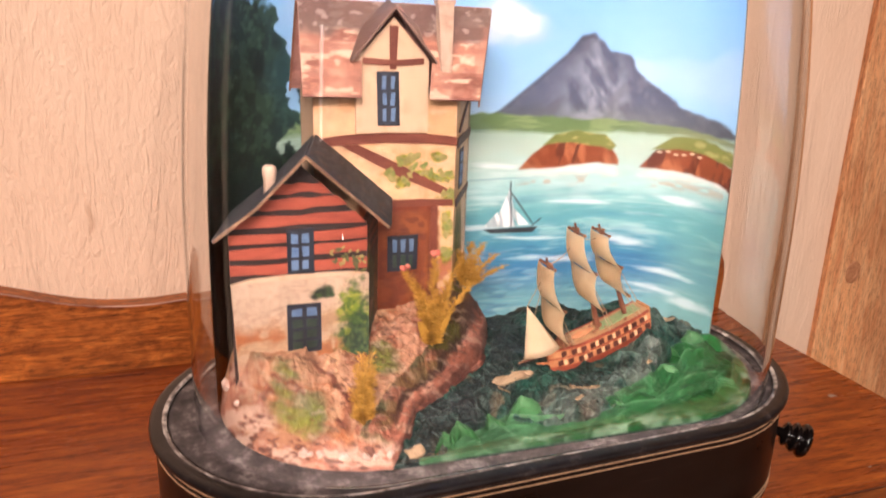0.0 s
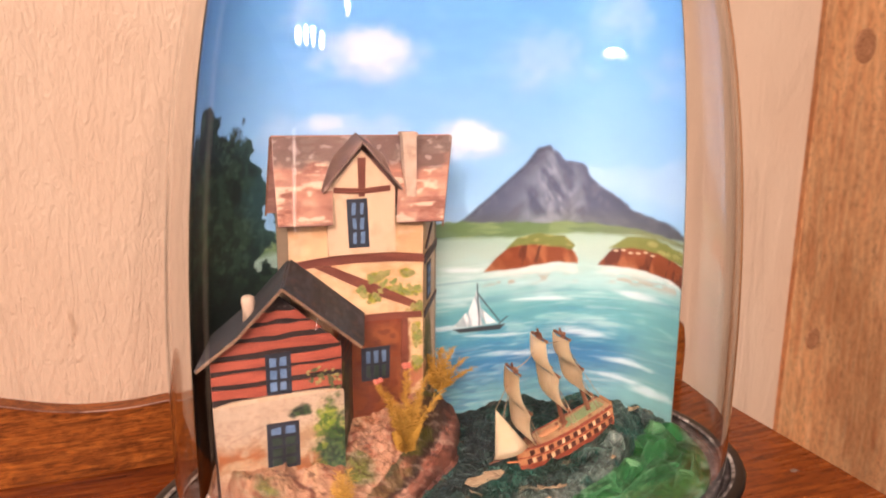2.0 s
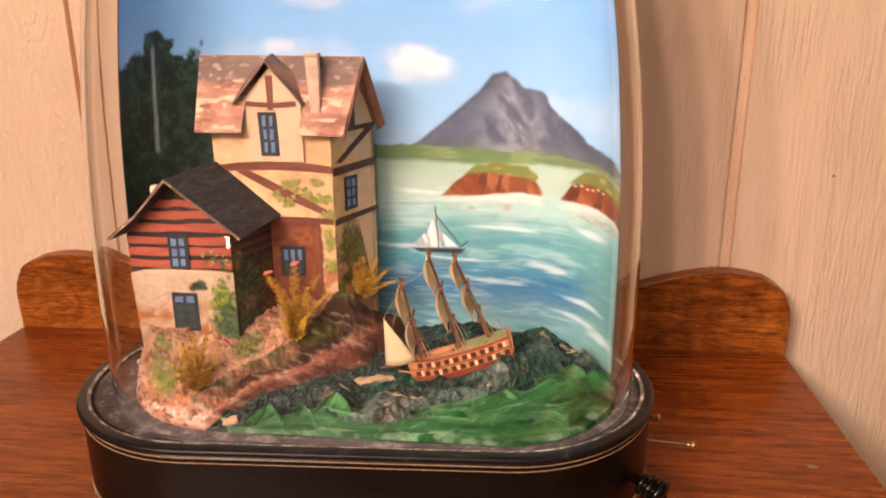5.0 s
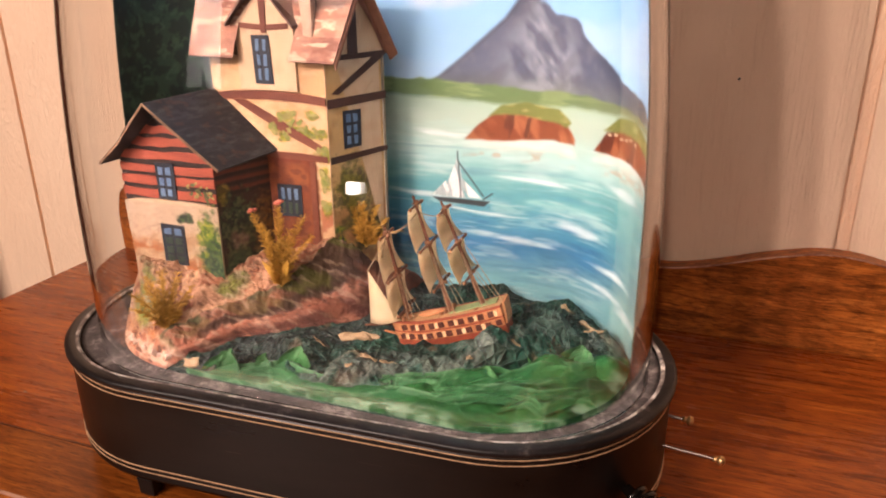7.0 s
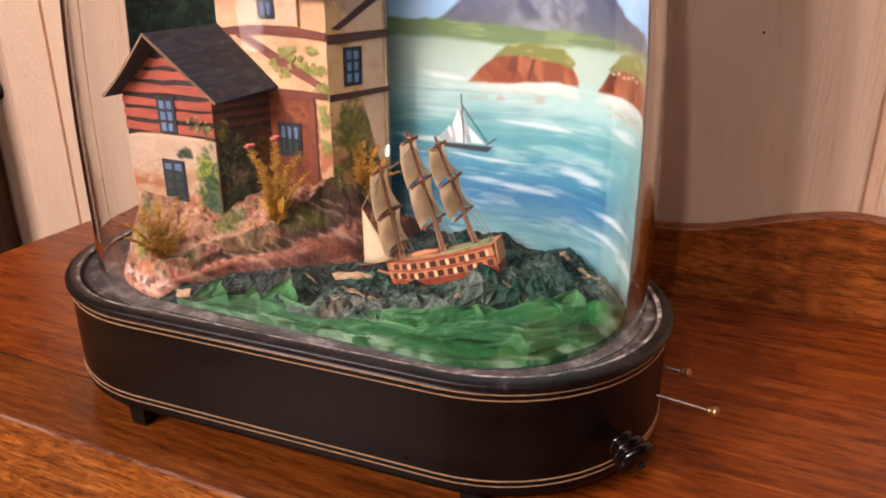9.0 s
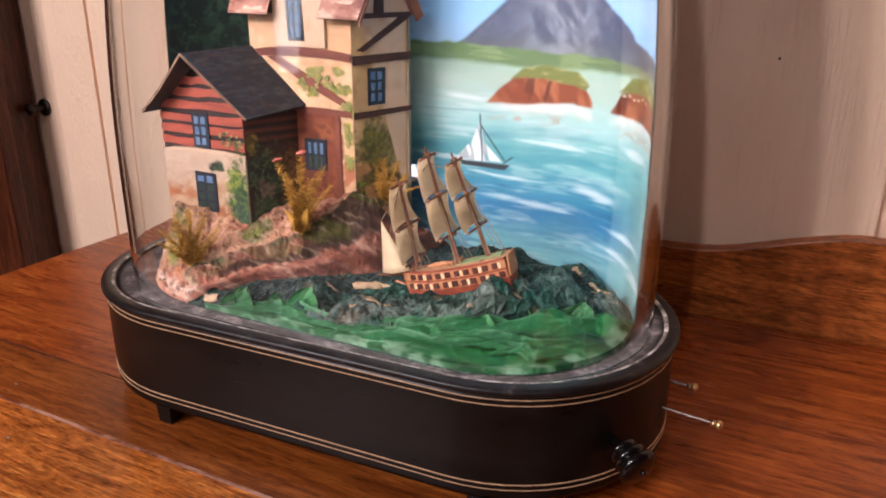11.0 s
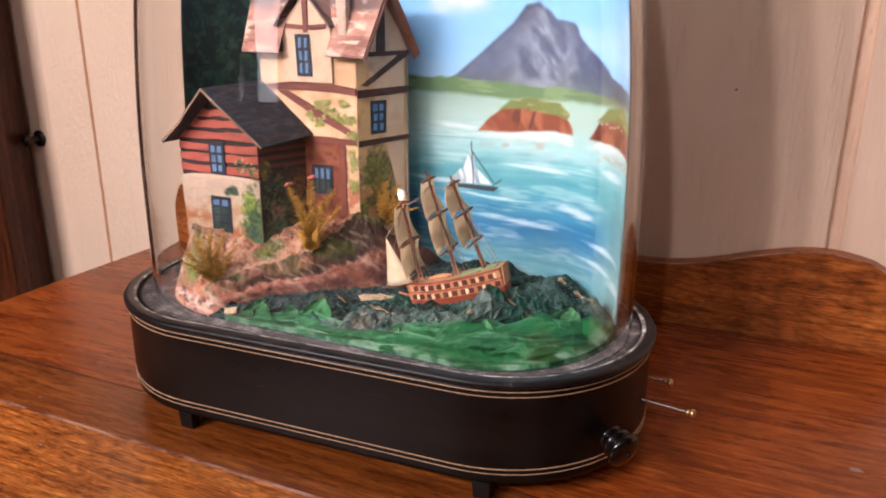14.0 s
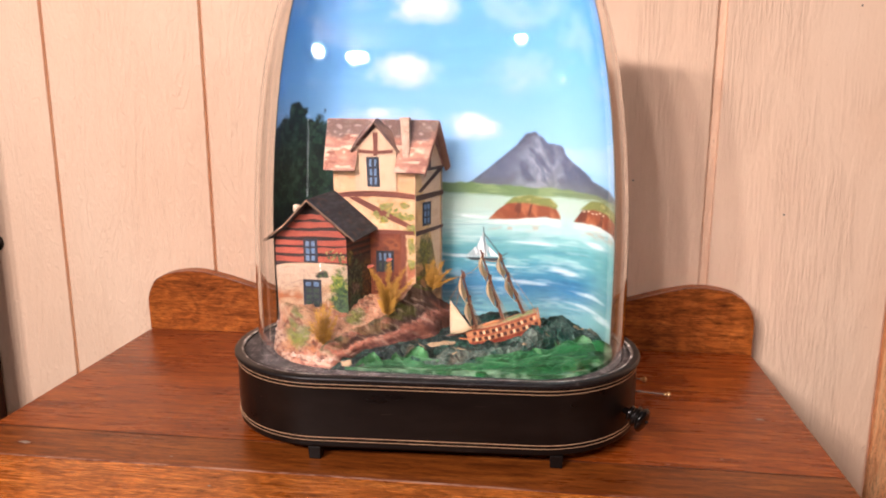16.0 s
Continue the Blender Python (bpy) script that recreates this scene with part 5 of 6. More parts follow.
M_ROOF = mat_daub("pink_brown_roof_paint", (128, 82, 76), (206, 150, 136), (178, 112, 96), scale=42, stretch=(0.35, 1, 1), strength=0.5)
M_ROOF_TOP = mat_daub("grey_brown_roof_paint", (118, 88, 78), (156, 122, 106), scale=50, stretch=(0.4, 1, 1))
M_EAVE = mat_daub("tan_roof_edge", (146, 94, 72), (182, 126, 100), scale=70)
M_VERGE = mat_daub("brown_verge_paint", (112, 82, 60), (164, 124, 94), scale=120)
M_SLATE = mat_daub("slate_grey_roof_paint", (42, 44, 48), (76, 76, 80), (98, 80, 72), scale=34, stretch=(0.5, 1, 1), strength=0.6)
M_BOARD = mat_daub("red_board_paint", (150, 54, 38), (206, 98, 70), (180, 76, 54), scale=70, stretch=(0.25, 1, 1.5), tone=0.47)
M_GAP = mat_daub("black_line_paint", (38, 24, 22), (62, 40, 34), scale=80)
M_STONE = mat_daub("cream_stone_paint", (206, 152, 108), (230, 198, 166), (216, 172, 134), scale=38, strength=0.6)
M_FRAME = mat_daub("blue_black_frame_paint", (28, 32, 44), (48, 54, 70), scale=90)
M_PANE = mat_daub("blue_pane_paint", (78, 110, 152), (124, 154, 190), scale=70, rough=0.45)
M_PANE_DARK = mat_daub("dark_green_pane_paint", (34, 52, 42), (62, 84, 66), scale=70, rough=0.45)
M_IVY = mat_daub("ivy_green_paint", (106, 122, 58), (158, 164, 84), (130, 144, 68), scale=160)
M_MOSS = mat_daub("moss_green_paint", (74, 84, 48), (112, 118, 66), scale=160)
M_OLIVE = mat_daub("olive_leaf_paint", (146, 138, 74), (188, 178, 108), scale=160)
M_SKIN = mat_painted("brushed_house_paint", 0.6, 110, (1, 1, 1), 0.7, 0.32, 0.0009)
M_CHIM = mat_daub("pinkish_chimney_paint", (196, 156, 132), (228, 200, 176), scale=120)


def face_frame(origin, along, up=(0, 0, 1)):
    """Local frame of a wall: returns a function (u, v, d) -> place, and the outward normal."""
    o, a, w = Vector(origin), Vector(along).normalized(), Vector(up)
    n = a.cross(w).normalized()
    return (lambda u, v, d=0.0: o + a * u + w * v + n * d), n


def wobble(points, amount, rnd):
    return [(u + rnd.uniform(-amount, amount), v + rnd.uniform(-amount, amount)) for u, v in points]


def flat_piece(name, frame_of, uv, proud, thick, mat, parent, label=""):
    """A thin piece laid on a wall: its outline in the wall's own u and v."""
    place, n = frame_of
    return part(name, prism(bmesh.new(), [place(u, v, proud) for u, v in uv], n, thick), mat, parent, label)


def painted_window(frame_of, u0, v0, u1, v1, parent, cols=2, rows=3, dark=False, rnd=None, lean=0.0):
    rnd = rnd or random.Random(3)
    bar = 0.03
    outer = wobble([(u0, v0), (u1, v0), (u1 + lean, v1), (u0 + lean, v1)], 0.006, rnd)
    w = flat_piece("window", frame_of, outer, 0.002, 0.006, M_FRAME, parent, "dark-framed painted window")
    cw, rh = (u1 - u0 - bar * 1.2) / cols, (v1 - v0 - bar * 1.2) / rows
    for i in range(cols):
        for j in range(rows):
            a, b = u0 + bar * 0.6 + i * cw + bar * 0.45, v0 + bar * 0.6 + j * rh + bar * 0.4
            k = lean * (b - v0) / (v1 - v0)
            p = wobble([(a + k, b), (a + k + cw - bar * 0.9, b), (a + k + cw - bar * 0.9, b + rh - bar * 0.8), (a + k, b + rh - bar * 0.8)], 0.005, rnd)
            flat_piece("pane", frame_of, p, 0.008, 0.004, M_PANE if not dark or j == rows - 1 else M_PANE_DARK, w)


def dabs(name, frame_of, spots, mat, parent, rnd, size=0.035, proud=0.009):
    """Brush dabs of leaves on a wall, as one mesh."""
    place, n = frame_of
    bm = bmesh.new()
    for cu, cv, ru, rv, count in spots:
        for _ in range(count):
            a, q = rnd.uniform(0, 6.28), math.sqrt(rnd.random())
            u, v = cu + ru * q * math.cos(a), cv + rv * q * math.sin(a)
            s, t = size * rnd.uniform(0.5, 1.2), rnd.uniform(0, 3.14)
            ring = []
            for k in range(7):
                b = 6.2832 * k / 7
                du, dv = s * math.cos(b), 0.55 * s * math.sin(b)
                ring.append(place(u + du * math.cos(t) - dv * math.sin(t), v + du * math.sin(t) + dv * math.cos(t), proud + rnd.uniform(0, 0.006)))
            prism(bm, ring, n, 0.002)
    return part(name, bm, mat, parent, kind="stuff")


def foliage(c, u, v, cu, cv, ru, rv, tones, seed=0.0, strength=1.0):
    """Painted leaves: a ragged clump with darker and lighter dabs."""
    n1, n2, n3 = fbm(u * 18 + seed, v * 18, 3), fbm(u * 30 + seed * 3, v * 30 + 7, 3), fbm(u * 44 + seed, v * 40 + 3, 2)
    m = (1 - step(np.hypot((u - cu) / ru, (v - cv) / rv) + (n1 - 0.5) * 1.25, 0.5, 1.05)) * strength
    k = tones[0] * np.ones(u.shape + (3,))
    lay(k, step(n2, 0.42, 0.56), tones[1])
    lay(k, step(n3, 0.54, 0.66) * 0.9, tones[2])
    lay(c, m, k)


OLIVES = (rgb(142, 136, 56), rgb(166, 168, 76), rgb(194, 186, 98))
GREENS = (rgb(44, 82, 48), rgb(84, 124, 52), rgb(160, 172, 70))


def tower_house():
    rnd = random.Random(11)
    fl, fr = Vector((-1.40, 1.29, 1.0)), Vector((-0.385, 1.29, 1.0))
    br, bl = Vector((-0.12, 1.76, 1.0)), Vector((-1.42, 1.76, 1.0))
    h = thing("tower_house", (-0.8, 1.5, 1.0), "tall half-timbered model house with a pink-brown roof", "model house")
    up = Vector((0, 0, 1))
    eave, ridge = 3.05, 3.645
    # walls: front with the dormer's gable in it, sides with gables, back
    front = [fl, fr, fr + up * 2.07, Vector((-0.62, 1.29, 3.07)), Vector((-0.62, 1.29, 3.30)), Vector((-0.86, 1.29, 3.57)), Vector((-1.09, 1.29, 3.30)), Vector((-1.09, 1.29, 3.07)), fl + up * 2.07]
    part("front_wall", prism(bmesh.new(), front, (0, 1, 0), 0.03), M_CREAM, h, "cream painted front wall")
    n_r = (br - fr).cross(up).normalized()
    side = [fr, br, br + up * 2.08, (fr + br) / 2 + Vector((0.02, 0, 2.61)), fr + up * 2.07]
    part("side_wall", prism(bmesh.new(), side, -n_r, 0.03), M_CREAM, h, "cream painted side wall")
    lside = [bl, fl, fl + up * 2.07, (fl + bl) / 2 + Vector((0, 0, 2.61)), bl + up * 2.08]
    part("side_wall", prism(bmesh.new(), lside, (1, 0, 0), 0.03), M_CREAM, h)
    part("back_wall", prism(bmesh.new(), [bl, br, br + up * 2.08, bl + up * 2.08], (0, -1, 0), 0.03), M_CARD, h)
    # roof: two slopes, the front one cut for the dormer
    R0, R1 = Vector((-1.475, 1.40, ridge + 0.02)), Vector((-0.115, 1.44, ridge))
    E0, E1 = Vector((-1.485, 1.165, 3.065)), Vector((-0.26, 1.215, 3.03))
    B0, B1 = Vector((-1.49, 1.72, 3.07)), Vector((-0.03, 1.81, 3.06))
    roof = part("roof", prism(bmesh.new(), [R0, R1, B1, B0], (0, 0.7, 0.7), 0.018), M_ROOF, h, "back slope of the pink-brown roof")
    n_f = (E1 - E0).cross(R0 - E0).normalized()
    at = lambda a, b: E0 + (E1 - E0) * a + (R0 - E0) * b + ((R1 - R0) - (E1 - E0)) * a * b
    for a0, a1, b0, b1 in ((0.0, 0.305, 0.0, 0.42), (0.71, 1.0, 0.0, 0.40), (0.0, 1.0, 0.42, 1.0)):
        if b0 > 0.3:
            outline = [at(0, 0.42), at(0.31, 0.42), at(0.5, 0.97), at(0.705, 0.40), at(1, 0.40), at(1, 1), at(0, 1)]
        else:
            outline = [at(a0, b0), at(a1, b0), at(a1, b1), at(a0, b1)]
        part("roof_slope", prism(bmesh.new(), outline, n_f, 0.018), M_ROOF, roof, "pink-brown painted front slope")
    bed = [p - n_f * 0.035 for p in (at(0.02, 0.46), at(0.98, 0.46), at(0.98, 0.97), at(0.02, 0.97))]
    part("roof_bed", prism(bmesh.new(), bed, n_f, 0.02), M_ROOF, roof)
    lift = np.array(n_f) * 0.0215

    def slope_paint(u, v):
        c = rgb(190, 130, 108) * np.ones(u.shape + (3,))
        tiles = fbm(u * 13, v * 15, 4)
        band = np.floor(v * 7) + 0.0
        rows = vnoise(u * 9 + band * 7.3, band * 3.1)
        strokes = fbm(u * 8 + 2, v * 12, 4)
        lay(c, step(rows, 0.4, 0.7) * step(tiles, 0.32, 0.6) * 0.8, rgb(226, 176, 150))
        lay(c, step(strokes, 0.45, 0.68) * 0.6, rgb(208, 140, 112))
        lay(c, step(1 - rows, 0.5, 0.75) * step(1 - tiles, 0.36, 0.64) * 0.75, rgb(152, 82, 64))
        lay(c, step(fbm(u * 10 + 9, v * 15, 4), 0.54, 0.66) * 0.85, rgb(240, 208, 180))
        top = step(v + (fbm(u * 9, v * 6 + 4, 3) - 0.5) * 0.35, 0.58, 0.74)
        lay(c, top * 0.85, rgb(118, 90, 82))
        lay(c, top * step(fbm(u * 24, v * 16 + 9, 3), 0.6, 0.7) * 0.7, rgb(196, 170, 160))
        lay(c, (1 - step(v, 0.0, 0.03)) * 0.5, rgb(120, 64, 52))
        return aged(vivid(c, 1.05))

    def off_dormer(u, v):
        return ~((np.abs(u - 0.507) < 0.19 * (1 - np.maximum(v - 0.41, 0) / 0.56)) & (v < 0.97)) | (v > 0.97)

    painted_patch("painted_tiles", bilinear(E0, E1, R1, R0, lift), 210, 110, slope_paint, M_SKIN, roof, off_dormer, "mottled pink and grey-brown tile paint")
    part("verge", prism(bmesh.new(), [R1, E1, E1 + Vector((0, 0, -0.04)), R1 + Vector((0, 0, -0.045))], (1, 0, 0), 0.012), M_EAVE, roof, "tan verge edge")
    part("verge", prism(bmesh.new(), [R1, B1, B1 + Vector((-0.06, 0, -0.05)), R1 + Vector((-0.05, 0, -0.06))], (1, 0, 0), 0.014), M_EAVE, roof)
    part("verge", prism(bmesh.new(), [R0, B0, B0 + Vector((0, 0, -0.02)), R0 + Vector((0, 0, -0.02))], (-1, 0, 0), 0.012), M_EAVE, roof)
    # dormer
    d = part("dormer", prism(bmesh.new(), [(-1.115, 1.288, 2.815), (-0.612, 1.288, 2.815), (-0.612, 1.288, 3.30), (-0.86, 1.288, 3.575), (-1.115, 1.288, 3.30)], (0, -1, 0), 0.03), M_CREAM, h, "gabled dormer")
    apex_f, apex_b = Vector((-0.865, 1.185, 3.625)), Vector((-0.865, 1.40, 3.67))
    for x, xb, z in ((-1.155, -1.06, 3.29), (-0.575, -0.66, 3.28)):
        foot_f, foot_b = Vector((x, 1.185, z)), Vector((x, 1.30, z))
        part("dormer_roof", prism(bmesh.new(), [apex_f, foot_f, foot_b, Vector((xb, 1.36, 3.5)), apex_b], (0, 0, 1), 0.02), M_ROOF_TOP, d, "steep dormer slope")
    fr_d = face_frame((-0.86, 1.257, 0), (1, 0, 0))
    flat_piece("post", fr_d, [(-0.025, 3.24), (0.02, 3.24), (0.03, 3.52), (-0.03, 3.52)], 0.0, 0.008, M_TIMBER, d)
    flat_piece("tie_beam", fr_d, [(-0.21, 3.275), (0.0, 3.262), (0.21, 3.275), (0.21, 3.315), (0.0, 3.30), (-0.21, 3.315)], 0.0, 0.01, M_TIMBER, d)
    painted_window(fr_d, -0.105, 2.865, 0.045, 3.225, d, rnd=rnd, lean=-0.008)
    # timbers on the front
    ff = face_frame((0, 1.29, 0), (1, 0, 0))
    flat_piece("beam", ff, [(-1.395, 2.72), (-1.2, 2.735), (-0.9, 2.745), (-0.6, 2.735), (-0.385, 2.715), (-0.385, 2.775), (-0.6, 2.80), (-0.9, 2.812), (-1.2, 2.80), (-1.395, 2.775)], 0.008, 0.01, M_TIMBER, h, "curved timber beam")
    flat_piece("brace", ff, [(-1.22, 2.73), (-1.10, 2.735), (-0.78, 2.58), (-0.44, 2.40), (-0.46, 2.35), (-0.8, 2.50)], 0.007, 0.006, M_TIMBER, h)
    flat_piece("beam", ff, [(-0.98, 2.285), (-0.62, 2.28), (-0.40, 2.275), (-0.40, 2.32), (-0.64, 2.335), (-0.98, 2.335)], 0.007, 0.006, M_TIMBER, h)

    def front_paint(u, v):
        X, V = -1.398 + u * 1.011, 1.2 + v * 1.86
        c = rgb(236, 196, 158) * np.ones(u.shape + (3,))
        n1, n2 = fbm(X * 6, V * 5, 4), fbm(X * 16 + 3, V * 22, 4)
        lay(c, step(n1, 0.5, 0.64) * 0.5, rgb(224, 172, 128))
        lay(c, step(n2, 0.55, 0.68) * 0.4, rgb(244, 214, 182))
        rust = inside(X + (n2 - 0.5) * 0.04, V + (n1 - 0.5) * 0.05, [(-1.1, 1.2), (-0.5, 1.2), (-0.5, 2.31), (-1.1, 2.31)], 0.02)
        r = rgb(146, 78, 50) * np.ones(u.shape + (3,))
        lay(r, step(n1, 0.45, 0.6) * 0.8, rgb(170, 102, 66))
        lay(r, step(n2, 0.5, 0.64) * 0.6, rgb(116, 54, 38))
        lay(r, step(V, 2.2, 2.28) * 0.7, rgb(140, 62, 42))
        lay(c, rust, r)
        edge = step(X, -0.50, -0.48) * (1 - step(V, 2.0, 2.2))
        lay(c, edge * step(n1, 0.44, 0.56) * 0.75, rgb(206, 122, 96))
        for a, b, ru, rv in ((-0.74, 2.62, 0.075, 0.05), (-0.52, 2.63, 0.065, 0.045), (-0.85, 2.54, 0.08, 0.06), (-0.62, 2.49, 0.12, 0.055), (-0.45, 2.49, 0.09, 0.05), (-0.78, 2.47, 0.06, 0.07), (-0.44, 2.33, 0.075, 0.075), (-0.43, 2.11, 0.055, 0.13), (-0.43, 1.9, 0.05, 0.08)):
            foliage(c, X, V, a, b, ru, rv, OLIVES, a)
        return aged(vivid(c, 1.2))

    painted_patch("wall_paint", bilinear((-1.398, 1.2865, 1.2), (-0.387, 1.2865, 1.2), (-0.387, 1.2865, 3.06), (-1.398, 1.2865, 3.06)), 170, 300, front_paint, M_SKIN, h, None, "cream wall paint with vine leaves and rust wash")
    vine = [(-0.80, 2.60, 0.06, 0.04, 4), (-0.70, 2.62, 0.05, 0.03, 3), (-0.52, 2.64, 0.04, 0.02, 3), (-0.86, 2.52, 0.05, 0.03, 4), (-0.66, 2.54, 0.10, 0.05, 8), (-0.48, 2.50, 0.06, 0.05, 6), (-0.78, 2.46, 0.05, 0.05, 4), (-0.44, 2.36, 0.04, 0.06, 6), (-0.43, 2.12, 0.03, 0.12, 7), (-0.43, 1.92, 0.03, 0.07, 4)]
    dabs("vine_leaves", ff, vine, M_OLIVE, h, rnd, 0.038, 0.009)
    dabs("vine_leaves", ff, [(a, b, c, d, max(n // 2, 1)) for a, b, c, d, n in vine], M_IVY, h, rnd, 0.030, 0.012)
    flat_piece("post", ff, [(-0.575, 1.5), (-0.51, 1.5), (-0.515, 2.27), (-0.56, 2.27)], 0.007, 0.006, M_TIMBER, h)
    painted_window(face_frame((0, 1.286, 0), (1, 0, 0)), -0.875, 1.80, -0.66, 2.07, h, 3, 2, True, rnd)
    # timbers on the side
    L = (br - fr).length
    fs = face_frame(fr - up * 1.0, br - fr)
    flat_piece("beam", fs, [(0.0, 2.69), (L, 2.72), (L, 2.78), (0.0, 2.76)], 0.008, 0.01, M_TIMBER_DARK, h)
    flat_piece("brace", fs, [(0.04, 2.80), (0.1, 2.79), (L - 0.02, 3.04), (L - 0.07, 3.08)], 0.008, 0.008, M_TIMBER_DARK, h)
    flat_piece("post", fs, [(0.2, 3.07), (0.29, 3.07), (0.29, 3.5), (0.22, 3.5)], 0.008, 0.008, M_TIMBER_DARK, h)
    flat_piece("beam", fs, [(0.02, 3.04), (L, 3.05), (L, 3.09), (0.02, 3.08)], 0.009, 0.008, M_TIMBER_DARK, h)
    flat_piece("beam", fs, [(0.0, 2.26), (L, 2.30), (L, 2.34), (0.0, 2.315)], 0.008, 0.009, M_TIMBER_DARK, h)
    painted_window(face_frame(fr - up * 1.0 + n_r * 0.004, br - fr), 0.13, 2.37, 0.29, 2.66, h, rnd=rnd)

    def side_paint(u, v):
        U, V = u * L, 1.2 + v * 1.84
        c = rgb(226, 186, 138) * np.ones(u.shape + (3,))
        n1 = fbm(U * 7, V * 6, 4)
        lay(c, step(n1, 0.48, 0.62) * 0.6, rgb(204, 160, 112))
        lay(c, (1 - step(V, 1.7, 2.1)) * step(n1, 0.42, 0.56) * 0.6, rgb(188, 128, 98))
        foliage(c, U, V, 0.2, 2.0, 0.2, 0.30, (rgb(70, 72, 46), rgb(96, 98, 58), rgb(138, 134, 78)), 2.0, 0.8)
        foliage(c, U, V, 0.16, 2.05, 0.15, 0.2, (rgb(96, 96, 44), rgb(128, 122, 52), rgb(156, 142, 66)), 5.0, 0.85)
        foliage(c, U, V, 0.3, 1.66, 0.25, 0.2, (rgb(58, 60, 40), rgb(84, 88, 50), rgb(124, 122, 66)), 3.0, 0.85)
        foliage(c, U, V, 0.05, 1.62, 0.1, 0.12, GREENS, 4.0)
        return aged(vivid(c, 1.2))

    sp, _ = fs
    painted_patch("side_paint", bilinear(sp(0.002, 1.2, 0.0035), sp(L - 0.002, 1.2, 0.0035), sp(L - 0.002, 3.04, 0.0035), sp(0.002, 3.04, 0.0035)), 100, 280, side_paint, M_SKIN, h, None, "cream side wall paint with dark ivy")
    # chimney standing on the slope
    bm = box(bmesh.new(), (-0.555, 1.25, 3.17), (-0.445, 1.33, 3.67), 0.008)
    for v in bm.verts:
        if v.co.z < 3.3:
            v.co.x += (0.03 if v.co.x < -0.5 else 0.0)
    ch = part("chimney", bm, M_CHIM, h, "pale pink chimney stack")
    part("chimney_cap", box(bmesh.new(), (-0.565, 1.24, 3.665), (-0.438, 1.34, 3.695), 0.006), M_CHIM, ch)


tower_house()


def cottage():
    rnd = random.Random(23)
    up = Vector((0, 0, 1))
    fl, fr = Vector((-2.0, 0.80, 1.2)), Vector((-1.135, 0.835, 1.2))
    br, bl = Vector((-0.95, 1.30, 1.2)), Vector((-1.85, 1.30, 1.2))
    c = thing("cottage", (-1.5, 1.05, 1.2), "red boarded model cottage with a slate-grey roof", "model cottage")
    apex = Vector((-1.56, 0.815, 2.70))
    part("front_wall", prism(bmesh.new(), [fl, fr, fr + up * 1.1, apex, fl + up * 1.1], (0, 1, 0), 0.03), M_GAP, c, "dark front wall under the boards")
    n_s = (br - fr).cross(up).normalized()
    # brown right side, darkened further by shade kept in its colour
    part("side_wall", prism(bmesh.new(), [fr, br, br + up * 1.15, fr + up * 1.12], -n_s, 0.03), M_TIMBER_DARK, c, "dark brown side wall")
    part("side_wall", prism(bmesh.new(), [bl, fl, fl + up * 1.1, bl + up * 1.1], (1, 0, 0), 0.03), M_GAP, c, "dark brown left wall")
    ff = face_frame(fl - up * 1.2, fr - fl)
    W = (fr - fl).length
    ax = 0.44
    # boards of the gable, one by one, each with its own wavering edges
    z = 2.01
    while z < 2.68:
        t = rnd.uniform(0.058, 0.074)
        def span(v):
            if v <= 2.31:
                return 0.0, W
            k = (v - 2.31) / (2.70 - 2.31)
            return ax * k, W - (W - ax) * k
        a0, b0 = span(z)
        a1, b1 = span(z + t)
        if b1 - a1 > 0.06:
            mids = [(a0 + (b0 - a0) * k / 6, z + rnd.uniform(-0.010, 0.010)) for k in range(7)]
            tops = [(a1 + (b1 - a1) * k / 6, z + t + rnd.uniform(-0.010, 0.010)) for k in range(6, -1, -1)]
            flat_piece("board", ff, mids + tops, 0.0, 0.012, M_BOARD, c)
        z += t + rnd.uniform(0.028, 0.044)
    # stone lower storey, slightly proud and uneven
    place, n = ff
    bm = bmesh.new()
    outline = [(0.03, 1.12), (W + 0.001, 1.12), (W + 0.001, 1.97), (W - 0.08, 1.985), (0.6, 1.995), (0.35, 2.0), (0.12, 1.99), (0.0, 1.965)]
    prism(bm, [place(u, v, 0.0) for u, v in outline], n, 0.022)
    st = part("stone_wall", bm, M_STONE, c, "cream stone-painted lower storey")
    def stone_paint(u, v):
        c = rgb(226, 190, 156) * np.ones(u.shape + (3,))
        n1, n2, n3 = fbm(u * 4, v * 5, 4), fbm(u * 11 + 3, v * 12, 4), fbm(u * 30, v * 34, 3)
        lay(c, step(n1, 0.4, 0.58) * (1 - step(v + 0.35 * u, 0.55, 0.95)) * 0.95, rgb(206, 124, 72))
        lay(c, step(n2, 0.52, 0.64) * 0.6, rgb(238, 212, 184))
        lay(c, step(1 - n2, 0.56, 0.70) * 0.3, rgb(190, 128, 88))
        lay(c, step(v + (n1 - 0.5) * 0.5 + 0.1 * (1 - u), 0.72, 0.95) * 0.8, rgb(240, 212, 188))
        lay(c, (1 - step(np.abs(n2 - 0.5), 0.004, 0.02)) * step(n1, 0.46, 0.6) * 0.35, rgb(160, 104, 76))
        lay(c, step(n3, 0.62, 0.72) * 0.15, rgb(150, 98, 68))
        U, V = u * W, 1.12 + v * 0.85
        lay(c, (1 - step(V + (n1 - 0.5) * 0.2, 1.36, 1.5)) * 0.9, rgb(222, 176, 148))
        lay(c, (1 - step(V + (n1 - 0.5) * 0.2, 1.30, 1.45)) * step(n2, 0.48, 0.6) * 0.7, rgb(196, 136, 108))
        foliage(c, U, V, W - 0.07, 1.62, 0.16, 0.34, GREENS, 1.0)
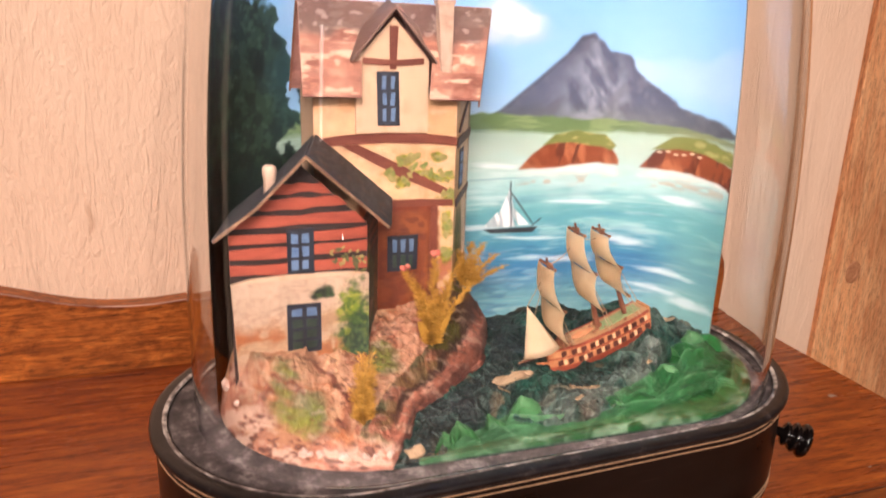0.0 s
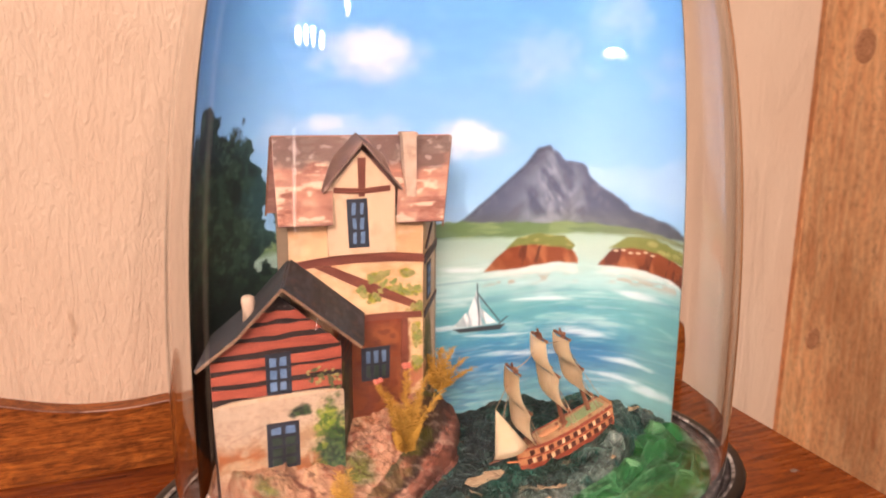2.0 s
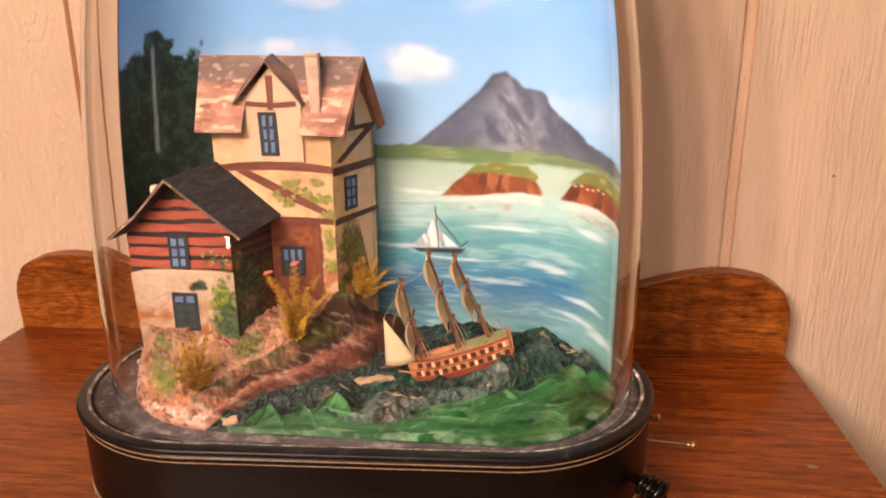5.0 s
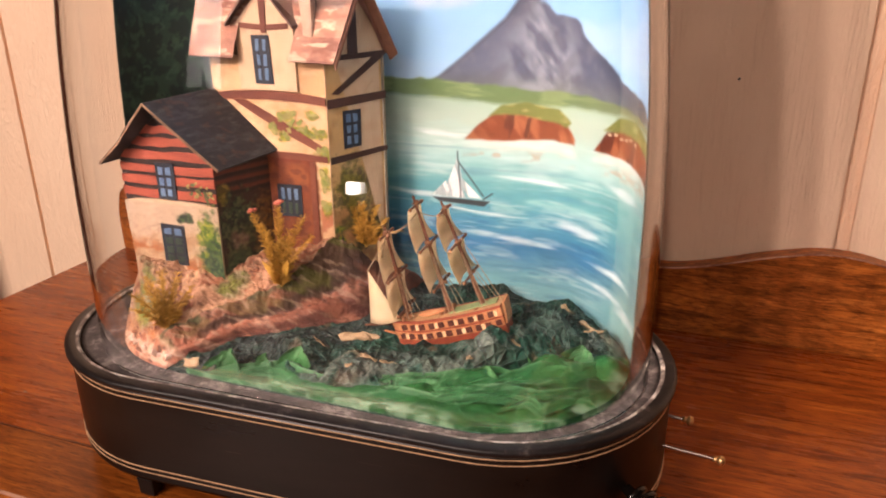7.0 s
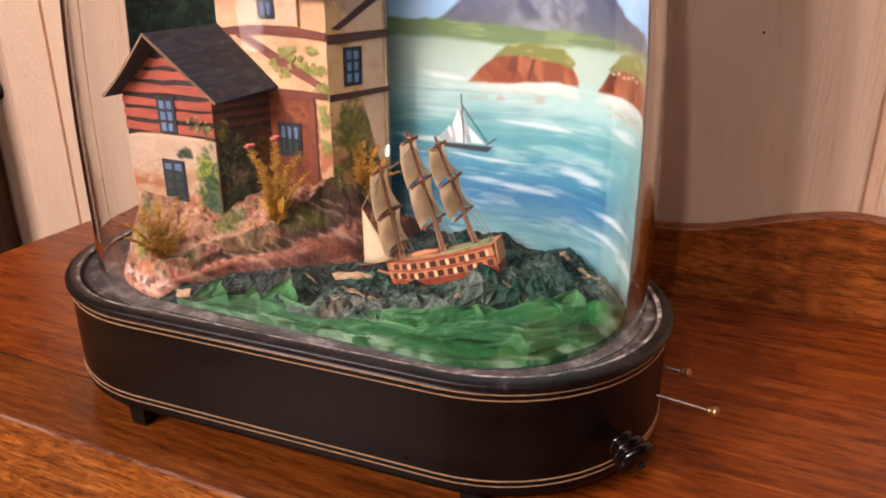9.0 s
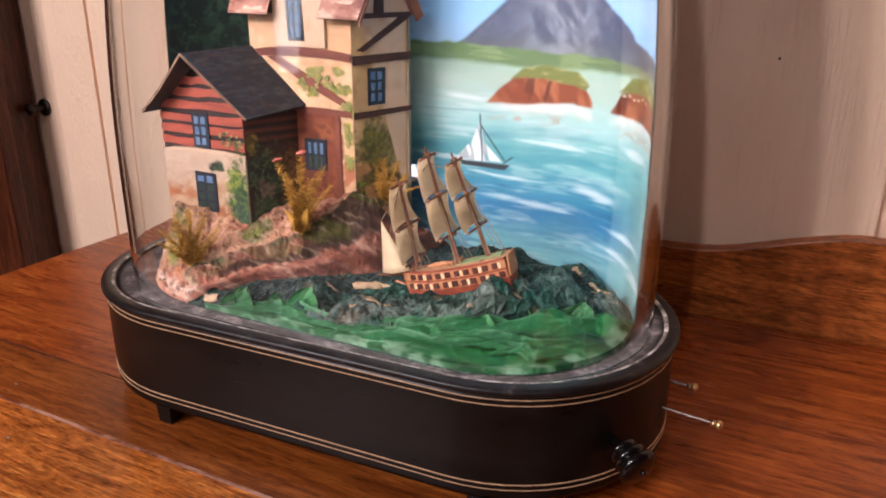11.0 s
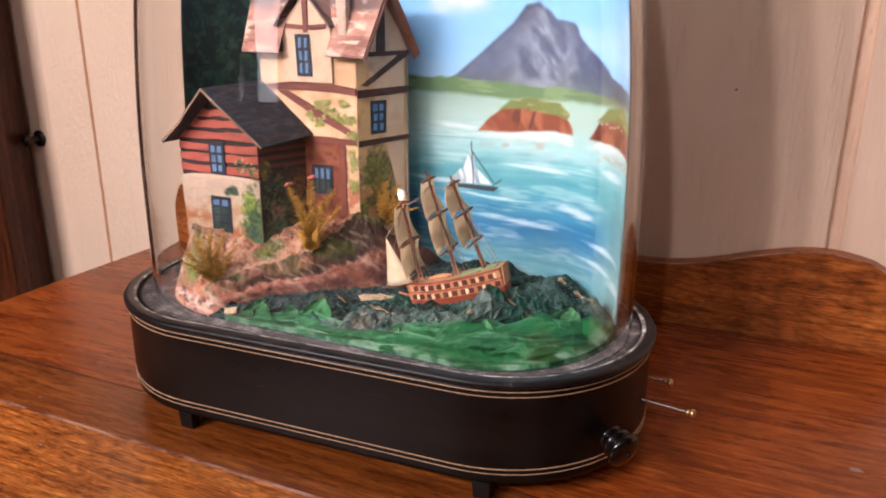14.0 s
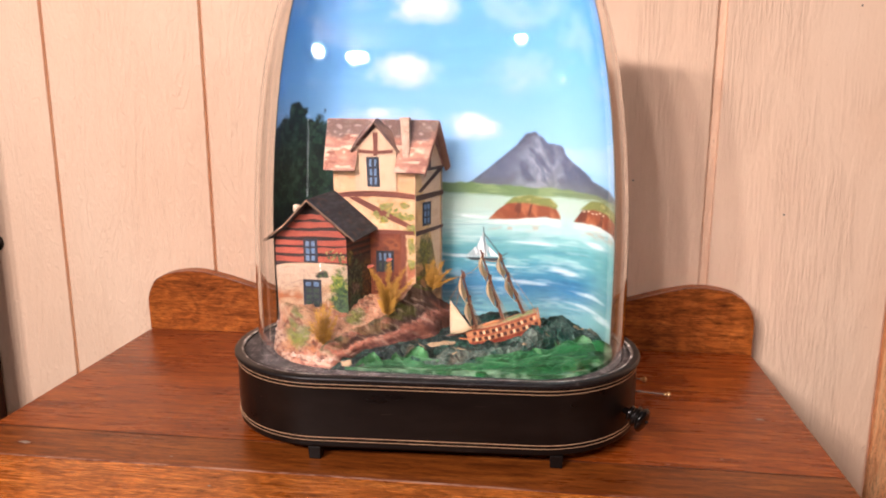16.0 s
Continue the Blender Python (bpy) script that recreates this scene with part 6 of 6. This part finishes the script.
        foliage(c, U, V, W - 0.05, 1.45, 0.15, 0.22, (rgb(52, 84, 62), rgb(74, 106, 78), rgb(112, 138, 92)), 2.0)
        foliage(c, U, V, W - 0.13, 1.78, 0.09, 0.14, (rgb(108, 142, 56), rgb(158, 176, 66), rgb(196, 198, 96)), 3.0)
        foliage(c, U, V, 0.56, 1.86, 0.11, 0.055, (rgb(34, 52, 36), rgb(54, 82, 48), rgb(84, 110, 60)), 4.0)
        return aged(vivid(c, 1.15)) * 0.75

    painted_patch("stone_paint", bilinear(place(0.032, 1.12, 0.0245), place(W + 0.01, 1.12, 0.0245), place(W + 0.008, 1.97, 0.0245), place(0.0, 1.965, 0.0245)), 170, 190, stone_paint, M_SKIN, st, None, "cream and ochre stone paint")
    f1 = face_frame(place(0, 0, 0.012), fr - fl)
    painted_window(f1, 0.345, 2.0, 0.515, 2.295, c, 2, 3, False, rnd)
    f2 = face_frame(place(0, 0, 0.026), fr - fl)
    painted_window(f2, 0.335, 1.46, 0.555, 1.80, c, 2, 4, True, rnd)
    dabs("ivy_leaves", f1, [(W - 0.16, 2.09, 0.08, 0.06, 12), (W - 0.05, 2.04, 0.04, 0.07, 9)], M_MOSS, c, rnd, 0.020, 0.001)
    dabs("ivy_leaves", f1, [(W - 0.17, 2.10, 0.08, 0.06, 9), (W - 0.05, 2.06, 0.04, 0.07, 6)], M_OLIVE, c, rnd, 0.016, 0.003)
    fs = face_frame(fr - up * 1.2, br - fr)
    L = (br - fr).length

    def flank_paint(u, v):
        U, V = u * L, 1.2 + v * 1.12
        # dark boards, with this side's shade partly in the base tone
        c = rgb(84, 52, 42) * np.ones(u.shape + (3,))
        n1, n2 = fbm(U * 6, V * 30, 3), fbm(U * 9, V * 7, 4)
        for z0 in (2.09, 2.165, 2.24):
            lay(c, (1 - step(np.abs(V - z0 + (n1 - 0.5) * 0.02), 0.008, 0.022)) * 0.8, rgb(142, 74, 54))
            lay(c, (1 - step(np.abs(V - z0 + 0.035 + (n1 - 0.5) * 0.02), 0.004, 0.014)) * 0.8, rgb(40, 24, 20))
        foliage(c, U, V, 0.20, 1.72, 0.26, 0.36, (rgb(42, 50, 38), rgb(74, 88, 60), rgb(122, 130, 90)), 6.0, 0.9)
        foliage(c, U, V, 0.17, 1.68, 0.10, 0.10, (rgb(150, 110, 96), rgb(176, 140, 124), rgb(196, 164, 148)), 9.0, 0.55)
        foliage(c, U, V, 0.14, 1.42, 0.16, 0.16, (rgb(52, 72, 54), rgb(82, 104, 72), rgb(112, 132, 92)), 10.0, 0.8)
        foliage(c, U, V, 0.4, 1.75, 0.14, 0.3, (rgb(84, 54, 38), rgb(132, 88, 56), rgb(168, 118, 70)), 7.0, 0.7)
        foliage(c, U, V, 0.05, 2.08, 0.06, 0.10, (rgb(110, 100, 50), rgb(150, 134, 66), rgb(186, 160, 92)), 8.0, 0.9)
        lay(c, (1 - step(V, 1.25, 1.5)) * step(n2, 0.45, 0.56) * 0.7, rgb(70, 78, 46))
        return aged(vivid(c, 1.2))

    sp, _ = fs
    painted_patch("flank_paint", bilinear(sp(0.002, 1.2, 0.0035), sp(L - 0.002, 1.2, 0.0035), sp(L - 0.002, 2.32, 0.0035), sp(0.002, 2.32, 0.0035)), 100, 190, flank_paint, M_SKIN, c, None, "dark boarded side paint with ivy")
    # roof
    A0, A1 = Vector((-1.545, 0.64, 2.765)), Vector((-1.395, 1.285, 2.79))
    Lf, Lb = Vector((-2.085, 0.66, 2.275)), Vector((-1.95, 1.29, 2.29))
    Rf, Rb = Vector((-1.015, 0.73, 2.285)), Vector((-0.855, 1.325, 2.335))
    roof = part("roof", prism(bmesh.new(), [A0, Rf, Rb, A1], (0.4, 0, 0.7), 0.02), M_SLATE, c, "slate-grey painted roof slope")
    # the left slope droops a little at its eave
    Lm, Lmb = Vector((-1.83, 0.65, 2.47)), Vector((-1.69, 1.287, 2.49))
    bm = prism(bmesh.new(), [A0, A1, Lmb, Lm], (-0.4, 0, 0.7), 0.02)
    part("roof_slope", bm, M_SLATE, roof)
    part("roof_slope", prism(bmesh.new(), [Lm, Lmb, Lb, Lf], (-0.45, 0, 0.6), 0.02), M_SLATE, roof)
    for a, b in ((A0, Lm), (Lm, Lf), (A0, Rf)):
        part("verge", prism(bmesh.new(), [a + Vector((0, 0, 0.020)), b + Vector((0, 0, 0.020)), b - Vector((0, 0, 0.004)), a - Vector((0, 0, 0.004))], (0, -1, 0), 0.005), M_VERGE, roof, "thin brown verge edge")
    part("chimney_pot", lathe(bmesh.new(), [(0.042, -0.05), (0.038, 0.05), (0.046, 0.09), (0.042, 0.13), (0.025, 0.142)], (-1.735, 0.86, 2.55), "z", 14), M_CHIM, c, "whitish chimney pot", smooth=True)
    nrm = (Rf - A0).cross(Rb - A0).normalized()
    nrm = nrm if nrm.z > 0 else -nrm

    def slate_paint(u, v):
        c = rgb(50, 50, 54) * np.ones(u.shape + (3,))
        n1, n2 = fbm(u * 5, v * 16, 4), fbm(u * 9 + 4, v * 26, 4)
        lay(c, step(n1, 0.5, 0.66) * 0.7, rgb(78, 78, 84))
        lay(c, step(1 - n2, 0.52, 0.64) * 0.8, rgb(40, 38, 42))
        lay(c, step(n2, 0.6, 0.74) * 0.5, rgb(108, 104, 106))
        lay(c, step(fbm(u * 7 + 20, v * 9, 3), 0.62, 0.72) * 0.6, rgb(104, 72, 58))
        return aged(vivid(c, 1.2))

    painted_patch("slate_paint", bilinear(A0, A1, Rb, Rf, nrm * 0.0235), 110, 100, slate_paint, M_SKIN, roof, None, "brushed slate-grey paint")


cottage()

# ---------------------------------------------------------------- the model ship
M_HULL = mat_daub("orange_tan_hull_paint", (198, 114, 66), (228, 164, 112), scale=120, tone=0.56)
M_HULL_RED = mat_daub("red_hull_paint", (150, 58, 34), (184, 86, 54), scale=120)
M_PALE = mat_daub("cream_block_paint", (226, 180, 132), (244, 214, 172), scale=160, tone=0.75)
M_PORT = mat_daub("dark_gunport_paint", (72, 28, 18), (112, 50, 34), scale=200)
M_DECK = mat_daub("pale_green_deck_paint", (132, 158, 104), (166, 182, 128), scale=120)
M_PLANKS = mat_daub("tan_deck_planks", (176, 128, 86), (214, 172, 124), scale=120)
M_SPAR = mat_daub("brown_spar", (110, 62, 40), (150, 92, 62), scale=150)
M_KNOTS = mat_daub("tan_thread_knots", (120, 70, 46), (196, 136, 92), scale=220)
M_SAIL = mat_sail()
M_THREAD = mat_daub("pale_thread", (170, 140, 110), (200, 172, 140), scale=300)


def ship():
    BOW, STERN = Vector((0.335, 0.937, 0.998)), Vector((1.17, 1.00, 1.255))
    s = thing("sailing_ship", (BOW + STERN) / 2, "three-masted model ship with parchment sails and gunports", "model ship")
    X = (STERN - BOW).normalized()
    Y = Vector((0, 0, 1)).cross(X).normalized()
    Z = X.cross(Y)
    Y = -Y
    at = lambda u, v, w: BOW + X * u + Y * v + Z * w  # u aft, v to the viewer's side, w up
    LEN = (STERN - BOW).length

    def half(u):
        k = u / LEN
        return 0.115 * min(1.0, (k * 3.2 + 0.04) ** 0.6) * (1 - 0.25 * max(0, k - 0.75) * 4 * 0.4)

    def sheer(u):
        k = u / LEN
        return 0.025 * (1 - k) ** 2 + 0.03 * k**3

    def strip(w0, w1, flare0, flare1, extra=0.0):
        """A belt of the hull between two heights, on both sides and round the stern."""
        bm = bmesh.new()
        n = 26
        rows = []
        for j in range(n + 1):
            u = LEN * j / n
            rake = 0.05 * (1 - j / n) ** 3
            a = half(u)
            rows.append([bm.verts.new(at(u - rake * w, sgn * (a * f + extra), w + sheer(u))) for sgn in (1, -1) for w, f in ((w0, flare0), (w1, flare1))])
        for p, q in zip(rows, rows[1:]):
            bm.faces.new((p[0], q[0], q[1], p[1]))
            bm.faces.new((p[2], p[3], q[3], q[2]))
            bm.faces.new((p[1], q[1], q[3], p[3]))
            bm.faces.new((p[0], p[2], q[2], q[0]))
        bm.faces.new(rows[0])
        bm.faces.new((rows[-1][0], rows[-1][2], rows[-1][3], rows[-1][1]))
        return bm

    part("hull", strip(-0.035, 0.036, 0.74, 0.92), M_HULL_RED, s, "red lower hull")
    part("wale", strip(0.036, 0.102, 0.93, 0.98), M_HULL, s, "tan band with gunports")
    part("rail", strip(0.102, 0.112, 0.98, 1.0, 0.003), M_HULL_RED, s)
    part("wale", strip(0.112, 0.176, 0.97, 0.96), M_HULL, s, "tan upper band with gunports")
    part("rail", strip(0.176, 0.188, 0.98, 0.98, 0.004), M_HULL_RED, s, "red-brown top rail")
    part("deck", strip(0.130, 0.190, 0.80, 0.80), M_PLANKS, s, "tan planked deck")
    part("after_deck", prism(bmesh.new(), [at(0.46, -0.05, 0.195), at(0.46, 0.05, 0.195), at(LEN - 0.04, 0.05, 0.222), at(LEN - 0.04, -0.05, 0.222)], Z, 0.008), M_DECK, s, "pale green deck panel")
    for w in (0.056, 0.130):
        for j in range(11):
            u = 0.07 + j * (LEN - 0.11) / 10 + (0.035 if w > 0.1 else 0)
            if u > LEN - 0.03:
                continue
            for sgn in (1, -1):
                a = half(u) * 0.97 + 0.002
                c = at(u, sgn * a, w + sheer(u))
                bm = bmesh.new()
                o = [c + X * dx + Z * dz for dx, dz in ((-0.021, -0.008), (0.021, -0.006), (0.020, 0.035), (-0.021, 0.034))]
                prism(bm, o, Y * sgn, 0.008)
                part("gunport", bm, M_PORT, s)
                if j % 2 == (w > 0.1) and u + 0.05 < LEN - 0.03:
                    c = at(u + 0.036, sgn * (half(u + 0.036) * 0.97 + 0.002), w + sheer(u + 0.036))
                    o = [c + X * dx + Z * dz for dx, dz in ((-0.013, -0.007), (0.012, -0.006), (0.012, 0.034), (-0.013, 0.033))]
                    part("pale_block", prism(bmesh.new(), o, Y * sgn, 0.006), M_PALE, s, "cream painted block")
    part("stern_gallery", prism(bmesh.new(), [at(LEN, -0.08, 0.07), at(LEN, 0.08, 0.07), at(LEN + 0.012, 0.078, 0.23), at(LEN + 0.012, -0.078, 0.23)], X, 0.015), M_HULL, s)
    part("boat", loft_boat(at, 0.32, 0.0, 0.215, 0.2), M_HULL, s, "small pale ship's boat")
    part("bowsprit", rod(bmesh.new(), at(0.06, 0, 0.17), at(-0.24, 0, 0.21), 0.014, 0.008), M_SPAR, s)
    part("figurehead", rod(bmesh.new(), at(0.03, 0, 0.08), at(-0.1, 0, 0.14), 0.012, 0.008), M_HULL, s)
    # masts, square sails bellying forward, yards braced round
    turn = math.radians(-3)
    brace = (Y * math.cos(turn) + X * math.sin(turn)).normalized()
    fwd = -X
    heights = ((0.13, 0.75, 0.05, 0.14, 0.50), (0.47, 0.92, -0.02, 0.27, 0.60), (0.725, 0.84, -0.10, 0.32, 0.62))
    tops = []
    rnd = random.Random(21)
    for u0, hgt, rake, low, mid in heights:
        foot = at(u0, 0, 0.18)
        lean = Z + X * rake - Y * 0.02
        tip = foot + lean.normalized() * hgt
        tops.append(tip)
        mast = part("mast", rod(bmesh.new(), foot, tip, 0.022, 0.009), M_SPAR, s)
        up = (tip - foot) / hgt
        levels = [low * hgt, mid * hgt, 0.92 * hgt]
        widths = [0.20, 0.21, 0.14]
        for lv, w in zip(levels, widths):
            c = foot + up * lv
            part("yard", rod(bmesh.new(), c - brace * w * 0.86, c + brace * w * 0.86, 0.011, 0.008), M_SPAR, mast)
            bm = bmesh.new()
            for k in range(5):
                ball(bm, c + brace * rnd.uniform(-0.035, 0.035) + up * rnd.uniform(-0.02, 0.02) - fwd * rnd.uniform(-0.01, 0.018), rnd.uniform(0.011, 0.02), n=7)
            part("lashing", bm, M_KNOTS, mast, "knotted thread lashing")
            for sgn in (1, -1):
                part("yard_knot", ball(bmesh.new(), c + brace * sgn * w * 0.82, 0.014, n=7), M_KNOTS, mast)
        # bits and belaying blocks heaped round the foot
        bm = bmesh.new()
        for k in range(9):
            ball(bm, at(u0 + rnd.uniform(-0.07, 0.07), rnd.uniform(-0.07, 0.07), 0.196 + rnd.uniform(0, 0.03)), rnd.uniform(0.010, 0.02), n=6)
        part("mast_blocks", bm, M_KNOTS, mast)
        part("crosstree", rod(bmesh.new(), tip - up * 0.05 - brace * 0.05, tip - up * 0.05 + brace * 0.05, 0.008, 0.006), M_SPAR, mast)
        for (l0, w0), (l1, w1) in zip(zip(levels, widths), list(zip(levels, widths))[1:]):
            bm = bmesh.new()
            n = 9
            grid = []
            for i in range(n):
                k = i / (n - 1)
                row = []
                for j in range(n):
                    q = j / (n - 1) * 2 - 1
                    w = (w0 * 0.95 * (1 - k) + w1 * 0.9 * k) * (1 - 0.10 * math.sin(math.pi * k))
                    belly = 0.085 * math.sin(math.pi * (0.12 + 0.8 * k)) * (1 - 0.55 * q * q)
                    row.append(bm.verts.new(foot + up * (l0 + (l1 - l0) * k + 0.025 * (1 - q * q) * (1 - k)) + brace * (w * q) + fwd * (belly + 0.004)))
                grid.append(row)
            for a, b in zip(grid, grid[1:]):
                for j in range(n - 1):
                    bm.faces.new((a[j], a[j + 1], b[j + 1], b[j]))
            bmesh.ops.solidify(bm, geom=bm.faces[:], thickness=0.004)
            part("sail", bm, M_SAIL, mast, "bellied parchment sail", smooth=True)
    # jib on the forestay
    tack, head, clew = at(-0.19, 0.0, 0.22), at(-0.07, 0.0, 0.63), at(0.09, 0.06, 0.22)
    bm = bmesh.new()
    n = 8
    grid = []
    for i in range(n):
        k = i / (n - 1)
        a, b = tack.lerp(head, k), clew.lerp(head, k)
        grid.append([bm.verts.new(a.lerp(b, j / (n - 1)) + Y * (0.05 * math.sin(math.pi * j / (n - 1)) * (1 - k))) for j in range(n)])
    for a, b in zip(grid, grid[1:]):
        for j in range(n - 1):
            bm.faces.new((a[j], a[j + 1], b[j + 1], b[j]))
    bmesh.ops.remove_doubles(bm, verts=bm.verts, dist=1e-4)
    bmesh.ops.solidify(bm, geom=bm.faces[:], thickness=0.004)
    part("jib", bm, M_SAIL, s, "pale triangular jib", smooth=True)
    # threads: stays between the mast heads, shrouds, backstay
    def thread(a, b, sag=0.0, r=0.0032):
        pts = [a.lerp(b, k / 8) - Vector((0, 0, sag * math.sin(math.pi * k / 8))) for k in range(9)]
        part("rigging_line", tube(bmesh.new(), pts, r, 5), M_THREAD, s)

    thread(tops[0] - Z * 0.06, tops[1] - Z * 0.12, 0.04, 0.004)
    thread(tops[1] - Z * 0.12, tops[2] - Z * 0.1, 0.02, 0.004)
    thread(tops[0] - Z * 0.05, at(-0.2, 0, 0.21))
    thread(head, tops[0] - Z * 0.08)
    thread(tops[2] - Z * 0.1, at(LEN, 0, 0.2))
    for u0, hgt, rake, low, mid in heights:
        for sgn in (1, -1):
            for du in (0.03, 0.07):
                foot = at(u0, 0, 0.16)
                thread(foot + (Z + X * rake).normalized() * hgt * 0.58, at(u0 + du, sgn * half(u0) * 0.98, 0.195 + sheer(u0)), 0.0, 0.003)


def loft_boat(at, u, v, w, length):
    bm = bmesh.new()
    rings = []
    for k in range(9):
        t = k / 8
        r = 0.03 * math.sin(math.pi * (0.08 + 0.84 * t)) + 0.004
        rings.append([bm.verts.new(at(u + length * (t - 0.5), v + r * math.cos(a), w + 0.6 * r * math.sin(a))) for a in [6.2832 * i / 8 for i in range(8)]])
    for a, b in zip(rings, rings[1:]):
        for i in range(8):
            bm.faces.new((a[i], a[(i + 1) % 8], b[(i + 1) % 8], b[i]))
    bm.faces.new(rings[0])
    bm.faces.new(rings[-1])
    return bm


ship()

# ---------------------------------------------------------------- dried plants
M_FERN = mat_daub("dried_golden_fern", (190, 132, 26), (238, 180, 66), (214, 156, 44), scale=140, rough=0.7, tone=0.47)
M_BUD = mat_daub("coral_pink_bud", (206, 96, 78), (232, 134, 112), scale=200)


def plant(name, at, fronds, label, seed, buds=(), broad=0):
    """A tuft of dried fern: curved stems, each with many narrow leaflets."""
    rnd = random.Random(seed)
    p = thing(name, at, label, "dried plant", "dried plants on the hill")
    base = Vector(at)
    for lean_x, lean_y, length, dens in fronds:
        bm = bmesh.new()
        pts = []
        for k in range(10):
            t = k / 9
            pts.append(base + Vector((lean_x * t**1.4, lean_y * t**1.4, length * t * (1 - 0.12 * t))))
        tube(bm, pts, [0.010 * (1 - 0.7 * k / 9) for k in range(10)], 5)
        for _ in range(int(dens * 3.0)):
            t = rnd.uniform(0.05, 1.0)
            i = min(int(t * 9), 8)
            c = pts[i].lerp(pts[i + 1], t * 9 - i)
            axis = (pts[i + 1] - pts[i]).normalized()
            a = rnd.uniform(0, 6.2832)
            side = Vector((math.cos(a), math.sin(a), 0))
            d = (axis * rnd.uniform(0.5, 1.1) + side).normalized()
            ln = rnd.uniform(0.035, 0.105) * (1.15 - 0.6 * t)
            wd = d.cross(Vector((rnd.uniform(-1, 1), rnd.uniform(-1, 1), rnd.uniform(-1, 1)))).normalized() * ln * rnd.uniform(0.035, 0.07)
            tip = c + d * ln + Vector((0, 0, -0.01))
            m1 = c + d * ln * 0.5
            v = [bm.verts.new(q) for q in (c, m1 + wd, tip, m1 - wd)]
            bm.faces.new(v)
        part("frond", bm, M_FERN, p, kind="stuff")
    for i, (dx, dy, dz) in enumerate(buds):
        bm = bmesh.new()
        c = base + Vector((dx, dy, dz))
        for k in range(5):
            a = 1.2566 * k + rnd.random()
            ball(bm, c + Vector((0.022 * math.cos(a), 0.022 * math.sin(a), rnd.uniform(-0.008, 0.012))), 0.02, (1, 1, 0.6), 7)
        part("bud", bm, M_BUD, p, "coral pink dried flower", smooth=True)
    for k in range(broad):
        sgn = 1 if k == 0 else -1
        tip = base + Vector((0.12 * sgn, -0.05, 0.27 - 0.04 * k))
        b0 = base + Vector((0, 0, 0.03))
        w = Vector((-0.024 * sgn, -0.005, 0.026))
        edge = [(0.0, 0.0), (0.25, 0.7), (0.5, 1.0), (0.78, 0.6)]
        outline = [b0.lerp(tip, q) + w * r for q, r in edge] + [tip] + [b0.lerp(tip, q) - w * r for q, r in reversed(edge[1:])]
        bm = prism(bmesh.new(), outline, (0, -1, 0.1), 0.006)
        part("broad_leaf", bm, M_FERN, p, "flat papery leaf")


plant("dried_fern", (-0.66, 0.885, 1.35), [(-0.2, 0.0, 0.66, 170), (0.02, 0.02, 0.74, 190), (0.12, 0.0, 0.55, 150), (0.3, 0.02, 0.52, 150), (-0.08, -0.04, 0.5, 130), (0.2, 0.08, 0.66, 140), (0.03, 0.0, 0.42, 190), (-0.05, -0.02, 0.38, 170), (0.09, 0.02, 0.36, 170), (-0.13, 0.02, 0.56, 150)], "golden dried fern tuft with coral flowers", 3, ((0.02, 0.03, 0.69), (-0.20, 0.0, 0.61)), 2)
FAN = [(-0.24, 0.24), (-0.19, 0.32), (-0.13, 0.38), (-0.07, 0.42), (-0.01, 0.45), (0.05, 0.43), (0.11, 0.40), (0.16, 0.34), (0.21, 0.27), (0.24, 0.18)]
plant("dried_fern", (-1.28, 0.27, 1.17), [(0.42 * k + 0.03 * (-1) ** i, 0.95 * k, ln * 1.22, 74) for i, (k, ln) in enumerate(FAN)], "low open fan of golden dried fern", 4)
plant("dried_fern", (-0.19, 1.45, 1.55), [(-0.22, 0.0, 0.30, 110), (-0.12, 0.0, 0.38, 120), (0.0, -0.04, 0.44, 130), (0.12, 0.0, 0.42, 120), (0.22, -0.03, 0.32, 110), (0.3, -0.02, 0.2, 90), (-0.05, 0.05, 0.34, 90)], "golden dried fern tuft beside the tower house", 5)

# ---------------------------------------------------------------- marks and wear
M_SCUFF = mat_daub("pale_scuff", (150, 128, 112), (186, 168, 152), scale=220, tone=0.8)
M_NAIL = mat_daub("dark_nail_head", (40, 28, 22), (70, 50, 38), scale=220)


def marks():
    rnd = random.Random(31)
    host = bpy.data.objects["top"]
    for px, py, r in ((3.904, 1.527, 0.05), (-4.75, -0.25, 0.055), (-2.2, -0.9, 0.018), (-3.4, 0.6, 0.014), (-2.9, -0.35, 0.016), (1.2, -0.95, 0.014), (3.2, 0.4, 0.014), (-1.9, 0.45, 0.012)):
        ring = []
        for k in range(10):
            a = 6.2832 * k / 10
            w = r * rnd.uniform(0.6, 1.2)
            ring.append((px + w * 1.4 * math.cos(a), py + 0.6 * w * math.sin(a), 0.0005))
        part("scuff", prism(bmesh.new(), ring, (0, 0, 1), 0.002), M_SCUFF, host, "pale scuff in the polish")
    wall = bpy.data.objects["wall_north"]
    for px, pz in ((2.53, 2.64), (4.81, 2.15), (-9.9, 4.1), (5.6, 5.2)):
        part("nail_head", lathe(bmesh.new(), [(0.014, 0.0), (0.013, -0.006), (0.005, -0.009)], (px, WALL_Y + 0.002, pz), "y", 10), M_NAIL, wall)


marks()
